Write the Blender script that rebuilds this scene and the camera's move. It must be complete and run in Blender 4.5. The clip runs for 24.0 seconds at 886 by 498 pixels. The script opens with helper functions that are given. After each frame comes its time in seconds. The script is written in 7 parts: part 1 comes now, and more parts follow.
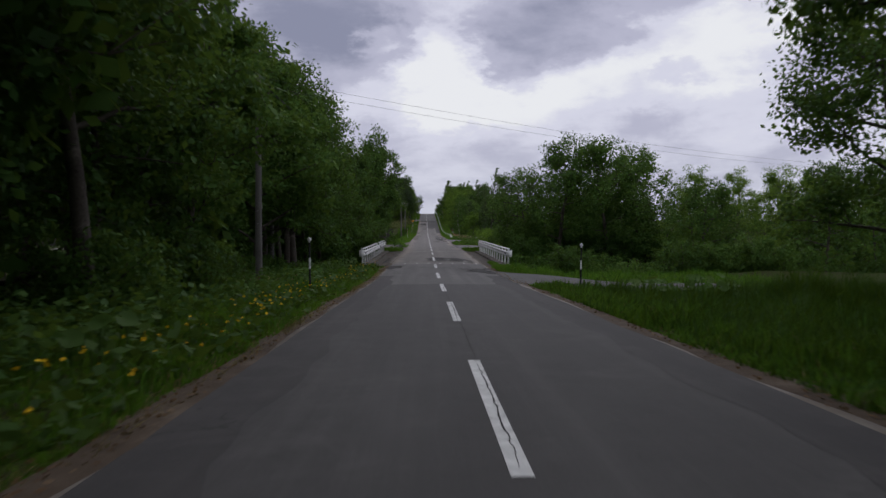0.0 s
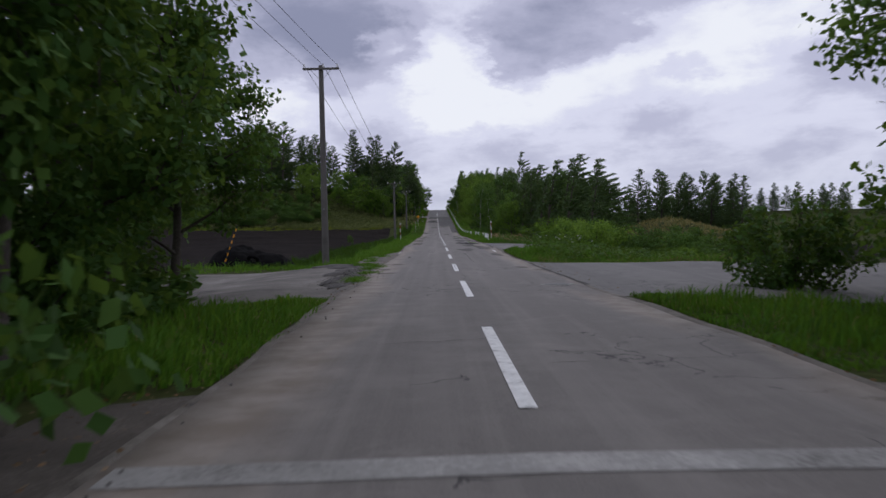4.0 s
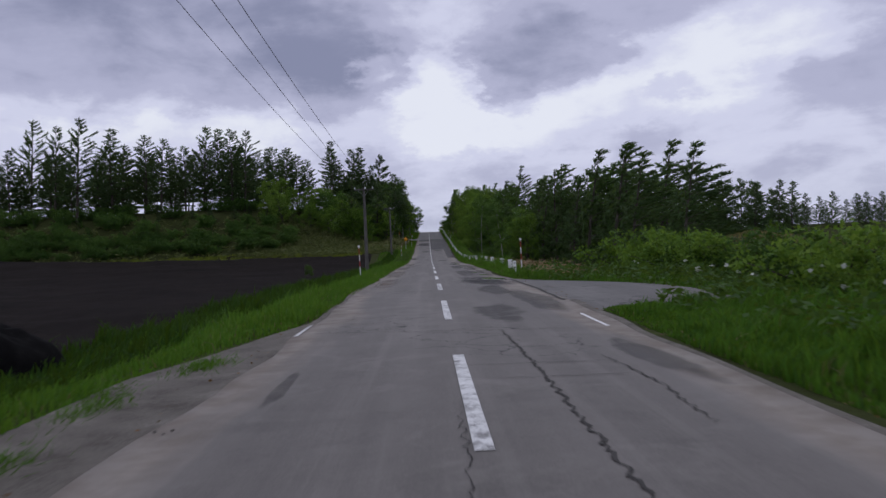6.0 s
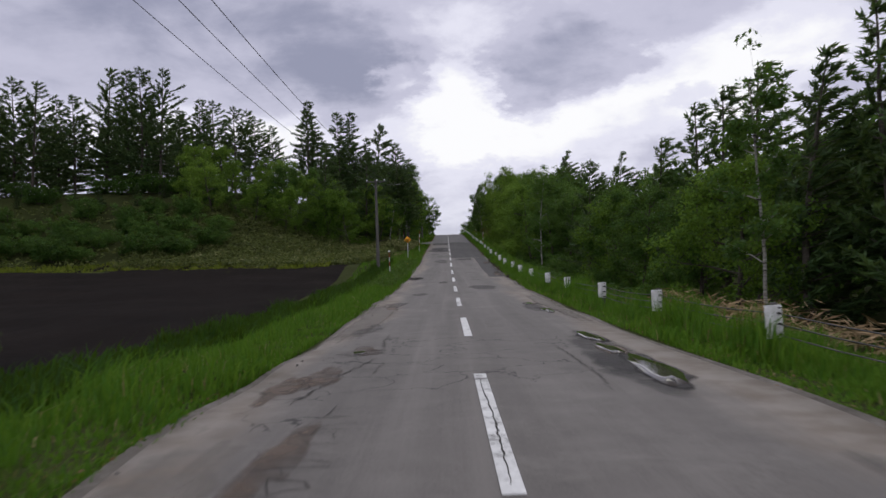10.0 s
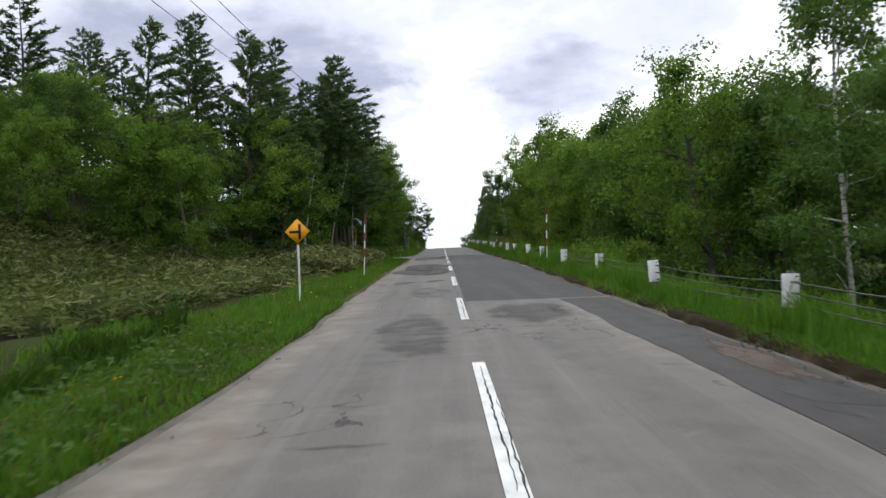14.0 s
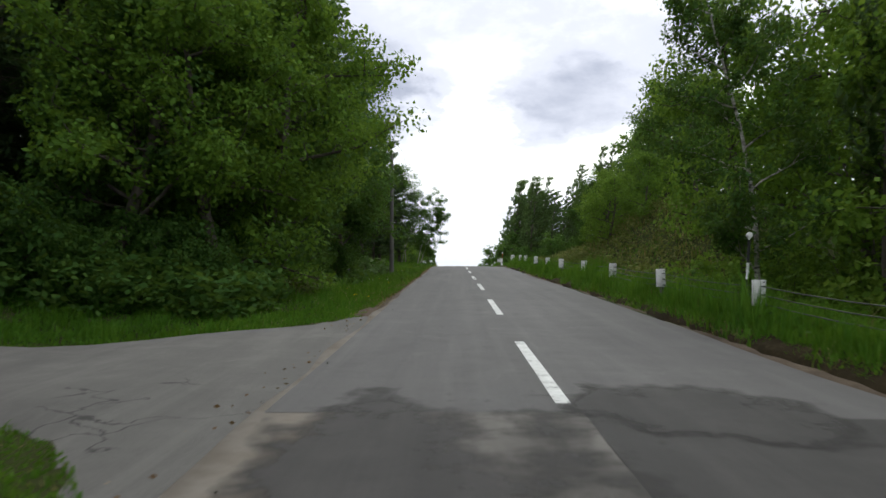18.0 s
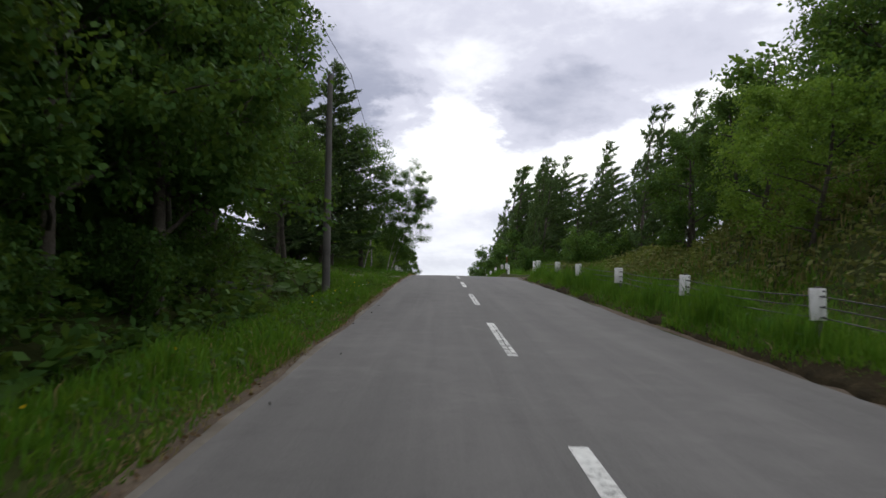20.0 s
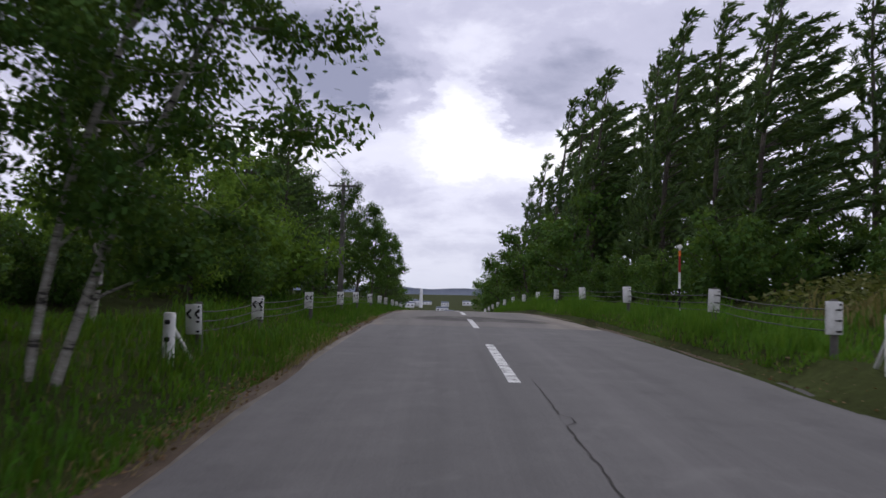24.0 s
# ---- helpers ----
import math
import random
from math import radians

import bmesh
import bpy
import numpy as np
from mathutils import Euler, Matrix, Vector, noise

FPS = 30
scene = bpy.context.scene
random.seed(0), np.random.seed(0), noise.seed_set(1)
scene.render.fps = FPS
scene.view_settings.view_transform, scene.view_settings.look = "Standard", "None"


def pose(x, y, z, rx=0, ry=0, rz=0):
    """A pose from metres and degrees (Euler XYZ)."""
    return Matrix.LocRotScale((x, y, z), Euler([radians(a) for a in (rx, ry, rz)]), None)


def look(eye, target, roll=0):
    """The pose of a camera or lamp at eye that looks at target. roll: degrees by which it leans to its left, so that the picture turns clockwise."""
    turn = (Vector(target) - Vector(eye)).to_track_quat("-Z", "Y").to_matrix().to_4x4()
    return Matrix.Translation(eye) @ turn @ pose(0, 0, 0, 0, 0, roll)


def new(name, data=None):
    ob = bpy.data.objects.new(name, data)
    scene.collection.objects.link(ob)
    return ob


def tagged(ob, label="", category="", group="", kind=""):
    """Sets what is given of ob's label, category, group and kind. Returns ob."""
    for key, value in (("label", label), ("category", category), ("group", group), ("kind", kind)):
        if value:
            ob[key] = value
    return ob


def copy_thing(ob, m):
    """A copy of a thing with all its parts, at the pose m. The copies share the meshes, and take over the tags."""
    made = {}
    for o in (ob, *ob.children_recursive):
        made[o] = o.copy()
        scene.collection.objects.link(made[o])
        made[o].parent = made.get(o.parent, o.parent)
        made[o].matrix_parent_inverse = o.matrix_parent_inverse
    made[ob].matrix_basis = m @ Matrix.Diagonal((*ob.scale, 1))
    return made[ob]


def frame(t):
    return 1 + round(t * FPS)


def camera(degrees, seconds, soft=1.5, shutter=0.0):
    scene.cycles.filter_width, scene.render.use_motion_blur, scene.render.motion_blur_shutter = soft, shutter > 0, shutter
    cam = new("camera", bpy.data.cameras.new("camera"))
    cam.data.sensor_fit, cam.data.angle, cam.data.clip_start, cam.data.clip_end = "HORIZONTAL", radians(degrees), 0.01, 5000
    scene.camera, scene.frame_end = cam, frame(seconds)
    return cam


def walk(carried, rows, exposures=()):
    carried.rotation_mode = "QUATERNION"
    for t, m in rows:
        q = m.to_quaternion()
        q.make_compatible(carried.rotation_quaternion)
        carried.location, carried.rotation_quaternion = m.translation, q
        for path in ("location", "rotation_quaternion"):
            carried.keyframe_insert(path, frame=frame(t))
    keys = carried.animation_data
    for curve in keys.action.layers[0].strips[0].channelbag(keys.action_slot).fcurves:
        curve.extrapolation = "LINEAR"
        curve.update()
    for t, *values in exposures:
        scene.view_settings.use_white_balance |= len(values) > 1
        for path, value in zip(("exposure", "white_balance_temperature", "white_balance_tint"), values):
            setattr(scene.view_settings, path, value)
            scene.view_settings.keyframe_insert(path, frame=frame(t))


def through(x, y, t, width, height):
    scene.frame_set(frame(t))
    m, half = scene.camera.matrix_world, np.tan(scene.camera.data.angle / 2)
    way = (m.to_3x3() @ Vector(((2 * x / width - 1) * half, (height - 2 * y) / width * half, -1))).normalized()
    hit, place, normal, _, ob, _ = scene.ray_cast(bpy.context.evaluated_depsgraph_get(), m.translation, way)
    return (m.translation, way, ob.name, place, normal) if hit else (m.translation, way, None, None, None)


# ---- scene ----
# seconds, stops, kelvin, tint: the camera's own exposure and white balance drift on the way
EXPOSURE = ((0.0, -0.30, 6300, 8), (1.0, -0.21, 6300, 7), (2.0, -0.08, 6350, 7), (2.5, -0.06, 6350, 7), (5.0, -0.34, 5950, 11), (6.5, -0.36, 5950, 11), (7.0, -0.38, 5950, 10), (7.7, -0.16, 6150, 9), (9.0, -0.07, 6450, 7), (10.5, 0.02, 6450, 8), (12.5, 0.68, 6550, 2), (13.5, 0.72, 6500, 0),
            (16.0, 0.65, 6750, -3), (17.5, 0.71, 6700, -4), (19.5, 0.42, 6650, 0), (21.0, 0.20, 6600, 3), (22.0, 0.0, 6450, 5), (23.0, 0.02, 6300, 8), (24.0, 0.08, 6250, 10))
cam = camera(58.28, 24.0, soft=1.5, shutter=0.15)
# seconds, place, tilt, lean, heading
PATH = [
    (0, -0.60, -4.85, 1.70, 89.14, 0.02, -1.27),
    (0.5, -0.51, 4.54, 1.59, 89.03, 0.96, -1.15),
    (1, -0.45, 13.96, 1.49, 89.29, 1.35, -0.54),
    (1.5, -0.45, 23.56, 1.36, 89.21, 0.51, -0.02),
    (2, -0.50, 32.39, 1.30, 89.58, 0.09, 0.31),
    (2.5, -0.55, 40.82, 1.36, 90.10, 0.50, 0.78),
    (4.5, -0.70, 71.62, 1.83, 89.09, 1.57, -1.08),
    (5, -0.56, 79.51, 1.93, 91.06, 1.67, -1.31),
    (5.5, -0.43, 87.00, 2.02, 90.38, 1.83, -1.22),
    (6, -0.33, 94.43, 2.12, 90.96, 2.60, -1.00),
    (6.5, -0.31, 102.04, 2.24, 90.88, 2.23, -0.70),
    (7, -0.28, 109.65, 2.40, 91.30, 2.59, -0.34),
    (7.5, -0.24, 117.33, 2.59, 91.24, 3.14, -0.28),
    (8, -0.19, 124.84, 2.72, 90.88, 2.20, -0.63),
    (8.5, -0.19, 132.25, 2.81, 90.68, 2.44, -0.36),
    (9, -0.23, 139.88, 2.92, 90.93, 3.03, -0.11),
    (9.5, -0.29, 147.63, 3.06, 91.04, 2.60, 0.21),
    (10, -0.35, 155.29, 3.18, 91.59, 1.97, 0.31),
    (10.5, -0.35, 162.46, 3.29, 91.24, 2.60, -0.00),
    (12.5, -0.25, 193.57, 3.77, 91.24, 2.28, -0.13),
    (13, -0.25, 200.91, 4.00, 91.87, 3.07, -0.05),
    (13.5, -0.29, 208.23, 4.30, 92.14, 2.88, -0.27),
    (14, -0.36, 215.68, 4.68, 93.10, 2.80, 0.06),
    (14.5, -0.46, 223.20, 5.14, 94.00, 0.66, 0.08),
    (15, -0.55, 230.66, 5.62, 93.68, 0.65, 0.31),
    (15.5, -0.62, 237.92, 6.13, 94.06, 1.17, 0.81),
    (16, -0.72, 245.01, 6.64, 94.02, -0.84, 0.80),
    (16.5, -0.84, 252.02, 7.15, 94.25, -0.71, 1.12),
    (17, -0.95, 258.96, 7.62, 94.12, -0.92, 0.79),
    (17.5, -1.04, 265.84, 8.06, 93.79, -0.62, 0.94),
    (19.5, -1.00, 292.32, 9.81, 94.26, -0.67, -0.35),
    (20, -1.03, 299.19, 10.28, 93.92, -1.25, -0.33),
    (20.5, -1.03, 305.77, 10.72, 93.81, -1.79, -0.35),
    (21, -1.05, 312.12, 11.13, 94.20, -2.13, -0.44),
    (21.5, -1.07, 318.59, 11.56, 94.28, -2.08, -0.15),
    (22, -1.11, 325.20, 12.02, 94.04, -2.48, -0.28),
    (22.5, -1.09, 331.60, 12.44, 93.79, -3.49, -0.36),
    (23, -1.05, 338.08, 12.86, 94.00, -2.69, -0.63),
    (23.5, -0.98, 344.36, 13.23, 93.16, -0.97, -0.50),
    (24, -0.91, 350.53, 13.51, 92.78, -1.51, -0.18),
]
walk(cam, [(t, pose(x, y, z, rx, ry, rz)) for t, x, y, z, rx, ry, rz in PATH], EXPOSURE)

# ---------------- world and light ----------------
def node(nt, kind, **kw):
    n = nt.nodes.new(kind)
    for k, v in kw.items():
        if k == "op":
            n.operation = v
        elif k == "ins":
            for i, val in v.items():
                n.inputs[i].default_value = val
    return n


def math_node(nt, op, a, b=None, c=None, clamp=False):
    n = nt.nodes.new("ShaderNodeMath")
    n.operation, n.use_clamp = op, clamp
    for i, v in enumerate((a, b, c)):
        if v is None:
            continue
        if isinstance(v, (int, float)):
            n.inputs[i].default_value = v
        else:
            nt.links.new(v, n.inputs[i])
    return n.outputs[0]


def mix_color(nt, fac, a, b, blend="MIX"):
    n = nt.nodes.new("ShaderNodeMix")
    n.data_type, n.blend_type = "RGBA", blend
    for sock, v in ((n.inputs[0], fac), (n.inputs[6], a), (n.inputs[7], b)):
        if isinstance(v, (int, float)):
            sock.default_value = v
        elif isinstance(v, tuple):
            sock.default_value = (*v, 1)
        else:
            nt.links.new(v, sock)
    return n.outputs[2]


def ramp(nt, fac, stops, smooth=True):
    n = nt.nodes.new("ShaderNodeValToRGB")
    n.color_ramp.interpolation = "EASE" if smooth else "LINEAR"
    el = n.color_ramp.elements
    el[0].position, el[0].color = stops[0][0], (*stops[0][1], 1)
    el[1].position, el[1].color = stops[-1][0], (*stops[-1][1], 1)
    for p, c in stops[1:-1]:
        e = el.new(p)
        e.color = (*c, 1)
    nt.links.new(fac, n.inputs[0])
    return n.outputs[0]


def noise_node(nt, vec, scale, detail=4, rough=0.55, distort=0.0):
    n = nt.nodes.new("ShaderNodeTexNoise")
    n.inputs["Scale"].default_value, n.inputs["Detail"].default_value = scale, detail
    n.inputs["Roughness"].default_value, n.inputs["Distortion"].default_value = rough, distort
    if vec is not None:
        nt.links.new(vec, n.inputs["Vector"])
    return n.outputs[0]


SUN_UP, SUN_TURN = 48.0, 12.0  # degrees: height, and to the right of the road's heading
world = bpy.data.worlds.new("overcast_sky")
scene.world = world
world.use_nodes = True
wt = world.node_tree
wt.nodes.clear()
sky = wt.nodes.new("ShaderNodeTexSky")
sky.sky_type, sky.sun_disc = "NISHITA", False
sky.sun_elevation, sky.sun_rotation = radians(SUN_UP), radians(SUN_TURN)
way = wt.nodes.new("ShaderNodeTexCoord").outputs["Generated"]
split = wt.nodes.new("ShaderNodeSeparateXYZ")
wt.links.new(way, split.inputs[0])
dx, dy, dz = split.outputs
up = math_node(wt, "ADD", math_node(wt, "MAXIMUM", dz, 0.0), 0.16)
flat = wt.nodes.new("ShaderNodeCombineXYZ")
wt.links.new(math_node(wt, "DIVIDE", dx, up), flat.inputs[0])
wt.links.new(math_node(wt, "MULTIPLY", math_node(wt, "DIVIDE", dy, up), 0.8), flat.inputs[1])
flat.inputs[2].default_value = 3.7
stretched = wt.nodes.new("ShaderNodeMapping")
stretched.inputs["Scale"].default_value = (1.0, 0.8, 1.9)
wt.links.new(way, stretched.inputs[0])
wisps = noise_node(wt, flat.outputs[0], 1.7, 7, 0.55, 0.35)
billows = noise_node(wt, stretched.outputs[0], 7.0, 9, 0.58, 0.25)
curl = wt.nodes.new("ShaderNodeTexNoise")
curl.inputs["Scale"].default_value, curl.inputs["Detail"].default_value, curl.inputs["Roughness"].default_value = 13.0, 6, 0.6
wt.links.new(stretched.outputs[0], curl.inputs["Vector"])
swirl = wt.nodes.new("ShaderNodeSeparateXYZ")
wt.links.new(curl.outputs[1], swirl.inputs[0])
cx = math_node(wt, "ADD", dx, math_node(wt, "MULTIPLY_ADD", swirl.outputs[0], 0.15, -0.075))
cz = math_node(wt, "ADD", dz, math_node(wt, "MULTIPLY_ADD", swirl.outputs[1], 0.075, -0.0375))


def cloud_lobe(ax, az, wide, high):
    """A lobe of cloud with a billowing edge about one direction of the sky."""
    a = math_node(wt, "DIVIDE", math_node(wt, "SUBTRACT", cx, ax), wide)
    b = math_node(wt, "DIVIDE", math_node(wt, "SUBTRACT", cz, az), high)
    s = math_node(wt, "ADD", math_node(wt, "MULTIPLY", a, a), math_node(wt, "MULTIPLY", b, b))
    e = math_node(wt, "EXPONENT", math_node(wt, "MULTIPLY", math_node(wt, "MULTIPLY", s, s), -1.0))
    return math_node(wt, "MULTIPLY", e, math_node(wt, "GREATER_THAN", dy, 0.0))


thick = math_node(wt, "ADD", math_node(wt, "MULTIPLY_ADD", wisps, 0.45, 0.46 - 0.225), math_node(wt, "MULTIPLY_ADD", billows, 0.55, -0.275))
CLOUDS = (  # where the cloud deck is heavy (dark) or thin (bright): side, height, width, depth, amount
    (-0.34, 0.275, 0.30, 0.075, 0.24), (-0.10, 0.245, 0.09, 0.055, 0.20), (-0.12, 0.34, 0.30, 0.05, 0.10), (0.145, 0.25, 0.095, 0.05, 0.24), (0.10, 0.195, 0.035, 0.022, 0.12),
    (0.24, 0.30, 0.14, 0.04, 0.14), (0.025, 0.19, 0.055, 0.065, -0.22), (0.10, 0.155, 0.09, 0.03, -0.16), (0.24, 0.19, 0.12, 0.03, -0.17), (0.37, 0.235, 0.12, 0.03, -0.12),
    (-0.25, 0.165, 0.22, 0.024, -0.16), (-0.065, 0.237, 0.03, 0.014, -0.20), (0.305, 0.195, 0.035, 0.012, 0.16), (0.50, 0.19, 0.10, 0.045, 0.13), (0.0, 0.08, 0.5, 0.06, 0.07),
)
for ax, az, wide, high, amount in CLOUDS:
    thick = math_node(wt, "ADD", thick, math_node(wt, "MULTIPLY", cloud_lobe(ax, az, wide, high), amount))
deck = ramp(wt, thick, [(0.26, (1.0, 0.98, 1.0)), (0.42, (0.80, 0.78, 0.90)), (0.58, (0.56, 0.545, 0.68)), (0.85, (0.30, 0.305, 0.42))])
haze = math_node(wt, "POWER", math_node(wt, "SUBTRACT", 1.0, math_node(wt, "MINIMUM", math_node(wt, "MULTIPLY", math_node(wt, "MAXIMUM", dz, 0.0), 7.0), 1.0)), 2.0)
deck = mix_color(wt, math_node(wt, "MULTIPLY", haze, 0.72), deck, (0.60, 0.62, 0.72))
bg_sky, bg_deck, shader_mix, w_out = (wt.nodes.new(k) for k in ("ShaderNodeBackground", "ShaderNodeBackground", "ShaderNodeMixShader", "ShaderNodeOutputWorld"))
wt.links.new(sky.outputs[0], bg_sky.inputs[0])
bg_sky.inputs[1].default_value = 0.06
wt.links.new(deck, bg_deck.inputs[0])
bg_deck.inputs[1].default_value = 1.06
shader_mix.inputs[0].default_value = 0.94
wt.links.new(bg_sky.outputs[0], shader_mix.inputs[1])
wt.links.new(bg_deck.outputs[0], shader_mix.inputs[2])
wt.links.new(shader_mix.outputs[0], w_out.inputs[0])

sun = new("sun", bpy.data.lights.new("sun", "SUN"))
sun.data.energy, sun.data.angle, sun.data.color = 0.5, radians(25), (1.0, 0.97, 0.92)
sa, se = radians(SUN_TURN), radians(SUN_UP)
sun.matrix_world = look((60 * math.sin(sa), 60 * math.cos(sa) + 150, 60 * math.tan(se)), (0, 150, 0))


# ---------------- materials ----------------
def material(name, rough=0.8, metal=0.0, spec=0.3):
    m = bpy.data.materials.new(name)
    m.use_nodes = True
    nt = m.node_tree
    b = nt.nodes["Principled BSDF"]
    b.inputs["Roughness"].default_value, b.inputs["Metallic"].default_value = rough, metal
    b.inputs["Specular IOR Level"].default_value = spec
    return m, nt, b


def bump(nt, b, height, strength, distance):
    n = nt.nodes.new("ShaderNodeBump")
    n.inputs["Strength"].default_value, n.inputs["Distance"].default_value = strength, distance
    nt.links.new(height, n.inputs["Height"])
    nt.links.new(n.outputs[0], b.inputs["Normal"])


def mottled(name, dark, mid, light, coarse, fine_scale, rough=0.85, relief=0.4, depth=0.02, metal=0.0, spec=0.3, island=0.0):
    """Two scales of colour variation with fine relief."""
    m, nt, b = material(name, rough, metal, spec)
    vec = nt.nodes.new("ShaderNodeTexCoord").outputs["Object"]
    n1, n2 = noise_node(nt, vec, coarse, 3), noise_node(nt, vec, fine_scale, 5, 0.65)
    both = math_node(nt, "ADD", math_node(nt, "MULTIPLY", n1, 0.55), math_node(nt, "MULTIPLY", n2, 0.45))
    if island:
        rnd = nt.nodes.new("ShaderNodeObjectInfo").outputs["Random"]
        both = math_node(nt, "ADD", both, math_node(nt, "MULTIPLY", math_node(nt, "SUBTRACT", rnd, 0.5), island))
    c = ramp(nt, both, [(0.33, dark), (0.5, mid), (0.67, light)])
    nt.links.new(c, b.inputs["Base Color"])
    if relief:
        bump(nt, b, n2, relief, depth)
    return m


def foliage(name, dark, mid, light, through=0.35, rough=0.65):
    """Leaves: each leaf its own tone, each plant its own cast, some light coming through."""
    m, nt, b = material(name, rough, 0.0, 0.12)
    leaf = nt.nodes.new("ShaderNodeNewGeometry").outputs["Random Per Island"]
    plant = nt.nodes.new("ShaderNodeObjectInfo").outputs["Random"]
    vec = nt.nodes.new("ShaderNodeTexCoord").outputs["Object"]
    patch = noise_node(nt, vec, 0.9, 2)
    f = math_node(nt, "ADD", math_node(nt, "MULTIPLY", leaf, 0.5), math_node(nt, "MULTIPLY", patch, 0.5))
    f = math_node(nt, "ADD", f, math_node(nt, "MULTIPLY", math_node(nt, "SUBTRACT", plant, 0.5), 0.35))
    c = ramp(nt, f, [(0.15, dark), (0.5, mid), (0.88, light)])
    nt.links.new(c, b.inputs["Base Color"])
    tr = nt.nodes.new("ShaderNodeBsdfTranslucent")
    nt.links.new(mix_color(nt, 0.35, c, (0.25, 0.32, 0.03)), tr.inputs[0])
    mx = nt.nodes.new("ShaderNodeMixShader")
    mx.inputs[0].default_value = through
    nt.links.new(b.outputs[0], mx.inputs[1])
    nt.links.new(tr.outputs[0], mx.inputs[2])
    nt.links.new(mx.outputs[0], nt.nodes["Material Output"].inputs[0])
    return m


def asphalt_material(name, tone, worn, edge_dirt=True, feathered=False, broken=0.56, cover=0.5):
    m, nt, b = material(name, 0.82, 0.0, 0.35)
    vec = nt.nodes.new("ShaderNodeTexCoord").outputs["Object"]
    sp = nt.nodes.new("ShaderNodeSeparateXYZ")
    nt.links.new(vec, sp.inputs[0])
    x = sp.outputs[0]
    stretch = nt.nodes.new("ShaderNodeMapping")
    stretch.inputs["Scale"].default_value = (1.0, 0.16, 1.0)
    nt.links.new(vec, stretch.inputs[0])
    big_n = noise_node(nt, stretch.outputs[0], 0.55, 4, 0.6, 0.4)
    mid_n = noise_node(nt, vec, 1.7, 5, 0.6)
    grit = noise_node(nt, vec, 55, 3, 0.7)
    t = math_node(nt, "ADD", math_node(nt, "MULTIPLY", big_n, 0.6), math_node(nt, "MULTIPLY", mid_n, 0.4))
    c = ramp(nt, t, [(0.30, tuple(v * 0.62 for v in tone)), (0.47, tone), (0.70, worn)])
    c = mix_color(nt, 0.35, c, ramp(nt, grit, [(0.25, tuple(v * 0.45 for v in tone)), (0.75, tuple(v * 1.5 for v in tone))]))
    long_map = nt.nodes.new("ShaderNodeMapping")
    long_map.inputs["Scale"].default_value = (2.6, 0.045, 1.0)
    nt.links.new(vec, long_map.inputs[0])
    streak = noise_node(nt, long_map.outputs[0], 1.0, 4, 0.65)
    clip01 = lambda v: math_node(nt, "MINIMUM", math_node(nt, "MAXIMUM", v, 0.0), 1.0)
    c = mix_color(nt, math_node(nt, "MULTIPLY", clip01(math_node(nt, "MULTIPLY", math_node(nt, "SUBTRACT", streak, 0.52), 5.0)), 0.38), c, tuple(v * 1.12 for v in worn))
    c = mix_color(nt, math_node(nt, "MULTIPLY", clip01(math_node(nt, "MULTIPLY", math_node(nt, "SUBTRACT", 0.47, streak), 5.0)), 0.40), c, tuple(v * 0.62 for v in tone))
    # scuffs and worn blotches with frayed outlines
    blotch = noise_node(nt, vec, 0.8, 7, 0.72, 0.6)
    c = mix_color(nt, math_node(nt, "MULTIPLY", clip01(math_node(nt, "MULTIPLY", math_node(nt, "SUBTRACT", blotch, 0.57), 9.0)), 0.30), c, tuple(v * 1.25 for v in worn))
    c = mix_color(nt, math_node(nt, "MULTIPLY", clip01(math_node(nt, "MULTIPLY", math_node(nt, "SUBTRACT", 0.42, blotch), 9.0)), 0.30), c, tuple(v * 0.5 for v in tone))
    # wheel paths polished a little lighter, seam between the lanes
    off = math_node(nt, "ABSOLUTE", math_node(nt, "SUBTRACT", math_node(nt, "ABSOLUTE", x), 1.45))
    wheel = math_node(nt, "SUBTRACT", 1.0, math_node(nt, "MINIMUM", math_node(nt, "MULTIPLY", math_node(nt, "ABSOLUTE", math_node(nt, "SUBTRACT", off, 0.72)), 3.0), 1.0))
    c = mix_color(nt, math_node(nt, "MULTIPLY", wheel, math_node(nt, "MULTIPLY", mid_n, 0.35)), c, worn)
    # cracks: cell edges, only where the surface has broken up
    cell = nt.nodes.new("ShaderNodeTexVoronoi")
    cell.feature = "DISTANCE_TO_EDGE"
    cell.inputs["Scale"].default_value = 0.85
    wob = nt.nodes.new("ShaderNodeMix")
    wob.data_type = "VECTOR"
    wob.inputs[0].default_value = 0.16
    nz = nt.nodes.new("ShaderNodeTexNoise")
    nz.inputs["Scale"].default_value, nz.inputs["Detail"].default_value = 1.6, 4
    nt.links.new(vec, nz.inputs["Vector"])
    nt.links.new(vec, wob.inputs[4])
    nt.links.new(nz.outputs[1], wob.inputs[5])
    sc = nt.nodes.new("ShaderNodeVectorMath")
    sc.operation = "MULTIPLY_ADD"
    nt.links.new(nz.outputs[1], sc.inputs[0])
    sc.inputs[1].default_value = (1.3, 1.3, 0.0)
    nt.links.new(vec, sc.inputs[2])
    nt.links.new(sc.outputs[0], cell.inputs["Vector"])
    crack = math_node(nt, "LESS_THAN", cell.outputs[0], 0.011)
    where = math_node(nt, "GREATER_THAN", noise_node(nt, vec, 0.19, 2), broken)
    crack = math_node(nt, "MULTIPLY", crack, where)
    c = mix_color(nt, math_node(nt, "MULTIPLY", crack, 0.8), c, (0.018, 0.017, 0.016))
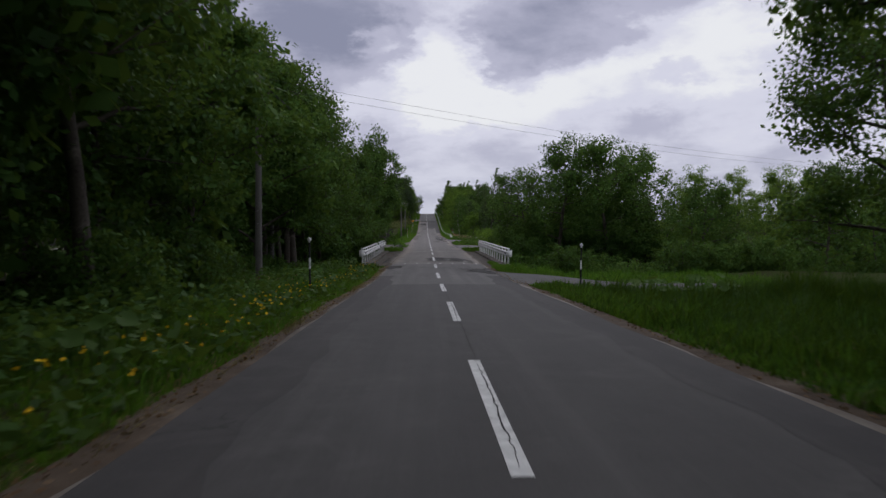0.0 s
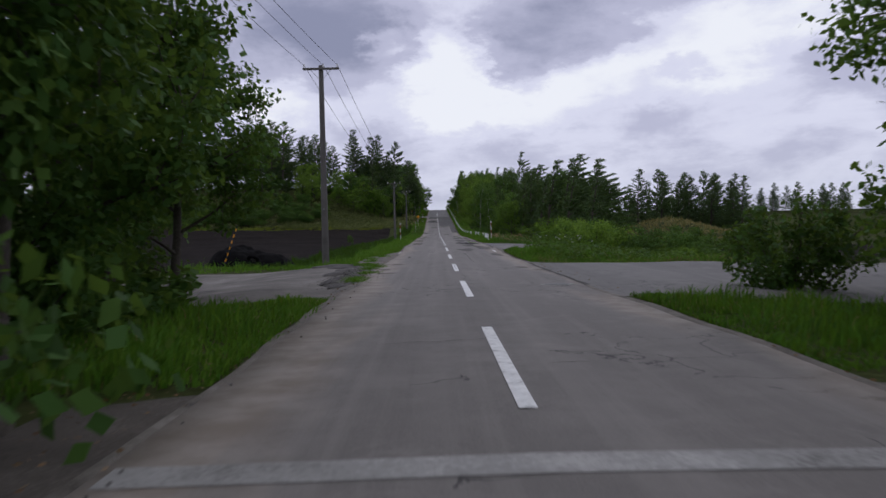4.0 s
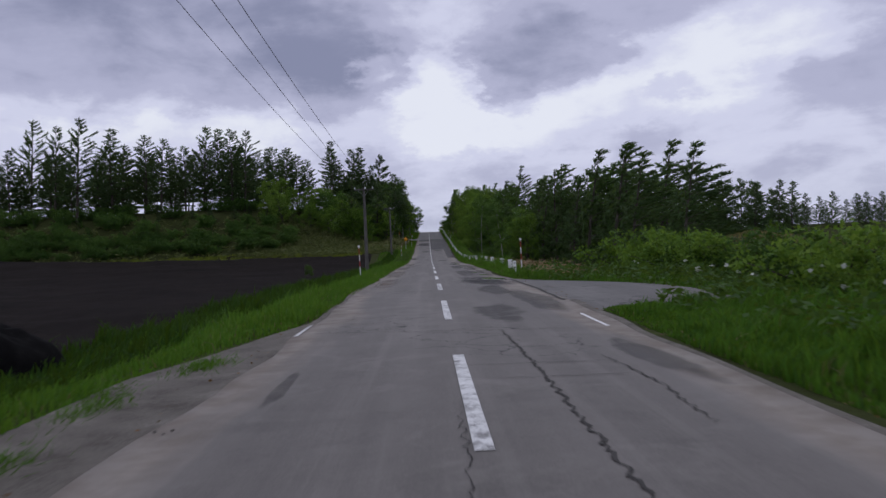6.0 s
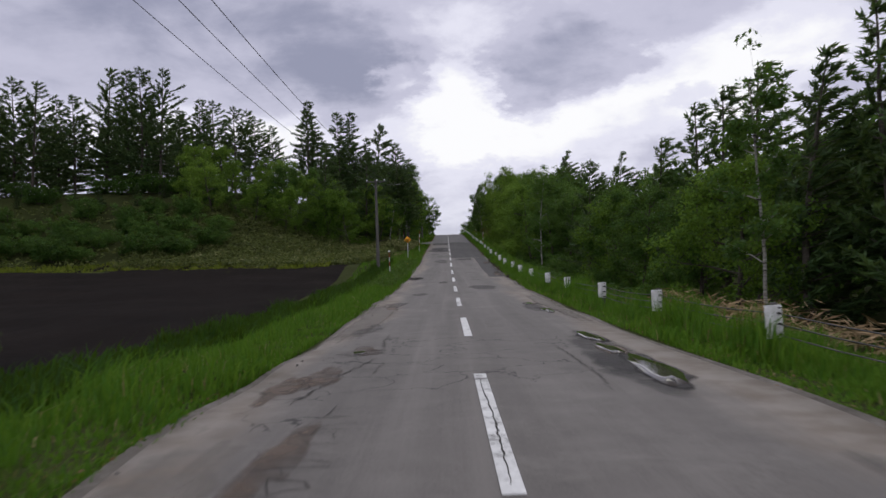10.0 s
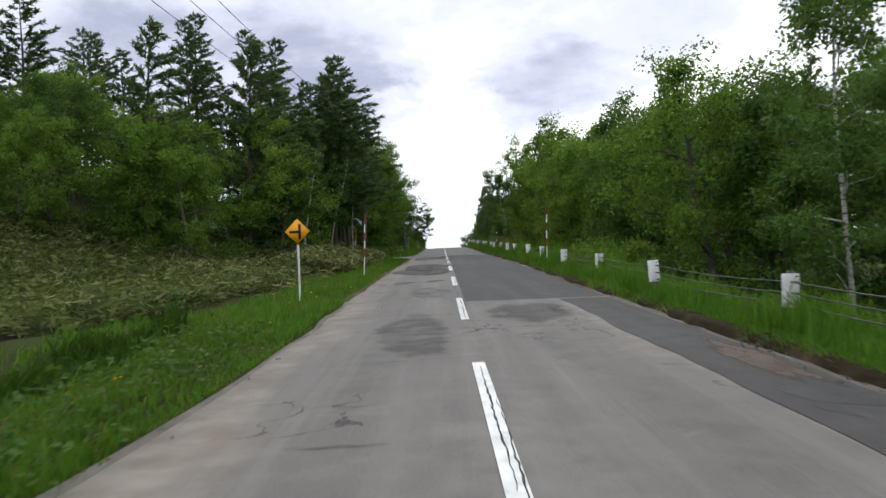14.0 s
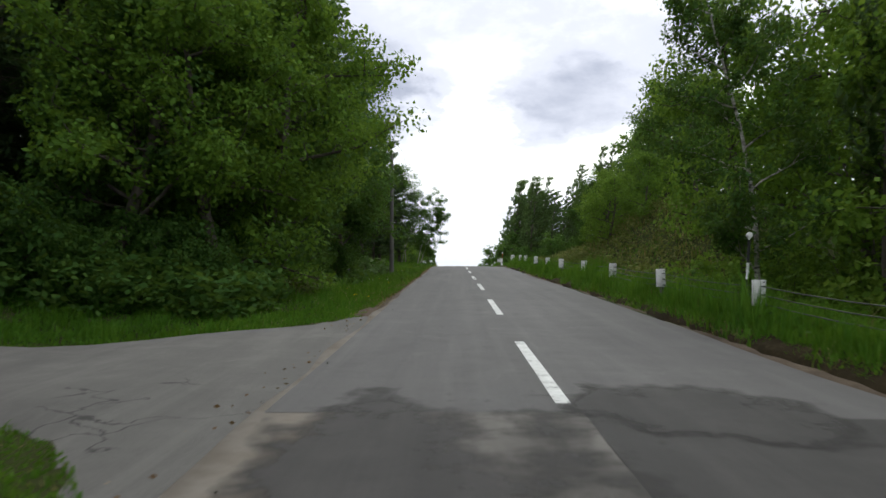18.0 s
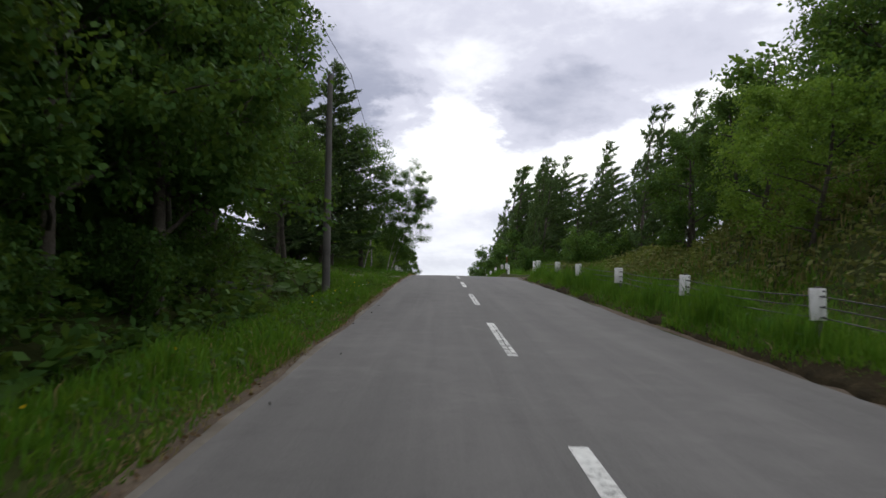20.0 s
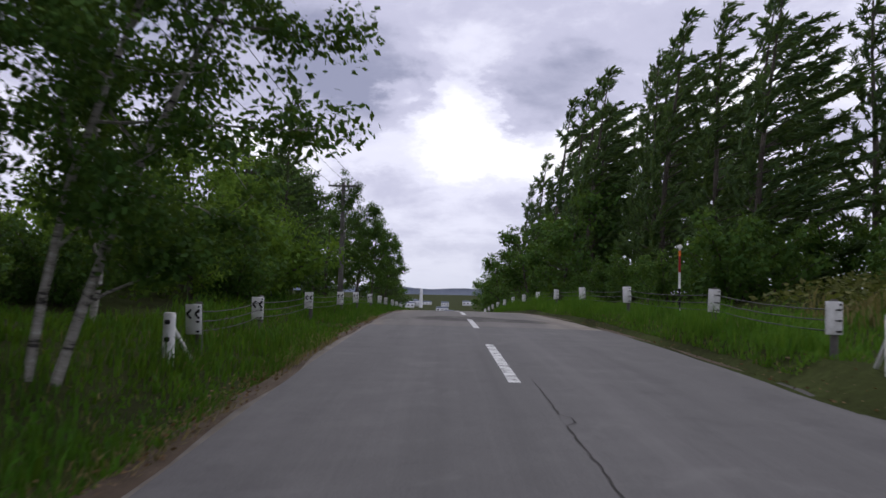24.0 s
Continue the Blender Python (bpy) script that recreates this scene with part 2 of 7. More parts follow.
    if edge_dirt:
        edge = math_node(nt, "ADD", math_node(nt, "SUBTRACT", math_node(nt, "ABSOLUTE", math_node(nt, "SUBTRACT", x, 0.15)), 2.3), math_node(nt, "MULTIPLY", math_node(nt, "SUBTRACT", big_n, 0.42), 3.2))
        edge = math_node(nt, "MULTIPLY", math_node(nt, "MINIMUM", math_node(nt, "MAXIMUM", math_node(nt, "MULTIPLY", edge, 1.8), 0.0), 1.0), 0.75)
        c = mix_color(nt, edge, c, ramp(nt, mid_n, [(0.3, (0.17, 0.135, 0.10)), (0.7, (0.27, 0.24, 0.205))]))
    nt.links.new(c, b.inputs["Base Color"])
    h = math_node(nt, "SUBTRACT", math_node(nt, "ADD", math_node(nt, "MULTIPLY", grit, 0.6), mid_n), math_node(nt, "MULTIPLY", crack, 2.0))
    bump(nt, b, h, 0.35, 0.008)
    if feathered:  # laid thinly: it frays towards its rim
        core = nt.nodes.new("ShaderNodeAttribute")
        core.attribute_name = "core"
        f = math_node(nt, "ADD", math_node(nt, "MULTIPLY", core.outputs["Fac"], 2.3), math_node(nt, "MULTIPLY", math_node(nt, "SUBTRACT", math_node(nt, "ADD", math_node(nt, "MULTIPLY", big_n, 0.6), math_node(nt, "MULTIPLY", mid_n, 0.4)), 0.66), 8.0))
        f = math_node(nt, "MULTIPLY", math_node(nt, "MINIMUM", math_node(nt, "MAXIMUM", f, 0.0), 1.0), cover)
        clear, mx = nt.nodes.new("ShaderNodeBsdfTransparent"), nt.nodes.new("ShaderNodeMixShader")
        nt.links.new(f, mx.inputs[0])
        nt.links.new(clear.outputs[0], mx.inputs[1])
        nt.links.new(b.outputs[0], mx.inputs[2])
        nt.links.new(mx.outputs[0], nt.nodes["Material Output"].inputs[0])
    return m


M_ROAD = asphalt_material("worn_asphalt", (0.126, 0.115, 0.104), (0.196, 0.181, 0.164))
M_SIDE_MID = asphalt_material("side_asphalt_worn", (0.105, 0.099, 0.092), (0.165, 0.156, 0.144), False)
M_SIDE_DARK = asphalt_material("side_asphalt_dark", (0.060, 0.057, 0.054), (0.100, 0.095, 0.088), False)
M_PATCH = asphalt_material("dark_asphalt_patch", (0.042, 0.041, 0.042), (0.076, 0.074, 0.074), False, True, 0.56, 0.40)
M_WET = asphalt_material("damp_asphalt", (0.020, 0.018, 0.017), (0.034, 0.031, 0.029), False, True, 0.56, 0.9)
M_CRUMB = asphalt_material("crumbled_asphalt", (0.105, 0.075, 0.055), (0.185, 0.140, 0.105), False, True, 0.45, 0.75)
M_GROUND = mottled("forest_soil_and_turf", (0.022, 0.024, 0.010), (0.038, 0.046, 0.015), (0.062, 0.076, 0.024), 0.35, 6.0, 1.0, 0.6, 0.06, spec=0.03)
M_SOIL = mottled("ploughed_black_soil", (0.006, 0.0045, 0.004), (0.0105, 0.0078, 0.0066), (0.017, 0.013, 0.011), 0.25, 5.0, 1.0, 0.8, 0.08, spec=0.05)
M_SHOULDER = mottled("gravel_shoulder", (0.040, 0.026, 0.016), (0.082, 0.058, 0.038), (0.145, 0.112, 0.080), 1.6, 26.0, 0.95, 0.7, 0.03)
M_COARSE = mottled("coarse_dark_gravel", (0.012, 0.011, 0.010), (0.055, 0.050, 0.045), (0.16, 0.15, 0.135), 2.0, 17.0, 0.95, 0.9, 0.04)
M_GRAVEL = mottled("pale_gravel_track", (0.045, 0.040, 0.034), (0.125, 0.114, 0.10), (0.21, 0.196, 0.175), 0.7, 22.0, 0.95, 0.6, 0.03)
M_DIRT = mottled("sandy_dirt", (0.105, 0.088, 0.070), (0.165, 0.142, 0.116), (0.23, 0.20, 0.168), 0.6, 15.0, 0.95, 0.6, 0.03)
M_CONCRETE = mottled("weathered_concrete", (0.13, 0.125, 0.115), (0.24, 0.235, 0.22), (0.36, 0.35, 0.33), 1.2, 20.0, 0.9, 0.35, 0.01)
M_KERB = mottled("dirty_kerb_concrete", (0.038, 0.032, 0.025), (0.080, 0.069, 0.055), (0.140, 0.125, 0.104), 1.1, 16.0, 0.92, 0.4, 0.015)
M_DAMP = mottled("damp_dark_concrete", (0.012, 0.012, 0.011), (0.024, 0.024, 0.021), (0.045, 0.045, 0.04), 1.0, 14.0, 0.85, 0.4, 0.02)
M_POLE = mottled("pole_concrete", (0.062, 0.058, 0.052), (0.108, 0.102, 0.092), (0.16, 0.152, 0.138), 1.0, 18.0, 0.88, 0.2, 0.006)
M_WHITE = mottled("white_paint", (0.56, 0.56, 0.53), (0.73, 0.73, 0.71), (0.84, 0.84, 0.82), 2.2, 17.0, 0.5, 0.12, 0.004, island=0.16)
M_LINE = mottled("worn_line_paint", (0.17, 0.165, 0.16), (0.62, 0.62, 0.60), (0.78, 0.78, 0.76), 4.5, 22.0, 0.7, 0.3, 0.004, island=0.12)
M_RED = mottled("faded_red_paint", (0.15, 0.014, 0.012), (0.29, 0.024, 0.018), (0.40, 0.05, 0.035), 3.0, 25.0, 0.5, 0.1, 0.003)
M_ORANGE = mottled("orange_paint", (0.55, 0.12, 0.02), (0.80, 0.18, 0.025), (0.88, 0.28, 0.06), 3.0, 25.0, 0.5, 0.1, 0.003)
M_YELLOW = mottled("sign_yellow", (0.62, 0.26, 0.01), (0.80, 0.35, 0.012), (0.86, 0.40, 0.02), 3.0, 25.0, 0.4, 0.05, 0.002)
M_BLACK = mottled("black_paint", (0.008, 0.008, 0.008), (0.014, 0.014, 0.014), (0.025, 0.025, 0.025), 4.0, 30.0, 0.5, 0.1, 0.002)
M_RUBBER = mottled("old_rubber", (0.0025, 0.0025, 0.0025), (0.005, 0.005, 0.005), (0.012, 0.0115, 0.011), 3.0, 30.0, 0.95, 0.3, 0.01, spec=0.04)
M_CRACK = mottled("open_crack", (0.024, 0.022, 0.020), (0.044, 0.041, 0.037), (0.066, 0.061, 0.056), 3.0, 30.0, 0.95, 0.0)
M_STEEL = mottled("galvanised_steel", (0.22, 0.23, 0.24), (0.36, 0.37, 0.38), (0.48, 0.49, 0.50), 3.0, 40.0, 0.45, 0.08, 0.002, metal=0.7)
M_CABLE = mottled("weathered_cable", (0.025, 0.025, 0.024), (0.045, 0.044, 0.042), (0.08, 0.078, 0.074), 3.0, 40.0, 0.6, 0.08, 0.002, metal=0.1)
M_WIRE = mottled("black_cable", (0.010, 0.010, 0.011), (0.018, 0.018, 0.019), (0.03, 0.03, 0.03), 2.0, 9.0, 0.6, 0.0)
M_BARK = mottled("grey_brown_bark", (0.030, 0.025, 0.019), (0.070, 0.060, 0.048), (0.14, 0.124, 0.10), 1.5, 14.0, 0.95, 0.8, 0.03)
M_GRIT = mottled("grey_grit", (0.06, 0.057, 0.052), (0.13, 0.124, 0.115), (0.24, 0.23, 0.215), 2.0, 15.0, 0.95, 0.4, 0.02)
M_STONE = mottled("pale_stone", (0.20, 0.20, 0.18), (0.36, 0.36, 0.34), (0.50, 0.50, 0.47), 2.0, 15.0, 0.9, 0.4, 0.02)
M_STRAW = mottled("dry_straw", (0.16, 0.10, 0.045), (0.30, 0.21, 0.11), (0.46, 0.36, 0.22), 1.0, 12.0, 0.9, 0.3, 0.02)
M_BIRCH, _nt, _b = material("white_birch_bark", 0.8)
_vec = _nt.nodes.new("ShaderNodeTexCoord").outputs["Object"]
_map = _nt.nodes.new("ShaderNodeMapping")
_map.inputs["Scale"].default_value = (1.0, 1.0, 5.0)
_nt.links.new(_vec, _map.inputs[0])
_n = noise_node(_nt, _map.outputs[0], 2.2, 5, 0.7)
_nt.links.new(ramp(_nt, _n, [(0.36, (0.03, 0.027, 0.024)), (0.48, (0.27, 0.255, 0.225)), (0.7, (0.48, 0.46, 0.42))]), _b.inputs["Base Color"])
bump(_nt, _b, _n, 0.4, 0.01)
M_WATER, _nt, _b = material("puddle_water", 0.05, 0.0, 0.22)
_b.inputs["Base Color"].default_value = (0.055, 0.047, 0.038, 1)
_vec = _nt.nodes.new("ShaderNodeTexCoord").outputs["Object"]
bump(_nt, _b, noise_node(_nt, _vec, 9.0, 2), 0.05, 0.004)
M_MIRROR, _nt, _b = material("mirror_back_grey", 0.55)
_vec = _nt.nodes.new("ShaderNodeTexCoord").outputs["Object"]
_nt.links.new(ramp(_nt, noise_node(_nt, _vec, 5.0, 4), [(0.3, (0.30, 0.30, 0.33)), (0.7, (0.48, 0.48, 0.52))]), _b.inputs["Base Color"])
M_LEAF = foliage("broad_leaves", (0.025, 0.058, 0.014), (0.050, 0.118, 0.023), (0.104, 0.190, 0.038), 0.36)
M_LEAF_YOUNG = foliage("young_leaves", (0.054, 0.116, 0.016), (0.114, 0.216, 0.028), (0.196, 0.302, 0.048), 0.46)
M_NEEDLE = foliage("dark_needles", (0.030, 0.055, 0.026), (0.054, 0.097, 0.039), (0.092, 0.142, 0.055), 0.28)
M_LARCH = foliage("larch_needles", (0.030, 0.058, 0.024), (0.058, 0.108, 0.036), (0.100, 0.160, 0.054), 0.32)
M_GRASS = foliage("grass_blades", (0.028, 0.086, 0.007), (0.060, 0.166, 0.013), (0.120, 0.236, 0.027), 0.38)
# darker copy of the grass, for dark weeds and for grass painted as shaded
M_GRASS_DARK_SHADED = foliage("dark_and_shaded_grass_blades", (0.010, 0.038, 0.003), (0.022, 0.070, 0.005), (0.045, 0.105, 0.010), 0.25)
M_GRASS_DRY = foliage("dry_grass_blades", (0.09, 0.085, 0.03), (0.20, 0.165, 0.07), (0.36, 0.29, 0.15), 0.3)
M_SASA = foliage("sasa_leaves", (0.045, 0.066, 0.018), (0.135, 0.155, 0.050), (0.42, 0.385, 0.20), 0.25)
M_MARGIN = foliage("pale_margin_grass", (0.08, 0.12, 0.012), (0.15, 0.19, 0.02), (0.26, 0.27, 0.05), 0.35)
M_BANK = foliage("yellowish_bank_growth", (0.058, 0.078, 0.020), (0.116, 0.132, 0.036), (0.205, 0.205, 0.070), 0.32)
M_BUTTERBUR = foliage("butterbur_leaves", (0.028, 0.068, 0.010), (0.052, 0.108, 0.018), (0.095, 0.16, 0.034), 0.3)
M_LITTER = foliage("dead_leaves", (0.07, 0.035, 0.015), (0.15, 0.085, 0.04), (0.30, 0.21, 0.12), 0.1)
M_DANDELION = foliage("yellow_flowers", (0.65, 0.42, 0.01), (0.80, 0.55, 0.015), (0.85, 0.62, 0.02), 0.1)
M_UMBEL = foliage("white_flowers", (0.45, 0.47, 0.40), (0.60, 0.62, 0.54), (0.72, 0.73, 0.66), 0.1)
M_CHALK = mottled("chalk_white_walls", (0.55, 0.56, 0.58), (0.68, 0.69, 0.70), (0.75, 0.76, 0.77), 0.05, 0.6, 0.8, 0.0)

# ---------------- meshes ----------------
def mesh_of(name, verts, faces, mat, smooth=False):
    """A mesh from an array of places and an array of faces, or a list of such arrays, one for each number of corners."""
    groups = faces if isinstance(faces, list) and np.ndim(faces[0]) == 2 else [faces]
    groups = [np.asarray(g, np.int32) for g in groups]
    verts = np.asarray(verts, np.float32)
    loops = np.concatenate([g.ravel() for g in groups])
    sizes = np.concatenate([np.full(len(g), g.shape[1], np.int32) for g in groups])
    me = bpy.data.meshes.new(name)
    me.vertices.add(len(verts))
    me.vertices.foreach_set("co", verts.ravel())
    me.loops.add(len(loops))
    me.loops.foreach_set("vertex_index", loops)
    me.polygons.add(len(sizes))
    me.polygons.foreach_set("loop_start", np.r_[0, np.cumsum(sizes)[:-1]].astype(np.int32))
    if smooth:
        me.polygons.foreach_set("use_smooth", np.ones(len(sizes), bool))
    me.update(calc_edges=True)
    me.materials.append(mat)
    return me


class Geo:
    """Collects quads for one mesh."""

    def __init__(self):
        self.v, self.f, self.n = [], [], 0

    def add(self, verts, faces):
        verts = np.asarray(verts, float).reshape(-1, 3)
        self.v.append(verts)
        self.f.append(np.asarray(faces, int).reshape(-1, 4) + self.n)
        self.n += len(verts)
        return self

    def box(self, c, size, bevel=0.0, turn=None):
        """A box about c, its upright edges cut by bevel and its top and bottom rims drawn in."""
        sx, sy, sz = (s / 2 for s in size)
        b = min(bevel, sx * 0.9, sy * 0.9)
        if b <= 0:
            ring = [(-sx, -sy), (sx, -sy), (sx, sy), (-sx, sy)]
        else:
            ring = [(-sx + b, -sy), (sx - b, -sy), (sx, -sy + b), (sx, sy - b), (sx - b, sy), (-sx + b, sy), (-sx, sy - b), (-sx, -sy + b)]
        ring = np.array(ring)
        levels = [(-sz, 1 - b / max(sx, sy)), (-sz + b, 1), (sz - b, 1), (sz, 1 - b / max(sx, sy))] if b > 0 else [(-sz, 1), (sz, 1)]
        pts = np.concatenate([np.c_[ring * s, np.full(len(ring), z)] for z, s in levels])
        n, L = len(ring), len(levels)
        f = [(l * n + i, l * n + (i + 1) % n, (l + 1) * n + (i + 1) % n, (l + 1) * n + i) for l in range(L - 1) for i in range(n)]
        for base, rev in ((0, True), ((L - 1) * n, False)):
            for i in range(1, n - 1, 2):
                q = (base, base + i, base + i + 1, base + (i + 2) % n)
                f.append(q[::-1] if rev else q)
        if turn is not None:
            pts = pts @ np.array(turn.to_3x3()).T
        return self.add(pts + np.array(c), f)

    def tube(self, path, radii, n=8, cap=True):
        path, radii = np.asarray(path, float), np.broadcast_to(radii, len(path)).astype(float)
        d = np.gradient(path, axis=0)
        d /= np.linalg.norm(d, axis=1, keepdims=True) + 1e-9
        ref = np.where(np.abs(d[:, 2:3]) > 0.9, [[1.0, 0, 0]], [[0, 0, 1.0]])
        u = np.cross(d, ref)
        u /= np.linalg.norm(u, axis=1, keepdims=True) + 1e-9
        w = np.cross(d, u)
        a = np.linspace(0, 2 * np.pi, n, endpoint=False)
        pts = path[:, None] + radii[:, None, None] * (np.cos(a)[None, :, None] * u[:, None] + np.sin(a)[None, :, None] * w[:, None])
        k = len(path)
        i, j = np.meshgrid(np.arange(k - 1), np.arange(n), indexing="ij")
        f = np.stack([i * n + j, i * n + (j + 1) % n, (i + 1) * n + (j + 1) % n, (i + 1) * n + j], -1).reshape(-1, 4)
        self.add(pts.reshape(-1, 3), f)
        if cap:
            for e, r in ((0, 1), (k - 1, -1)):
                ring = pts[e]
                q = [(0, m, m + 1, (m + 2) % n) for m in range(1, n - 1, 2)]
                self.add(ring, [x[::r] for x in q])
        return self

    def disc(self, c, normal, radius, thick, n=20):
        c, nn = np.array(c, float), np.array(normal, float) / np.linalg.norm(normal)
        return self.tube([c - nn * thick / 2, c + nn * thick / 2], [radius, radius], n)

    def mesh(self, name, mat, smooth=False):
        return mesh_of(name, np.concatenate(self.v), np.concatenate(self.f), mat, smooth)


def part(name, geo, mat, parent=None, label="", smooth=False):
    ob = new(name, geo if isinstance(geo, bpy.types.Mesh) else geo.mesh(name, mat, smooth))
    ob.parent = parent
    return tagged(ob, label) if label else ob


def thing(name, at, label, category, group="", kind="", turn=0.0):
    ob = new(name)
    ob.empty_display_size = 0.2
    ob.matrix_basis = pose(*at, 0, 0, turn)
    return tagged(ob, label, category, group, kind)


# ---------------- lie of the land ----------------
STEP, FIRST = 15.0, -45.0
LEVELS = np.array([0.92, 0.66, 0.43, 0.22, 0.07, -0.11, 0.0, 0.25, 0.46, 0.64, 0.88, 1.23, 1.43, 1.69, 1.91, 2.07, 2.4, 2.96, 3.84, 4.86, 5.94, 6.91,
                   7.89, 8.93, 9.91, 10.93, 11.84, 12.4, 12.55, 12.36, 11.91, 11.27, 10.49, 9.6, 8.6, 7.52])


def S(v, a, b):
    t = np.clip((np.asarray(v, float) - a) / (b - a), 0, 1)
    return t * t * (3 - 2 * t)


def road_z(y):
    """Height of the road's middle line at y."""
    y = np.asarray(y, float)
    s = np.clip((y - FIRST) / STEP, 1, len(LEVELS) - 3.001)
    i = s.astype(int)
    u = s - i
    a, b, c, d = LEVELS[i - 1], LEVELS[i], LEVELS[i + 1], LEVELS[i + 2]
    z = 0.5 * (2 * b + (c - a) * u + (2 * a - 5 * b + 4 * c - d) * u * u + (3 * b - a - 3 * c + d) * u ** 3)
    return z - 0.055 * np.clip(y - 450, 0, 650)


def ripple(x, y, size):
    return np.sin(x / size + 1.3 * np.sin(y / size * 0.7)) * np.cos(y / size * 1.1 + np.sin(x / size * 0.6))


def right_edge(y):
    return 3.0 + 0.42 * S(y, 188, 212) + 0.6 * S(y, 343.5, 347) * (1 - S(y, 356, 359.5))


LEFT_EDGE = -2.78


def land(x, y):
    """Height of the ground at x, y."""
    x, y = np.asarray(x, float), np.asarray(y, float)
    a = -x
    left, right = S(a, 0.5, 2.5), S(x, 0.5, 2.5)
    lz = -0.06 - 0.25 * S(a, 3.4, 6.5)
    lz = lz + S(y, 100, 114) * (1 - S(y, 222, 238)) * (-0.85 * S(a, 3.8, 9.5) + (0.015 + 0.035 * S(y, 170, 235)) * (np.clip(a, 10, 90) - 10))
    lz = lz + 8.4 * S(y, 233, 264) * S(a, 9, 32) * (1 - 0.8 * S(y, 318, 352))
    lz = lz + 0.75 * S(a, 4.4, 7.0) * S(y, 248, 260) * (1 - S(y, 274, 277.5)) + 0.35 * S(a, 4.2, 7) * S(y, 289, 293)
    lz = lz - 0.75 * S(a, 4.3, 6.2) * (1 - S(a, 7.0, 7.8)) * S(y, 300, 306) * (1 - S(y, 331, 336))
    lz = lz + 2.8 * np.exp(-((a - 12.0) / 2.9) ** 2 - ((y - 333) / 6.0) ** 2) + 0.5 * S(a, 6, 14) * S(y, 340, 352)
    lz = lz + 0.35 * S(a, 3.6, 5.5) * S(y, 351, 358)
    rz = -0.06 - 0.12 * S(x, 3.8, 5.5) + (0.14 * S(y, 180, 215) + 0.22 * S(y, 215, 320)) * S(x, 3.4, 3.95) * (1 - S(y, 341, 344) * (1 - S(y, 357, 360)))
    rz = rz - 0.35 * S(x, 4.0, 8.0) * (1 - S(y, 60, 90))
    rz = rz - 1.5 * S(x, 4.9, 9.0) * S(y, 128, 140) * (1 - S(y, 292, 308)) - 1.3 * S(x, 6, 16) * S(y, 96, 104) * (1 - S(y, 128, 140))
    rz = rz + 3.6 * np.exp(-((x - 31) / 8) ** 2 - ((y - 172) / 22) ** 2)
    rz = rz + 3.7 * S(x, 5.4, 10.5) * S(y, 304, 314) * (1 - 0.6 * S(y, 321, 333)) * (1 - 0.5 * S(y, 340, 352)) * (1 - 0.9 * S(y, 344, 347) * (1 - S(y, 356, 359)) * (1 - S(x, 14, 20)))
    rz = rz + 0.12 * S(y, 358, 366) * S(x, 3.6, 4.4) - (road_z(y) - 0.6) * S(x, 24, 52) * S(y, 110, 165) * (1 - 0.6 * S(y, 312, 340))
    brook = S(y, 43, 49) * (1 - S(y, 66, 72))
    z = left * lz + right * rz - 2.6 * brook * S(np.abs(x), 4.7, 7.5) - 0.16 * (1 - left) * (1 - right)
    rough = S(np.abs(x), 4.5, 9)
    z = z + rough * (0.10 * ripple(x, y, 1.7) + 0.16 * ripple(x + 40, y, 5.3))
    far = S(np.hypot(x, y - 180), 260, 700)
    return road_z(y) + z * (1 - far) + far * 2.0 * ripple(x, y, 140)


def at_ground(x, y, dz=0.0):
    return (x, y, float(land(x, y)) + dz)


def sheet(name, xs, ys, lift, mat, label, category="", kind="structure", height=None):
    X, Y = np.meshgrid(xs, ys, indexing="ij") if np.ndim(xs) == 1 else (xs, ys)
    Z = (land(X, Y) if height is None else height(X, Y)) + lift
    n, k = X.shape
    i, j = np.meshgrid(np.arange(n - 1), np.arange(k - 1), indexing="ij")
    f = np.stack([i * k + j, (i + 1) * k + j, (i + 1) * k + j + 1, i * k + j + 1], -1).reshape(-1, 4)
    ob = new(name, mesh_of(name, np.stack([X, Y, Z], -1).reshape(-1, 3), f, mat, True))
    return tagged(ob, label, category or name, "", kind)


def graded(near, step, far_pts):
    inner = np.arange(-near, near + 1e-6, step)
    return np.r_[[-v for v in far_pts[::-1]], inner, far_pts]


GX = graded(14, 0.5, [15.5, 17.5, 20, 23, 27, 32, 38, 45, 54, 65, 80, 100, 130, 170, 230, 320, 460, 700, 1100, 1800, 3000, 4800])
GY = np.r_[[-2500, -1200, -600, -300, -180, -120, -90, -70], np.arange(-55, 470, 1.5), np.arange(472, 560, 6), [580, 620, 680, 760, 860, 1000, 1150, 1400, 1800, 2400, 3200, 4900]]
def bare_ground(x, y):
    """The ground sheet, kept below the ploughed fields that lie on it."""
    under = S(-x, 9.6, 12.5) * (1 - S(-x, 90, 94)) * S(y, 107, 111) * (1 - S(y, 224, 230)) + S(x, 18, 21) * (1 - S(x, 65, 69)) * S(y, 101, 105) * (1 - S(y, 131, 135)) + S(x, 41, 46) * (1 - S(x, 113, 119)) * S(y, 140, 145) * (1 - S(y, 194, 200))
    deck = S(y, 42.6, 43.6) * (1 - S(y, 70.4, 71.4)) * (1 - S(np.abs(x), 4.5, 5.0))
    return land(x, y) - 0.9 * under - 0.25 * deck


sheet("ground", GX, GY, 0.0, M_GROUND, "uneven ground of dark soil, moss and low green growth", height=bare_ground)


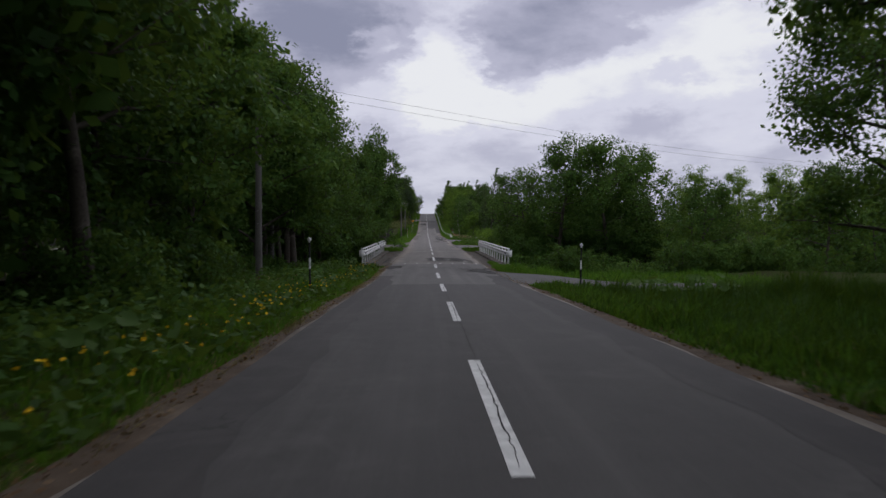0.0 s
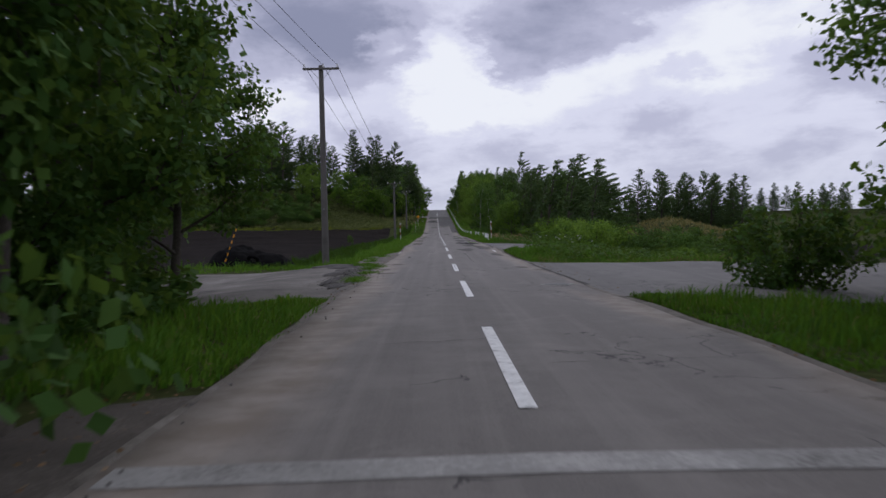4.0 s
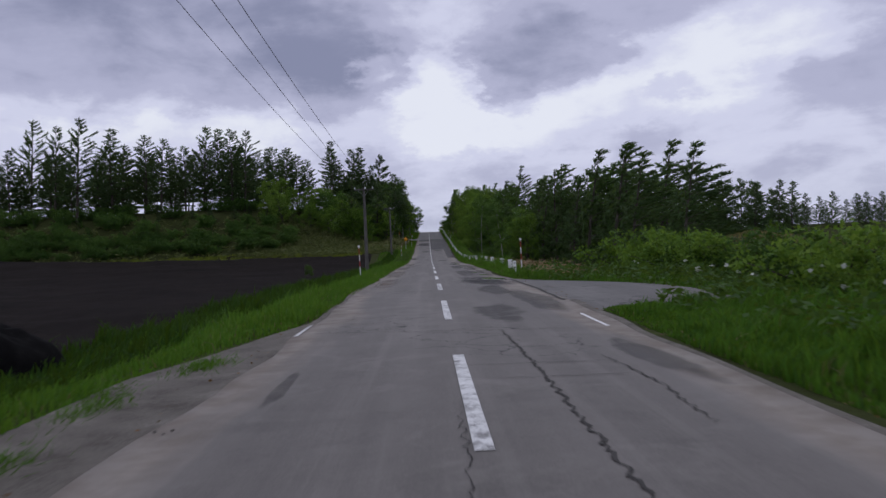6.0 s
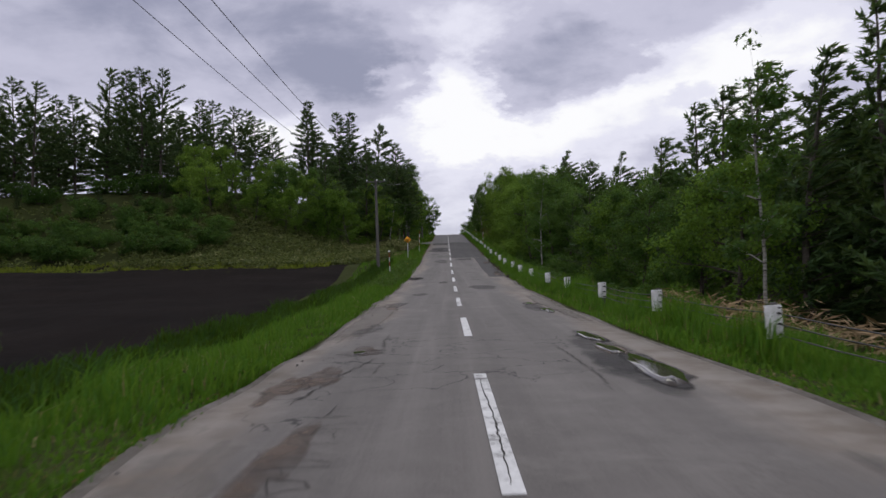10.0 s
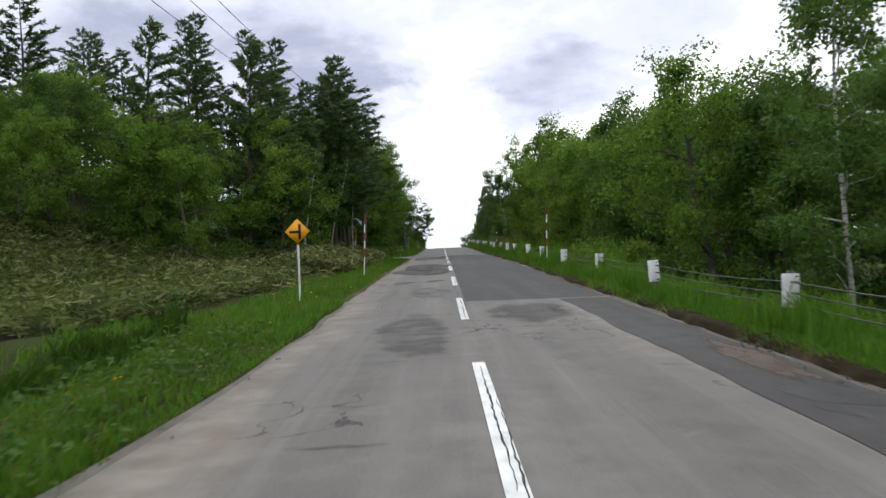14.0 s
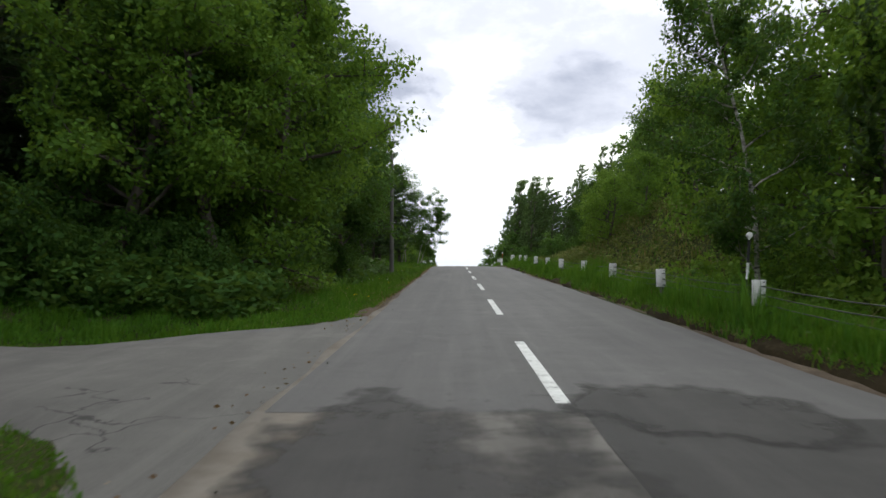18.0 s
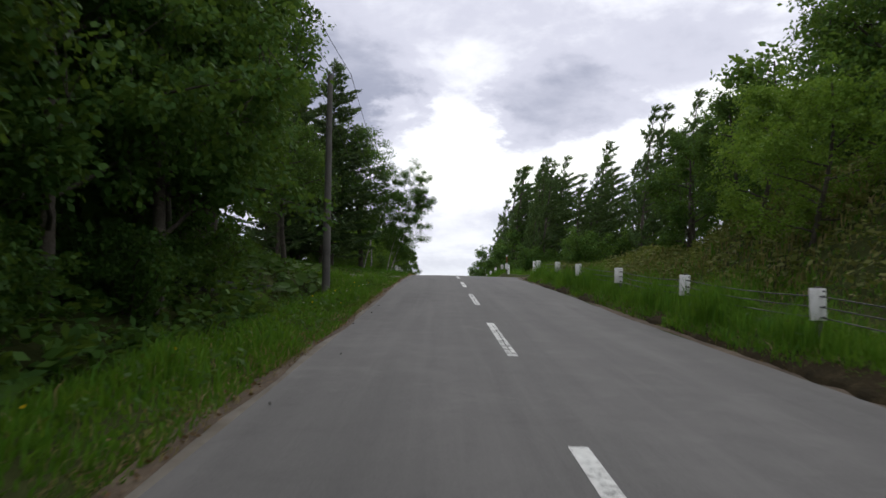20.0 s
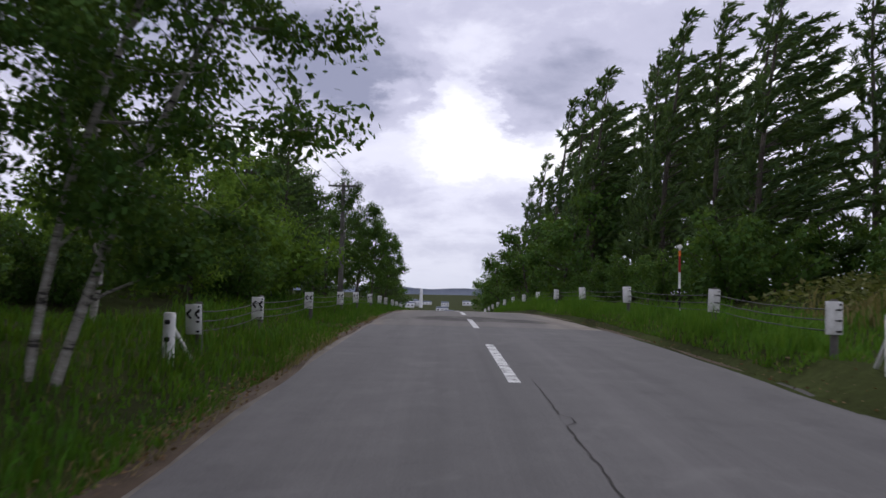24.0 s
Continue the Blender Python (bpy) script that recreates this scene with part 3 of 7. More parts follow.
# ---------------- road ----------------
RY = np.r_[np.arange(-60, 470, 1.0), np.arange(470, 1000, 6.0)]
_u = np.linspace(0, 1, 15)
_lx = LEFT_EDGE + 0.10 * ripple(RY * 0.9, RY * 0.37, 1.1) + 0.08 * ripple(RY, RY * 0.2, 4.0)
_rx = right_edge(RY) + 0.10 * ripple(RY * 0.8 + 9, RY * 0.31, 1.3) + 0.08 * ripple(RY + 5, RY * 0.2, 4.5)
RX = _lx[None] + (_rx - _lx)[None] * _u[:, None]


def road_top(x, y):
    return road_z(y) - 0.012 * np.abs(x) + 0.004 * ripple(x * 1.0, y, 1.3)


RYY = np.broadcast_to(RY, RX.shape)
_rz = road_top(RX, RYY)
_sk = lambda e, d: np.stack([RX[e] + d, RY, _rz[e] - 0.22], -1)
_top = np.stack([RX, RYY, _rz], -1)
_all = np.concatenate([_sk(0, -0.05)[None], _top, _sk(-1, 0.05)[None]])
_n, _k = _all.shape[:2]
_i, _j = np.meshgrid(np.arange(_n - 1), np.arange(_k - 1), indexing="ij")
_f = np.stack([_i * _k + _j, (_i + 1) * _k + _j, (_i + 1) * _k + _j + 1, _i * _k + _j + 1], -1).reshape(-1, 4)
ROAD = tagged(new("road", mesh_of("road", _all.reshape(-1, 3), _f, M_ROAD, False)), "straight two-lane country road of worn grey asphalt with ragged edges", "road", "", "structure")

M_OPEN_EDGE = mottled("sandy_grit_edge", (0.060, 0.052, 0.042), (0.125, 0.112, 0.094), (0.20, 0.184, 0.160), 1.4, 26.0, 0.95, 0.7, 0.03)
for side, edge_x in (("left", _lx), ("right", _rx)):
    sgn = -1 if side == "left" else 1
    for y0, y1, mat, label, scale in ((-60, 43, M_SHOULDER, "narrow strip of brown grit and litter along the asphalt", 1.25), (43, 236, M_OPEN_EDGE, "narrow strip of sandy grit along the asphalt", 0.4), (236, 999, M_SHOULDER, "narrow strip of brown soil and dead leaves along the asphalt", 0.9)):
        pick = (RY >= y0) & (RY <= y1)
        ry, e = RY[pick], edge_x[pick]
        w = (0.26 + 0.14 * ripple(ry * 0.7, ry * 0.21, 2.6)) * scale
        cols = np.stack([e - sgn * 0.25, e + sgn * 0.02, e + sgn * w * 0.5, e + sgn * w])
        YY = np.broadcast_to(ry, cols.shape)
        sunk = sum((ry > a) * (ry < b) for a, b in ((25.5, 38.5), (83, 95), (114, 126), (344.5, 356.5))) if sgn > 0 else (ry > 277.5) * (ry < 290)
        H = lambda X, Y: -0.25 * sunk[None] + np.where(np.abs(X) < np.abs(e)[None], road_z(Y) - 0.10, np.minimum(land(X, Y) + 0.035, road_z(Y) - 0.02))
        sheet("shoulder", cols, YY, 0.0, mat, label, "road shoulder", height=H)
_ly = np.arange(203.0, 342.5, 0.5)
_le = right_edge(_ly) + 0.05 + 0.10 * ripple(_ly * 0.8, _ly * 0.3, 0.9) + 0.07 * ripple(_ly + 7, _ly, 0.37)
_lc = np.stack([_le - 0.03, _le + 0.03, _le + 0.12, _le + 0.34])
_lh = np.array([-0.09, 0.05, 0.09, 0.0])[:, None] * (0.75 + 0.35 * ripple(_ly, _ly * 0.6, 1.7))[None]
M_LIP = mottled("dark_turf_edge", (0.012, 0.009, 0.005), (0.030, 0.023, 0.012), (0.070, 0.055, 0.030), 2.0, 20.0, 0.98, 0.8, 0.04, spec=0.05)
sheet("verge_edge", _lc, np.broadcast_to(_ly, _lc.shape), 0.0, M_LIP, "ragged dark edge of turf standing above the asphalt", "verge", height=lambda X, Y: np.where(X > (_le + 0.2)[None], land(X, Y) + 0.01, road_z(Y) + _lh))


def slab(name, outline, lift, mat, parent, label="", thick=0.02, z_of=road_top):
    """A thin flat piece with a given outline, lying on the road."""
    c = np.mean(outline, axis=0)
    pts = np.array(outline)
    n = len(pts)
    inner = c + (pts - c) * 0.5
    ring = np.concatenate([np.c_[pts, z_of(pts[:, 0], pts[:, 1]) + lift - thick], np.c_[pts, z_of(pts[:, 0], pts[:, 1]) + lift], np.c_[inner, z_of(inner[:, 0], inner[:, 1]) + lift], [[c[0], c[1], float(z_of(c[0], c[1])) + lift]]])
    f = [(i, (i + 1) % n, n + (i + 1) % n, n + i) for i in range(n)] + [(n + i, n + (i + 1) % n, 2 * n + (i + 1) % n, 2 * n + i) for i in range(n)]
    f += [(2 * n + i, 2 * n + i + 1, 2 * n + (i + 2) % n, 3 * n) for i in range(0, n, 2)]
    me = mesh_of(name, ring, f, mat)
    core = me.attributes.new("core", "FLOAT", "POINT")
    core.data.foreach_set("value", np.r_[np.zeros(2 * n), np.ones(n + 1)].astype(np.float32))
    return part(name, me, mat, parent, label)


def blot(cx, cy, rx, ry, n=20, rough=0.25, seed=0):
    r = random.Random(seed)
    ph = [r.uniform(0, 6.28) for _ in range(4)]
    out = []
    for i in range(n):
        a = 2 * math.pi * i / n
        k = 1 + rough * (0.5 * math.sin(2 * a + ph[0]) + 0.35 * math.sin(3 * a + ph[1]) + 0.3 * math.sin(5 * a + ph[2]))
        out.append((cx + rx * k * math.cos(a), cy + ry * k * math.sin(a)))
    return out


def lane_piece(x0, x1, y0, y1, seed=0, fray=0.16):
    """Outline of a squarish piece of lane with frayed ends."""
    r = random.Random(seed)
    out = []
    for i in range(44):
        a = 2 * math.pi * i / 44
        c, q = math.cos(a), math.sin(a)
        k = (c ** 6 + q ** 6) ** (-1 / 6) * (1 + r.uniform(-fray, fray) * 0.5)
        out.append(((x0 + x1) / 2 + (x1 - x0) / 2 * c * k, (y0 + y1) / 2 + (y1 - y0) / 2 * q * k))
    return out


def deck_z(x, y):
    """Height of the bridge deck, which falls off towards the kerbs."""
    return road_top(x, y) - 0.075 * S(np.abs(x), 2.75, 4.0)


def strip(name, xs, y0, y1, lift, mat, parent, label="", k=7):
    """A painted or laid strip between two lines along the road."""
    ys = np.linspace(y0, y1, k)
    X, Y = np.meshgrid(np.array(xs, float), ys, indexing="ij")
    Z = road_top(X, Y) + lift
    n = len(xs)
    i, j = np.meshgrid(np.arange(n - 1), np.arange(k - 1), indexing="ij")
    f = np.stack([i * k + j, (i + 1) * k + j, (i + 1) * k + j + 1, i * k + j + 1], -1).reshape(-1, 4)
    return part(name, mesh_of(name, np.stack([X, Y, Z], -1).reshape(-1, 3), f, mat), mat, parent, label)


for k in range(-2, 60):
    strip("centre_line_dash", (-0.074, -0.02, 0.02, 0.074), 10 * k, 10 * k + 5.0, 0.008, M_LINE, ROAD, "worn white centre line dash" if k == -2 else "")

M_OLD = asphalt_material("old_dark_asphalt", (0.088, 0.083, 0.079), (0.140, 0.132, 0.125), False)
strip("old_surface", np.linspace(LEFT_EDGE + 0.06, 2.94, 9), 25.2, 45.4, 0.003, M_OLD, ROAD, "older cracked asphalt before the bridge", 20)
# darker asphalt, toned down further to carry the shade of the trees
strip("old_dark_surface", np.linspace(LEFT_EDGE + 0.06, 2.94, 9), -58.0, 25.2, 0.003, asphalt_material("shade_toned_dark_asphalt", (0.052, 0.049, 0.047), (0.084, 0.079, 0.076), False, False, 0.7), ROAD, "darker asphalt with the trees' shade put into its tone", 84)

# laid patches, damp patches, seams and puddles on the asphalt
PATCHES = [  # middle x, middle y, half width, half length
    (2.2, 37.5, 0.8, 2.0), (-2.35, 42.2, 0.5, 1.8), (2.4, 49.0, 0.4, 3.0),
    (-2.25, 96.0, 0.3, 0.8), (-2.3, 89.9, 0.36, 0.5), (-2.5, 92.4, 0.25, 0.7), (2.33, 92.0, 0.35, 0.6), (2.9, 90.2, 0.4, 0.8), (1.15, 111.2, 0.55, 2.8), (2.3, 114.5, 0.5, 4.0), (-2.0, 103.2, 0.12, 1.4), (2.4, 104.5, 0.3, 2.4),
]
PATCHES += [
    (1.75, 125.8, 1.15, 4.0), (1.75, 125.0, 0.8, 2.6), (1.6, 119.5, 0.5, 3.2), (2.3, 139.5, 0.5, 3.0), (2.35, 147.5, 0.5, 4.6), (2.4, 157.0, 0.45, 4.0), (1.95, 167.0, 0.42, 3.8), (1.9, 165.2, 0.5, 1.9), (2.2, 178.8, 0.4, 2.6),
    (-1.75, 167.9, 0.48, 0.55), (-2.1, 172.6, 0.36, 1.7),
    (-2.1, 182.2, 0.4, 1.4), (-1.5, 188.6, 0.45, 1.2), (1.3, 193.5, 0.7, 2.6), (-0.6, 199.6, 0.35, 1.1), (-0.9, 228.5, 0.8, 3.4), (1.2, 231.0, 0.9, 2.4),
    (0.2, 375.5, 2.6, 2.4),
    (-0.75, 237.6, 0.8, 2.7), (-1.7, 242.6, 0.5, 1.1), (-0.7, 242.9, 0.4, 0.9),
]
for n, (cx, cy, rx, ry) in enumerate(PATCHES):
    slab("asphalt_patch", blot(cx, cy, rx * 1.25, ry * 1.25, 28, 0.22, n), 0.0045 + 0.0004 * (n % 5), M_PATCH, ROAD, "dark damp asphalt patch" if n == 0 else "")
M_RESURFACED = asphalt_material("resurfaced_asphalt", (0.038, 0.035, 0.034), (0.074, 0.068, 0.065), False)
strip("resurfaced_lane", (0.12, 0.9, 1.7, 2.6, 3.36), 234.0, 279.6, 0.0035, M_RESURFACED, ROAD, "darker resurfaced lane", 60)
M_SOFT = asphalt_material("thin_dark_asphalt", (0.040, 0.037, 0.036), (0.076, 0.070, 0.067), False, True, 0.7, 0.92)
for cx, cy, rx, ry in ((-1.2, 250.5, 1.75, 4.6), (-1.2, 256.0, 1.75, 5.2), (1.2, 279.8, 1.9, 1.8)):
    slab("dark_overlay", blot(cx, cy, rx, ry, 36, 0.16, int(cy)), 0.010, M_SOFT, ROAD, "thin dark overlay with frayed rim" if cy < 251 else "")
for n, (x0, x1, y0, y1) in enumerate(((-2.95, 0.9, 268.6, 282.4), (-1.3, 2.95, 46.9, 56.4), (-0.4, 2.8, 48.4, 55.6))):
    slab("dark_overlay", lane_piece(x0, x1, y0, y1, 20 + n), 0.0066 + 0.0004 * n, M_SOFT if n == 0 else M_PATCH, ROAD)
M_SAND = asphalt_material("sandy_worn_asphalt", (0.165, 0.147, 0.126), (0.245, 0.222, 0.194), False, True, 0.62, 0.62)
for n, (x0, x1, y0, y1) in enumerate(((-2.85, -1.55, 121.0, 136.0), (-2.85, -1.7, 134.0, 150.0), (-2.85, -1.75, 149.0, 164.0), (-2.85, -1.8, 168.0, 184.0), (2.35, 3.05, 130.5, 146.0), (2.4, 3.05, 145.0, 162.0), (2.45, 3.05, 170.0, 188.0))):
    slab("sandy_margin", lane_piece(x0, x1, y0, y1, 60 + n, 0.2), 0.0038 + 0.0002 * n, M_SAND, ROAD, "pale sandy margin of the worn asphalt" if n == 0 else "")
for n, (x0, x1, y0, y1) in enumerate(((0.7, 2.75, 123.0, 133.6), (1.0, 2.3, 131.0, 146.0), (1.1, 2.2, 146.0, 160.0))):
    slab("damp_lane", lane_piece(x0, x1, y0, y1, 80 + n, 0.2), 0.0058 + 0.0003 * n, M_PATCH, ROAD, "damp darker asphalt round the puddles" if n == 0 else "")
_sy = np.linspace(279.6, 371.0, 184)
_sx = LEFT_EDGE + 0.08 + (right_edge(_sy) - 0.05 - LEFT_EDGE - 0.08)[None] * np.linspace(0, 1, 10)[:, None]
_sp = np.stack([_sx, np.broadcast_to(_sy, _sx.shape), road_top(_sx, np.broadcast_to(_sy, _sx.shape)) + 0.0035], -1)
_i, _j = np.meshgrid(np.arange(9), np.arange(183), indexing="ij")
M_SMOOTH = asphalt_material("smooth_grey_asphalt", (0.100, 0.095, 0.093), (0.142, 0.135, 0.131), False, False, 0.75)
part("smooth_surface", mesh_of("smooth_surface", _sp.reshape(-1, 3), np.stack([_i * 184 + _j, (_i + 1) * 184 + _j, (_i + 1) * 184 + _j + 1, _i * 184 + _j + 1], -1).reshape(-1, 4), M_SMOOTH), M_SMOOTH, ROAD, "evenly laid grey asphalt up to the hilltop")
PUDDLES = ((2.34, 128.4, 0.40, 2.0), (2.32, 134.4, 0.19, 0.95), (2.2, 138.4, 0.17, 0.5), (2.15, 153.2, 0.17, 0.55), (2.13, 169.4, 0.13, 1.0), (2.07, 167.4, 0.12, 0.75), (2.16, 165.1, 0.20, 1.45), (2.2, 180.6, 0.12, 0.6), (2.36, 177.2, 0.17, 0.9), (-1.78, 167.9, 0.11, 0.22))
for n, (cx, cy, rx, ry) in enumerate(PUDDLES):
    slab("pothole", blot(cx, cy, rx * 1.9, ry * 1.35, 28, 0.3, 40 + n), 0.0075, M_WET if ry > 0.9 else M_CRUMB, ROAD, "broken pothole edge" if n == 0 else "")
    slab("puddle", blot(cx, cy, rx, ry, 28, 0.3, 60 + n), 0.0125, M_WATER, ROAD, "shallow puddle reflecting the sky" if n == 0 else "", 0.004)
strip("expansion_joint", np.linspace(LEFT_EDGE + 0.1, 2.95, 12), 45.36, 46.08, 0.006, asphalt_material("joint_filler", (0.15, 0.143, 0.132), (0.215, 0.205, 0.19), False), ROAD, "paler transverse joint at the start of the bridge", 4)
strip("expansion_joint", np.linspace(LEFT_EDGE + 0.1, 2.95, 12), 68.4, 68.8, 0.006, M_CONCRETE, ROAD, "paler transverse joint at the end of the bridge", 3)
for k in range(7):  # flat white studs along the joint
    slab("stud", blot(-1.9 + 0.757 * k, 46.16 - 0.03 * abs(k - 3), 0.075, 0.075, 12, 0.12, 500 + k), 0.016, M_WHITE, ROAD, "flat white stud" if k == 0 else "")
M_OLD_LINE = mottled("almost_worn_off_paint", (0.13, 0.122, 0.112), (0.18, 0.17, 0.158), (0.34, 0.33, 0.31), 3.0, 14.0, 0.8, 0.2, 0.004)
for x, y0, y1 in ((2.66, 47.2, 57.0), (2.66, 107.9, 110.3), (-2.74, 108.5, 110.4)):
    strip("edge_line", (x - 0.035, x, x + 0.035), y0, y1, 0.0078, M_OLD_LINE if y1 - y0 > 3 else M_LINE, ROAD, "last traces of a white edge line" if x == 2.66 else "", 14)


def crack(y0, x0, length, along, seed):
    """A jagged open crack, a centimetre or two wide."""
    r = random.Random(seed)
    n = max(8, int(length / 0.13))
    slow, side = 0.0, []
    for i in range(n):
        slow += r.uniform(-0.035, 0.035) * (0.14 if abs(x0) < 0.3 and along else 1.0)
        side.append(slow + r.uniform(-0.03, 0.03) * (0.35 if abs(x0) < 0.3 and along else 1.0) + (0.10 if 0.55 < i / n < 0.62 and seed % 3 == 0 else 0))
    left, right = [], []
    for i in range(n):
        w = 0.0025 + 0.0075 * math.sin(math.pi * (i + 0.5) / n) * r.uniform(0.3, 1.4)
        t = length * i / n
        if along:
            left.append((x0 + side[i] - w, y0 + t)), right.append((x0 + side[i] + w, y0 + t))
        else:
            left.append((x0 + t, y0 + side[i] - w)), right.append((x0 + t, y0 + side[i] + w))
    v = np.array(left + right)
    P3 = np.c_[v, road_top(v[:, 0], v[:, 1]) + 0.0095]
    f = [(i, i + 1, n + i + 1, n + i) for i in range(n - 1)]
    part("crack", mesh_of("crack", P3, f, M_CRACK), M_CRACK, ROAD)


def crack_path(points, wide, seed):
    """A jagged open crack through a few turning points."""
    r = random.Random(seed)
    line = []
    for (xa, ya), (xb, yb) in zip(points[:-1], points[1:]):
        k = max(2, int(math.hypot(xb - xa, yb - ya) / 0.09))
        line += [(xa + (xb - xa) * i / k + r.uniform(-0.035, 0.035), ya + (yb - ya) * i / k + r.uniform(-0.035, 0.035)) for i in range(k)]
    line = np.array(line + [points[-1]])
    d = np.gradient(line, axis=0)
    d /= np.linalg.norm(d, axis=1, keepdims=True) + 1e-9
    n = len(line)
    w = np.array([wide * r.uniform(0.35, 1.3) * min(0.66, 0.25 + 3 * min(i, n - 1 - i) / n) for i in range(n)])[:, None]
    side = np.c_[-d[:, 1], d[:, 0]] * w
    v = np.concatenate([line - side, line + side])
    P3 = np.c_[v, road_top(v[:, 0], v[:, 1]) + 0.0102]
    part("crack", mesh_of("crack", P3, [(i, i + 1, n + i + 1, n + i) for i in range(n - 1)], M_CRACK), M_CRACK, ROAD)


def crack_net(cx, cy, rx, ry, cell, seed, wide=1.0):
    """A net of fine cracks where the asphalt has broken into blocks."""
    rg = np.random.default_rng(seed)
    nx, ny = max(2, int(2 * rx / (cell * 1.25))), max(2, int(2 * ry / (cell * 0.95)))
    gx, gy = np.meshgrid(np.linspace(-1, 1, nx + 1), np.linspace(-1, 1, ny + 1), indexing="ij")
    px = cx + rx * gx + rg.normal(0, cell * 0.24, gx.shape)
    py = cy + ry * gy + rg.normal(0, cell * 0.36, gy.shape)
    g = Geo()
    for i in range(nx + 1):
        for j in range(ny + 1):
            if math.hypot(gx[i, j], gy[i, j]) > rg.uniform(0.75, 1.2):
                continue
            for di, dj in ((1, 0), (0, 1)):
                if i + di > nx or j + dj > ny or rg.random() < 0.10:
                    continue
                a, b = np.array([px[i, j], py[i, j]]), np.array([px[i + di, j + dj], py[i + di, j + dj]])
                m = (a + b) / 2 + rg.normal(0, cell * 0.10, 2)
                nrm = np.array([-(b - a)[1], (b - a)[0]])
                nrm = nrm / (np.linalg.norm(nrm) + 1e-9) * rg.uniform(0.003, 0.007) * wide
                pts = np.array([a - nrm * 0.6, a + nrm * 0.6, m + nrm, m - nrm, b + nrm * 0.6, b - nrm * 0.6])
                g.add(np.c_[pts, road_top(pts[:, 0], pts[:, 1]) + 0.0092], [(0, 1, 2, 3), (3, 2, 4, 5)])
    tagged(part("crack_net", g, M_CRACK, ROAD, "net of fine cracks in broken asphalt"), kind="stuff")


for n, (cx, cy, rx, ry, cell) in enumerate(((2.2, 36.6, 1.0, 1.2, 0.24), (2.0, 39.2, 1.1, 1.7, 0.22), (0.2, 40.3, 1.0, 0.9, 0.36), (1.6, 36.6, 0.9, 1.2, 0.3), (-1.7, 208.6, 0.45, 2.2, 0.34), (-1.55, 161.0, 0.28, 2.2, 0.22),
                                           (-1.9, 131.0, 0.5, 2.4, 0.4), (-1.8, 233.0, 0.6, 2.2, 0.35), (2.6, 223.0, 0.5, 1.6, 0.4), (-1.8, 250.5, 0.5, 1.6, 0.28), (-1.7, 264.6, 0.6, 1.0, 0.30), (-2.0, 270.0, 0.5, 1.6, 0.3), (-2.0, 236.0, 0.5, 1.6, 0.3))):
    crack_net(cx, cy, rx, ry, cell, 300 + n, 2.1 if cy < 42 else 1.0)
for n, (cx, cy, rx, ry) in enumerate(((-1.95, 165.4, 0.34, 1.8), (-1.75, 168.2, 0.38, 1.2), (-1.62, 161.2, 0.26, 2.0), (-2.35, 206.2, 0.34, 1.4), (-2.1, 180.4, 0.3, 0.7), (3.05, 224.5, 0.28, 2.6), (3.1, 210.5, 0.25, 4.0), (-2.4, 146.0, 0.22, 2.4), (-2.2, 127.6, 0.36, 2.0), (-2.15, 131.5, 0.22, 1.2), (-2.0, 146.4, 0.10, 0.5), (-2.3, 164.6, 0.3, 1.6), (2.95, 208.2, 0.3, 3.4))):
    slab("crumbled_asphalt", blot(cx, cy, rx, ry, 28, 0.4, 80 + n), 0.0085, M_CRUMB, ROAD, "crumbled brown patch of broken asphalt" if n == 0 else "")
for n, (cx, cy, rx, ry) in enumerate(((-3.5, 88.3, 0.42, 2.6), (-3.9, 92.6, 0.6, 2.4), (-4.7, 96.2, 0.8, 2.0), (-3.3, 85.2, 0.3, 1.2))):
    slab("dirt_patch", blot(cx, cy, rx, ry, 28, 0.45, 110 + n), 0.014, M_COARSE, ROAD, "dark gritty dirt beside the farm track" if n == 0 else "", 0.05, lambda x, y: road_z(y) - 0.05)
for n, (cx, cy, rx, ry) in enumerate(((-2.45, 41.0, 0.52, 2.1), (-3.2, 48.4, 0.36, 0.8), (-3.3, 51.4, 0.30, 2.6), (-3.35, 54.8, 0.24, 1.4), (-3.0, 44.2, 0.34, 0.9), (-2.32, 55.9, 0.24, 0.4))):
    slab("damp_patch", blot(cx, cy, rx, ry, 28, 0.4, 91 + 7 * n), 0.0105, M_WET, ROAD, "dark damp patch by the bridge" if n == 0 else "", z_of=deck_z)
slab("dark_patch", blot(2.3, 37.4, 0.62, 1.7, 28, 0.4, 92), 0.0052, M_WET, ROAD, "darker broken patch")
for n, (cx, cy, rx, ry, lift) in enumerate(((2.75, 35.6, 0.5, 1.1, 0.0056), (1.7, 39.4, 0.55, 0.7, 0.0060), (2.9, 39.6, 0.35, 1.2, 0.0064))):
    slab("dark_patch", blot(cx, cy, rx, ry, 28, 0.45, 140 + n), lift, M_WET, ROAD)
slab("loose_gravel", blot(-2.35, 205.8, 0.42, 1.5, 28, 0.35, 97), 0.006, M_COARSE, ROAD, "coarse dark gravel where the edge has broken away", 0.01)
slab("loose_gravel", blot(3.5, 207.0, 0.3, 3.2, 28, 0.35, 98), 0.006, M_COARSE, ROAD, "coarse dark gravel where the edge has broken away", 0.01)
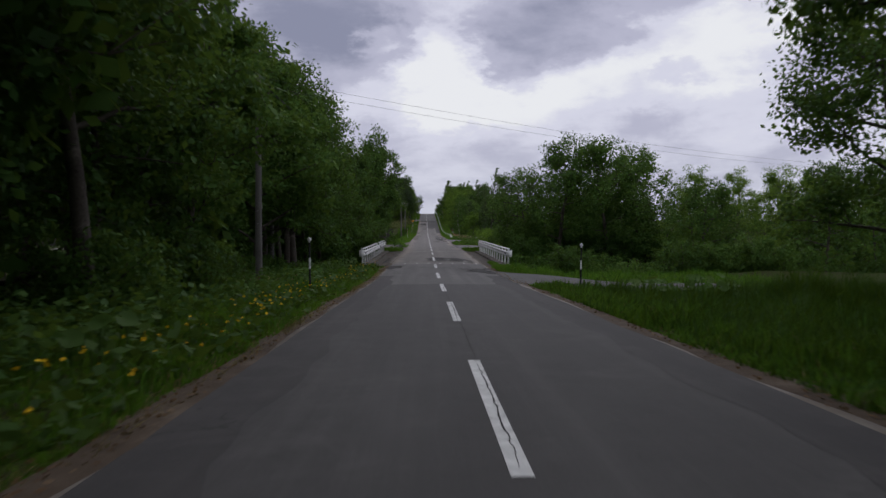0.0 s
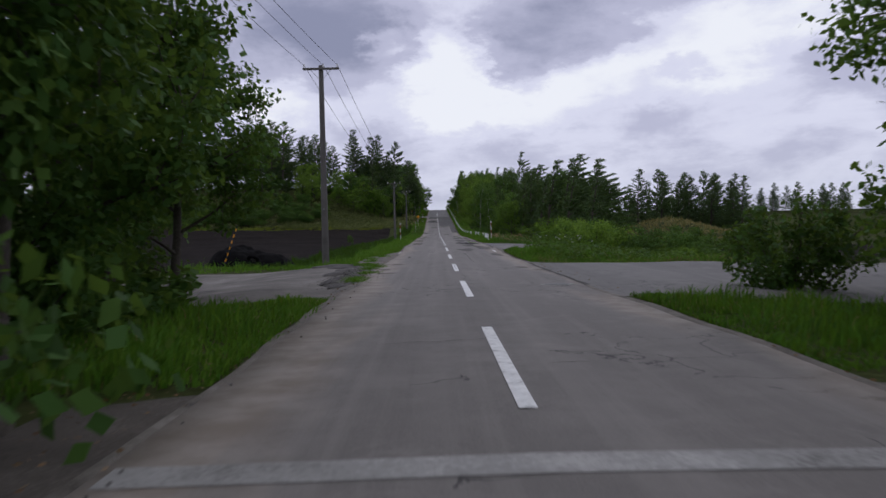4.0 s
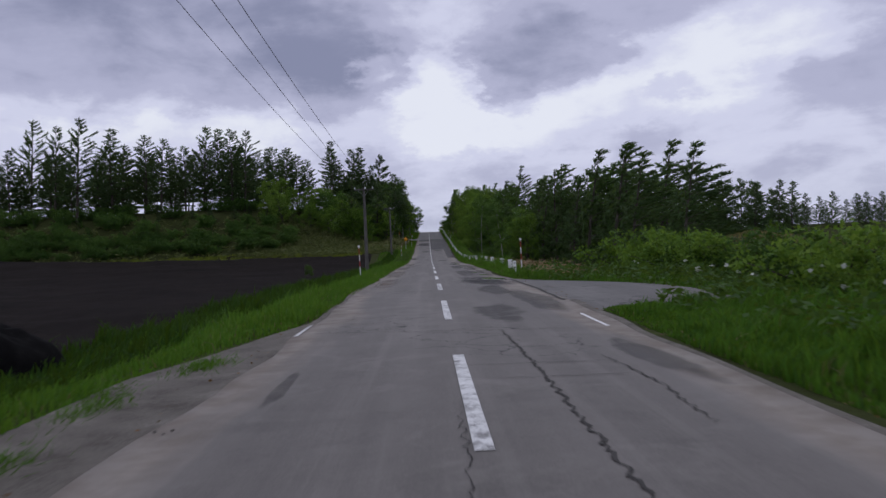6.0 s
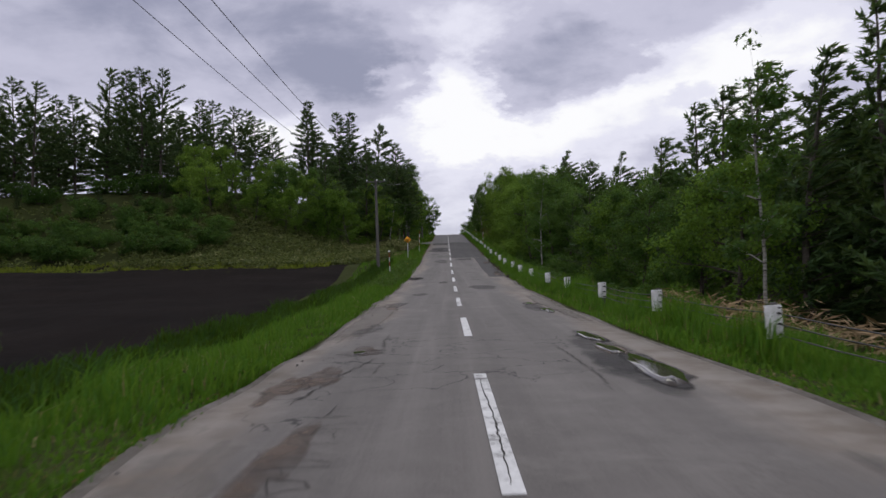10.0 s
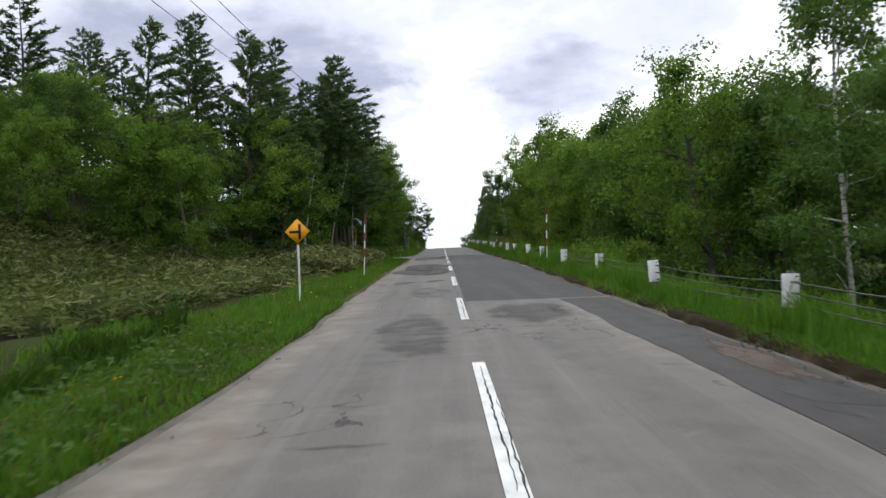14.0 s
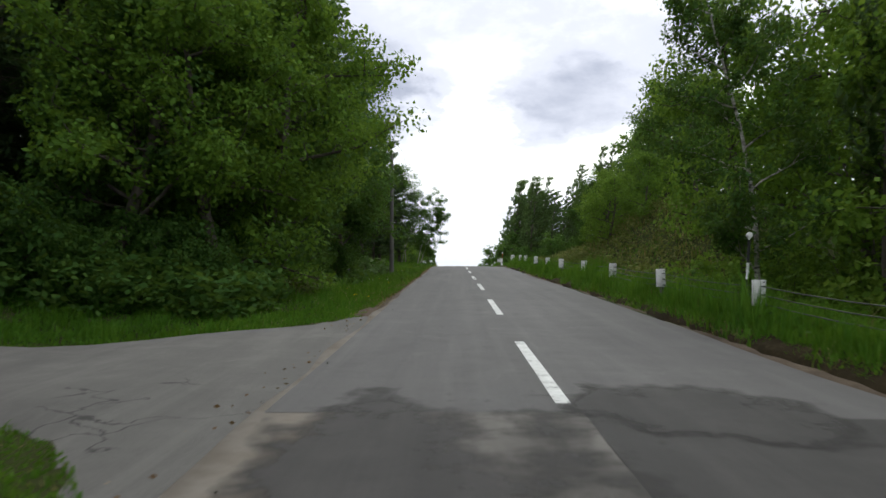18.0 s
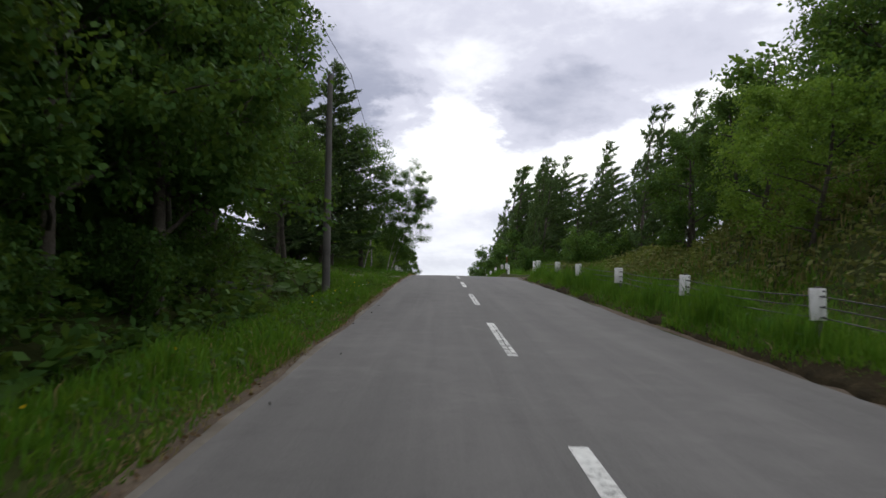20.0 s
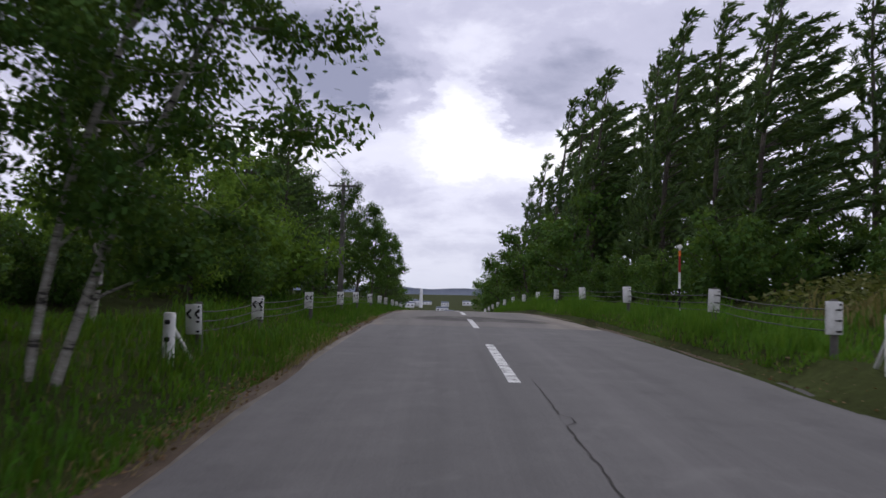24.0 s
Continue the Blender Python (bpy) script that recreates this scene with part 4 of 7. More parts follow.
for n, (a, b) in enumerate(((25.0, 39.0), (83.0, 95.0), (114.0, 127.0), (344.0, 357.0))):  # seams where the side roads meet the road
    ys = np.linspace(a, b, 60)
    e = right_edge(ys) - 0.03 + 0.03 * ripple(ys, ys * 0.4, 0.5)
    wd = 0.045 + 0.022 * ripple(ys + 3, ys, 0.4)
    P3 = np.concatenate([np.c_[e - wd, ys, road_top(e, ys) + 0.012], np.c_[e + wd, ys, road_top(e, ys) + 0.012]])
    part("seam", mesh_of("seam", P3, [(i, i + 1, 61 + i, 60 + i) for i in range(59)], M_CRACK), M_CRACK, ROAD, "dark open seam along the side road" if n == 0 else "")
for sgn, inner, outer, y0, y1 in ((-1, 1.95, 2.72, -14.0, 33.0), (1, 2.15, 2.94, -14.0, 33.0), (1, 2.3, 3.36, 205.0, 234.0)):  # darker margins with a wavering inner line
    _dy = np.arange(y0, y1, 0.4)
    _in = inner + (0.16 * ripple(_dy * 0.6, _dy * 0.2, 1.3) + 0.10 * ripple(_dy, _dy * 0.4, 0.5)) * (0.8 if y1 < 40 else 0.3)
    _dx = sgn * (_in[None] + (outer - _in)[None] * np.linspace(0, 1, 5)[:, None])
    _dp = np.stack([_dx, np.broadcast_to(_dy, _dx.shape), road_top(_dx, np.broadcast_to(_dy, _dx.shape)) + 0.0062], -1)
    _i, _j = np.meshgrid(np.arange(4), np.arange(len(_dy) - 1), indexing="ij")
    _df = np.stack([_i * len(_dy) + _j, (_i + 1) * len(_dy) + _j, (_i + 1) * len(_dy) + _j + 1, _i * len(_dy) + _j + 1], -1).reshape(-1, 4)
    part("dark_margin", mesh_of("dark_margin", _dp.reshape(-1, 3), _df, M_RESURFACED), M_RESURFACED, ROAD, "darker margin of the asphalt")


_r = random.Random(5)
CRACKS = [(42.0, -2.0, 4.5, False), (40.6, -1.2, 3.8, False), (38.8, 0.2, 2.4, False), (86.5, 2.2, 0.9, False), (87.2, -1.9, 0.7, False), (104.0, 0.0, 2.0, False), (117.5, -2.6, 1.0, False),
          (131.0, 0.6, 1.8, False), (146.4, 0.7, 1.3, False), (221.5, -1.6, 0.9, False), (213.0, 0.05, 10.0, True), (233.0, 0.1, 3.0, True), (259.5, 0.12, 10.0, True), (263.5, -2.3, 1.2, False), (265.8, -2.0, 1.0, False), (354.0, 0.2, 6.5, True)]
CRACK_PATHS = (  # turning points and half width
    (((0.10, 87.9), (0.15, 86.6), (0.02, 85.2)), 0.010), (((0.55, 89.8), (0.62, 88.4), (0.85, 86.9)), 0.010), (((0.83, 96.0), (0.86, 101.0), (0.88, 104.5), (0.85, 107.8)), 0.026), (((1.85, 100.6), (1.95, 102.4), (1.8, 104.6)), 0.016),
    (((-2.6, 108.8), (-0.9, 108.3), (0.6, 107.9), (2.4, 107.7)), 0.022), (((-0.14, 98.4), (-0.12, 101.6)), 0.008), (((0.5, 129.5), (1.1, 129.6), (1.75, 129.4)), 0.012),
    (((-1.75, 131.6), (-1.62, 129.8), (-1.85, 128.2), (-1.62, 126.8), (-1.74, 125.2)), 0.018), (((-1.70, 150.6), (-1.80, 148.4), (-1.68, 147.4), (-1.95, 146.4), (-1.88, 145.6), (-2.15, 144.7), (-2.3, 143.4)), 0.020),
    (((-1.3, 146.1), (-0.2, 145.9), (0.0, 145.7)), 0.007), (((1.34, 168.0), (1.36, 166.4), (1.42, 165.2), (1.32, 163.6)), 0.014), (((1.06, 165.9), (1.42, 165.8)), 0.010),
    (((-1.50, 171.0), (-1.55, 169.6), (-1.42, 168.4)), 0.014), (((-1.45, 167.2), (-1.58, 166.3), (-1.74, 165.6), (-1.84, 164.6), (-2.0, 163.4)), 0.018), (((-1.3, 166.6), (-1.35, 165.4)), 0.010),
    (((0.06, 209.9), (0.04, 208.2), (0.05, 206.9), (-0.05, 206.7), (-0.05, 205.2)), 0.016), (((-1.88, 209.5), (-1.95, 208.1), (-1.75, 207.6)), 0.010), (((-1.45, 208.2), (-1.52, 206.9), (-1.62, 206.3), (-1.32, 205.5)), 0.014),
    (((-1.5, 206.3), (-0.9, 206.0), (-0.06, 206.1)), 0.011), (((-2.8, 246.3), (-1.2, 246.7), (0.6, 247.0), (2.9, 247.3)), 0.030), (((-0.02, 240.0), (-0.04, 238.5), (0.02, 237.0), (-0.02, 235.0)), 0.013),
    (((-1.65, 239.0), (-1.72, 237.6), (-1.88, 236.4), (-2.0, 235.2)), 0.011), (((-1.4, 235.8), (-0.7, 235.6), (-0.06, 235.8)), 0.012), (((-2.3, 234.3), (-1.5, 234.1)), 0.010), (((-1.9, 266.4), (-1.7, 264.4)), 0.009),
)
for n, (points, wide) in enumerate(CRACK_PATHS):
    crack_path(points, wide, 700 + n)
for n, (y0, x0, length, along) in enumerate(CRACKS):
    crack(y0, x0, length, along, n)
for k in (-1, 0, 1, 2, 3, 9, 12, 16, 21, 22, 23, 24, 25, 26, 31, 32, 33, 34, 35):  # the seam of the lanes shows through the paint
    crack(10.0 * k + 0.2, 0.004, 4.6, True, 400 + k)
crack(5.2, 0.03, 4.6, True, 450)
crack(15.2, 0.03, 4.6, True, 451)
for n in range(26):
    y0 = _r.uniform(60, 270)
    crack(y0, _r.uniform(-2.3, 0.5), _r.uniform(0.6, 2.2), False, 100 + n)


APRONS = []


def apron(name, a0, a1, b0, b1, mat, label, bulge=0.0, category="road", quick=2):
    """A side road or entry: from the road's edge a0-a1 to its far end b0-b1."""
    APRONS.append((a0, a1, b0, b1, bulge, quick))
    u, w = np.meshgrid(np.linspace(0, 1, 32) ** 1.7, np.linspace(0, 1, 16), indexing="ij")
    a = np.array(a0)[None, None] + (np.array(a1) - np.array(a0))[None, None] * w[..., None]
    b = np.array(b0)[None, None] + (np.array(b1) - np.array(b0))[None, None] * w[..., None]
    p = a + (b - a) * u[..., None]
    flare = (1 - u) ** quick * (w - 0.5) * bulge
    X, Y = p[..., 0], p[..., 1] + flare + 0.12 * ripple(p[..., 0], p[..., 1], 0.9) * (np.abs(w - 0.5) > 0.45)
    edge = 1 - S(np.minimum(w, 1 - w), 0.0, 0.08)
    def level(x, y):
        flat = land(x, y) + (road_z(y) - 0.05 - land(x, y)) * (1 - S(np.abs(x), 3.6, 9.0)) + 0.05 * S(np.abs(x), 3.6, 6.0)
        return flat + (land(x, y) - 0.04 - flat) * edge * S(np.abs(x), 3.0, 4.5)

    sheet(name, X, Y, 0.0, mat, label, category, height=level)


apron("side_road", (2.7, 28.3), (2.7, 33.3), (13, 29.4), (13, 31.2), M_SIDE_DARK, "side road of cracked grey asphalt sloping down from the road", 10, quick=3)
apron("side_road", (2.7, 82.5), (2.7, 94.0), (40, 80.0), (40, 87.5), M_SIDE_MID, "side road of grey asphalt joining the main road", 5)
apron("side_road", (2.7, 113.0), (2.7, 127.0), (7.5, 113.6), (7.5, 119.0), M_SIDE_MID, "short asphalt entry to a field", 5)
apron("farm_track", (-2.5, 83.5), (-2.5, 95.0), (-45, 90.0), (-45, 95.0), M_GRAVEL, "pale gravel farm track leaving the road", 5)
apron("lay_by", (-2.5, 95.5), (-2.5, 113.0), (-4.2, 99.0), (-4.2, 105.0), M_OPEN_EDGE, "bare gritty lay-by at the edge of the road", 0, "lay-by")
apron("side_road", (-2.5, 281.0), (-2.5, 285.6), (-40, 281.5), (-40, 286.0), M_SIDE_MID, "narrow side road of grey asphalt between woods", 11, quick=18)
apron("driveway", (-2.7, 340.6), (-2.7, 345.4), (-24, 345.5), (-24, 351.0), M_DIRT, "sandy dirt driveway climbing from the road", 1.6, "driveway")
apron("side_road", (3.0, 343.5), (3.0, 358.0), (40, 349.0), (40, 355.0), M_SIDE_DARK, "side road of grey asphalt joining near the hilltop", 6)


def clear_of_aprons(x, y):
    """True where no side road, entry or driveway lies."""
    ok = np.ones(len(x), bool)
    for (ax, ay0), (_, ay1), (bx, by0), (_, by1), bulge, quick in APRONS:
        u = (x - ax) / (bx - ax)
        v = np.clip(u, 0, 1)
        flare = (1 - v) ** quick * 0.5 * bulge
        low, high = ay0 + (by0 - ay0) * v - flare, ay1 + (by1 - ay1) * v + flare
        ok &= ~((u > -0.1) & (u < 0.985) & (y > low + 0.12) & (y < high - 0.12))
    return ok


# ploughed field on the left, low field on the right
def field(name, x0, x1, y0, y1, label):
    xs, ys = np.arange(x0, x1, 0.6), np.arange(y0, y1, 1.5)
    X, Y = np.meshgrid(xs, ys, indexing="ij")
    bend = 3.0 * ripple(X, Y, 11) + 1.2 * ripple(X, Y, 4)
    Y2 = Y + bend * S(Y, y1 - 22, y1)
    sheet(name, X, Y2, 0.0, M_SOIL, label, "field", height=lambda x, y: land(x, y) + 0.05 + 0.03 * np.sin(x * 4.2 + 0.5 * ripple(x, y, 6)) - 0.4 * (S(x, x1 - 1.6, x1 - 0.6)))


field("ploughed_field", -95, -8.6, 106, 236, "bare ploughed field of black soil in low ridges")
field("ploughed_field", 40, 120, 139, 205, "bare brown field on the far slope")
field("ploughed_field", 17, 70, 100, 136, "bare dark field behind the bushes")

# ---------------- plants ----------------
def leaves(rng, centres, size, per, spread, flat=0.35, slim=0.55, droop=0.0):
    """Leaf quads strewn about centres: arrays of places and faces."""
    c = np.repeat(centres, per, axis=0)
    n = len(c)
    p = c + np.clip(rng.normal(0, 1, (n, 3)), -1.7, 1.7) * np.asarray(spread)
    d = rng.normal(0, 1, (n, 3)) * [1, 1, flat]
    d[:, 2] -= droop
    d /= np.linalg.norm(d, axis=1, keepdims=True) + 1e-9
    w = np.cross(d, rng.normal(0, 1, (n, 3)) * [0.6, 0.6, 1] + [0, 0, 0.6])
    w /= np.linalg.norm(w, axis=1, keepdims=True) + 1e-9
    L = (size * rng.uniform(0.6, 1.3, n))[:, None]
    v = np.stack([p - d * L * 0.5, p + w * L * slim * 0.5 + d * L * 0.05, p + d * L * 0.5, p - w * L * slim * 0.5 + d * L * 0.05], 1).reshape(-1, 3)
    return v, np.arange(4 * n).reshape(-1, 4)


def bend(rng, start, way, length, k, wander):
    """A wandering path of k steps."""
    p, d = np.array(start, float), np.array(way, float)
    out = [p.copy()]
    for _ in range(k):
        d = d + rng.normal(0, wander, 3)
        d /= np.linalg.norm(d)
        p = p + d * length / k
        out.append(p.copy())
    return np.array(out)


def puffs(rng, centres, radius, size, per, slim=0.6, flat=0.72):
    """Rounded tufts of leaves about centres, leaves facing outwards: arrays of places and faces."""
    r = np.repeat(radius * rng.uniform(0.65, 1.25, len(centres)), per)[:, None]
    c = np.repeat(centres, per, axis=0)
    n = len(c)
    o = rng.normal(0, 1, (n, 3))
    o /= np.linalg.norm(o, axis=1, keepdims=True)
    p = c + o * [1, 1, flat] * r * rng.random((n, 1)) ** 0.42
    d = o * [0.6, 0.6, 0.2] + rng.normal(0, 0.6, (n, 3)) + [0.1, 0, -0.3]
    d /= np.linalg.norm(d, axis=1, keepdims=True) + 1e-9
    w = np.cross(d, o + rng.normal(0, 0.55, (n, 3)) + [0, 0, 0.5])
    w /= np.linalg.norm(w, axis=1, keepdims=True) + 1e-9
    L = (size * rng.uniform(0.6, 1.3, n))[:, None]
    v = np.stack([p - d * L * 0.5, p + w * L * slim * 0.5 + d * L * 0.05, p + d * L * 0.5, p - w * L * slim * 0.5 + d * L * 0.05], 1).reshape(-1, 3)
    return v, np.arange(4 * n).reshape(-1, 4)


def plant_thing(name, label, category, stem, wood, wood_mat, crown, crown_mat, group=""):
    """A plant with its stem, its branches and its crown."""
    ob = thing(name, (0, 0, 0), label, category, group)
    if stem is not None:
        part("trunk", stem, wood_mat, ob, "", True)
    tagged(part("branchwork", wood, wood_mat, ob, "", True), "", "", "", "stuff")
    cv, cf = np.concatenate([c[0] for c in crown]), []
    n = 0
    for v, f in crown:
        cf.append(f + n)
        n += len(v)
    tagged(part("crown", mesh_of("crown", cv, np.concatenate(cf), crown_mat), crown_mat, ob), "", "", "", "stuff")
    return ob


WIND = np.array([0.9, 0.25, 0.0])  # what the wind leans on


def broadleaf(seed, H, R, base, leaf, per, mat, label, name="broadleaf_tree", bark=None, limbs=11, trunk_r=None, shells=46, puff=0.2, lean=0.0):
    """A tapered trunk, wandering limbs and twigs, and tufts of leaves that sit on the twigs."""
    rng = np.random.default_rng(seed)
    g, stem = Geo(), Geo()
    tr = trunk_r or 0.014 * H + 0.03
    path = bend(rng, (0, 0, -0.3), (rng.normal(0, .06) + lean, rng.normal(0, .06), 1), H * 0.86, 7, 0.06)
    stem.tube(path, np.linspace(tr, tr * 0.22, len(path)), 8)
    cen, wood = [path[-1], path[-2] * 0.4 + path[-1] * 0.6], []
    for i in range(limbs):
        u = base + (0.94 - base) * (i + 0.5) / limbs
        s = u * (len(path) - 1)
        k = min(int(s), len(path) - 2)
        p = path[k] + (path[k + 1] - path[k]) * (s - k)
        az = 2.4 * i + rng.uniform(-0.5, 0.5)
        reach = R * rng.uniform(0.75, 1.1) * math.sin(math.pi * min(0.95, 0.26 + 0.68 * (u - base) / (1 - base))) ** 0.75
        way = np.array([math.cos(az), math.sin(az), rng.uniform(0.2, 0.75)]) + WIND * 0.12
        limb = bend(rng, p, way / np.linalg.norm(way), reach, 5, 0.16)
        g.tube(limb, np.linspace(tr * 0.36, tr * 0.07, len(limb)), 5)
        wood += list(limb[1:])
        cen += [limb[3], limb[4], limb[5]]
        for _ in range(4):
            q = limb[rng.integers(1, 5)]
            w2 = way + rng.normal(0, 0.7, 3)
            tw = bend(rng, q, w2 / np.linalg.norm(w2), reach * rng.uniform(0.3, 0.5), 3, 0.2)
            g.tube(tw, np.linspace(tr * 0.12, tr * 0.035, len(tw)), 4, False)
            wood += list(tw[1:])
            cen += [tw[2], tw[3]]
    # twigs that fill the crown's outline
    wood = np.array(wood)
    zc, zr = H * (base + 1) / 2, H * (1 - base) / 2
    d = rng.normal(0, 1, (shells, 3))
    d /= np.linalg.norm(d, axis=1, keepdims=True)
    d *= rng.uniform(0.6, 1.0, (shells, 1))
    taper = 1 - 0.3 * np.clip(d[:, 2:3], 0, 1)
    mid = path[np.clip(((zc + d[:, 2] * zr) / H * 7).astype(int), 0, 7)][:, :2]
    sh = np.c_[d[:, :2] * R * 0.88 * taper + mid, zc + d[:, 2] * zr * 0.9]
    for q in sh:
        near = wood[np.argmin(np.sum((wood - q) ** 2, axis=1))]
        g.tube([near, (near + q) / 2 + rng.normal(0, 0.08, 3), q], [tr * 0.09, tr * 0.06, tr * 0.03], 4, False)
    cen = np.concatenate([np.array(cen), sh])
    return plant_thing(name, label, "tree", stem, g, bark or M_BARK, [puffs(rng, cen, puff * R, leaf, per)], mat)


def sprays(rng, at, way, size, slim, mess):
    """Needle sprays that follow the branch they grow on: arrays of places and faces."""
    n = len(at)
    d = way + rng.normal(0, mess, (n, 3)) - [0, 0, 0.12]
    d /= np.linalg.norm(d, axis=1, keepdims=True) + 1e-9
    w = np.cross(d, rng.normal(0, 0.8, (n, 3)) + [0, 0, 0.8])
    w /= np.linalg.norm(w, axis=1, keepdims=True) + 1e-9
    L = (size * rng.uniform(0.55, 1.3, n))[:, None]
    p = at + rng.normal(0, 0.055, (n, 3))
    v = np.stack([p - d * L * 0.2, p + w * L * slim * 0.5 + d * L * 0.25, p + d * L * 0.8, p - w * L * slim * 0.5 + d * L * 0.25], 1).reshape(-1, 3)
    return v, np.arange(4 * n).reshape(-1, 4)


def conifer(seed, H, R, base, mat, label, name="conifer", stream=0.2, rise=-0.15, lean=0.02, open_=0.3, gap=0.36, girth=0.011):
    """Whorls of branches carrying needle sprays; the wind drives the branches and the top to one side."""
    rng = np.random.default_rng(seed)
    g, stem = Geo(), Geo()
    tr = girth * H + 0.02
    path = bend(rng, (0, 0, -0.3), (0, 0, 1), H + 0.3, 10, 0.02)
    path[:, :2] += WIND[None, :2] * (np.linspace(0, 1, 11) ** 2.2)[:, None] * lean * H
    stem.tube(path, np.linspace(tr, tr * 0.10, len(path)), 8)
    n_levels = int(H * (1 - base) / gap)
    spots, ways = [path[-1] - [0, 0, 0.1 * k] for k in range(6)], [np.array([0.3 + stream, 0, 1.0])] * 6
    for i in range(n_levels):
        u = base + (1 - base) * (i + 0.3) / n_levels
        s = u * (len(path) - 1) * 0.995
        k = min(int(s), len(path) - 2)
        p = path[k] + (path[k + 1] - path[k]) * (s - k)
        lo = (u - base) / (1 - base)
        reach0 = R * (1 - lo) ** 0.7 * (0.6 + 0.4 * min(1, lo * 5 + 0.2))
        for b in range(5 if lo < 0.6 else 4):
            if rng.random() < open_ * 0.5:
                continue
            az = b * 1.3 + i * 0.9 + rng.uniform(-0.5, 0.5)
            out = np.array([math.cos(az), math.sin(az), 0.0])
            lee = float(out @ WIND)
            reach = (reach0 * rng.uniform(0.4, 1.3) + 0.25) * (1 + 0.45 * stream * lee)
            d = out + [0, 0, rise * rng.uniform(0.6, 1.4) + 0.35 * lo]
            q, br = p.copy(), [p.copy()]
            for _ in range(4):
                d = d / np.linalg.norm(d) + WIND * 0.32 * stream + [0, 0, 0.10] + rng.normal(0, 0.07, 3)
                q = q + d / np.linalg.norm(d) * reach / 4
                br.append(q)
            br = np.array(br)
            g.tube(br, np.linspace(tr * 0.20 * (1 - lo * 0.6), 0.006, 5), 4, False)
            m = max(10, int(reach / 0.041))
            t = rng.uniform(0.18, 1.0, m) ** 0.85
            seg = np.clip(t * 4, 0, 3.999).astype(int)
            leg = br[seg + 1] - br[seg]
            spots += list(br[seg] + leg * (t * 4 - seg)[:, None])
            ways += list(leg / (np.linalg.norm(leg, axis=1, keepdims=True) + 1e-9) + WIND * 0.5 * stream)
    spots, ways = np.array(spots), np.array(ways)
    crown = [sprays(rng, spots, ways, 0.44, 0.21, 0.45), sprays(rng, spots, ways, 0.30, 0.30, 0.8)]
    return plant_thing(name, label, "tree", stem, g, M_BARK, crown, mat)


def bush(seed, H, R, leaf, n, mat, label, name="bush"):
    rng = np.random.default_rng(seed)
    g = Geo()
    cen = []
    for i in range(9):
        az = i * 0.7 + rng.uniform(-.3, .3)
        w = np.array([math.cos(az) * 0.6, math.sin(az) * 0.6, 1.0]) + WIND * 0.1
        st = bend(rng, (0, 0, -0.2), w / np.linalg.norm(w), H * rng.uniform(0.75, 1.15), 5, 0.15)
        st[:, :2] *= R / (0.6 * H)
        g.tube(st, np.linspace(0.035, 0.008, 6), 4, False)
        cen += [st[2], st[3], st[4], st[5]]
    d = rng.normal(0, 1, (26, 3))
    d /= np.linalg.norm(d, axis=1, keepdims=True)
    cen = np.concatenate([np.array(cen), np.c_[d[:, :2] * R * 0.8, H * 0.48 + d[:, 2] * H * 0.42]])
    return plant_thing(name, label, "bush", None, g, M_BARK, [puffs(rng, cen, 0.27 * R, leaf, n)], mat)


AWAY = pose(0, -900, -60)  # the patterns from which the plants are copied stand out of sight
B_DARK = [broadleaf(11, 11, 3.6, 0.20, 0.20, 78, M_LEAF, "tall leafy tree with a dense dark green crown"),
          broadleaf(12, 12, 3.9, 0.20, 0.20, 78, M_LEAF, "tall leafy tree with spreading limbs and dark green crown", shells=84, puff=0.21),
          broadleaf(13, 10, 3.5, 0.12, 0.19, 78, M_LEAF, "leafy tree branching low with dark green crown")]
B_DENSE = [broadleaf(17, 11, 4.5, 0.06, 0.22, 64, M_LEAF, "broad leafy tree with a full rounded green crown", shells=110, puff=0.2)]
B_TALL = [broadleaf(16, 14, 4.1, 0.36, 0.18, 96, M_LEAF, "tall leafy tree with high crown reaching over the verge", shells=90)]
B_BACK = [broadleaf(14, 11, 3.9, 0.03, 0.40, 22, M_LEAF, "leafy tree standing back in the dark wood", limbs=8, puff=0.22),
          broadleaf(15, 12, 4.3, 0.05, 0.40, 22, M_LEAF, "leafy tree of the wood with a broad green crown", limbs=8, puff=0.22)]
B_LIGHT = [broadleaf(21, 8, 3.2, 0.10, 0.17, 60, M_LEAF_YOUNG, "young leafy tree with loose light green crown"),
           broadleaf(22, 10, 3.2, 0.10, 0.145, 92, M_LEAF_YOUNG, "leafy tree with fresh light green crown blown by wind")]
B_BIRCH = [broadleaf(31, 10, 2.0, 0.14, 0.115, 80, M_LEAF, "slender birch with white bark and small leaves", "birch", M_BIRCH, 14, 0.075, 34, 0.22),
           broadleaf(32, 9, 1.3, 0.36, 0.14, 34, M_LEAF, "thin birch with white bark and few leaves", "birch", M_BIRCH, 8, 0.065, 12, 0.26),
           broadleaf(33, 13, 2.7, 0.17, 0.115, 110, M_LEAF, "crooked birch with pale bark and hanging leafy branches", "birch", M_BIRCH, 14, 0.075, 44, 0.17, 0.03)]
C_DARK = [conifer(41, 16, 3.6, 0.07, M_NEEDLE, "tall dark spruce with drooping branches", "spruce", 0.15, -0.2, 0.01),
          conifer(42, 14, 3.4, 0.08, M_NEEDLE, "dark spruce with ragged outline", "spruce", 0.45, -0.1, 0.03, 0.45),
          conifer(43, 16, 3.3, 0.30, M_NEEDLE, "tall spruce with bare lower stem and dark crown", "spruce", 0.25, -0.2, 0.01, 0.3, girth=0.0085)]
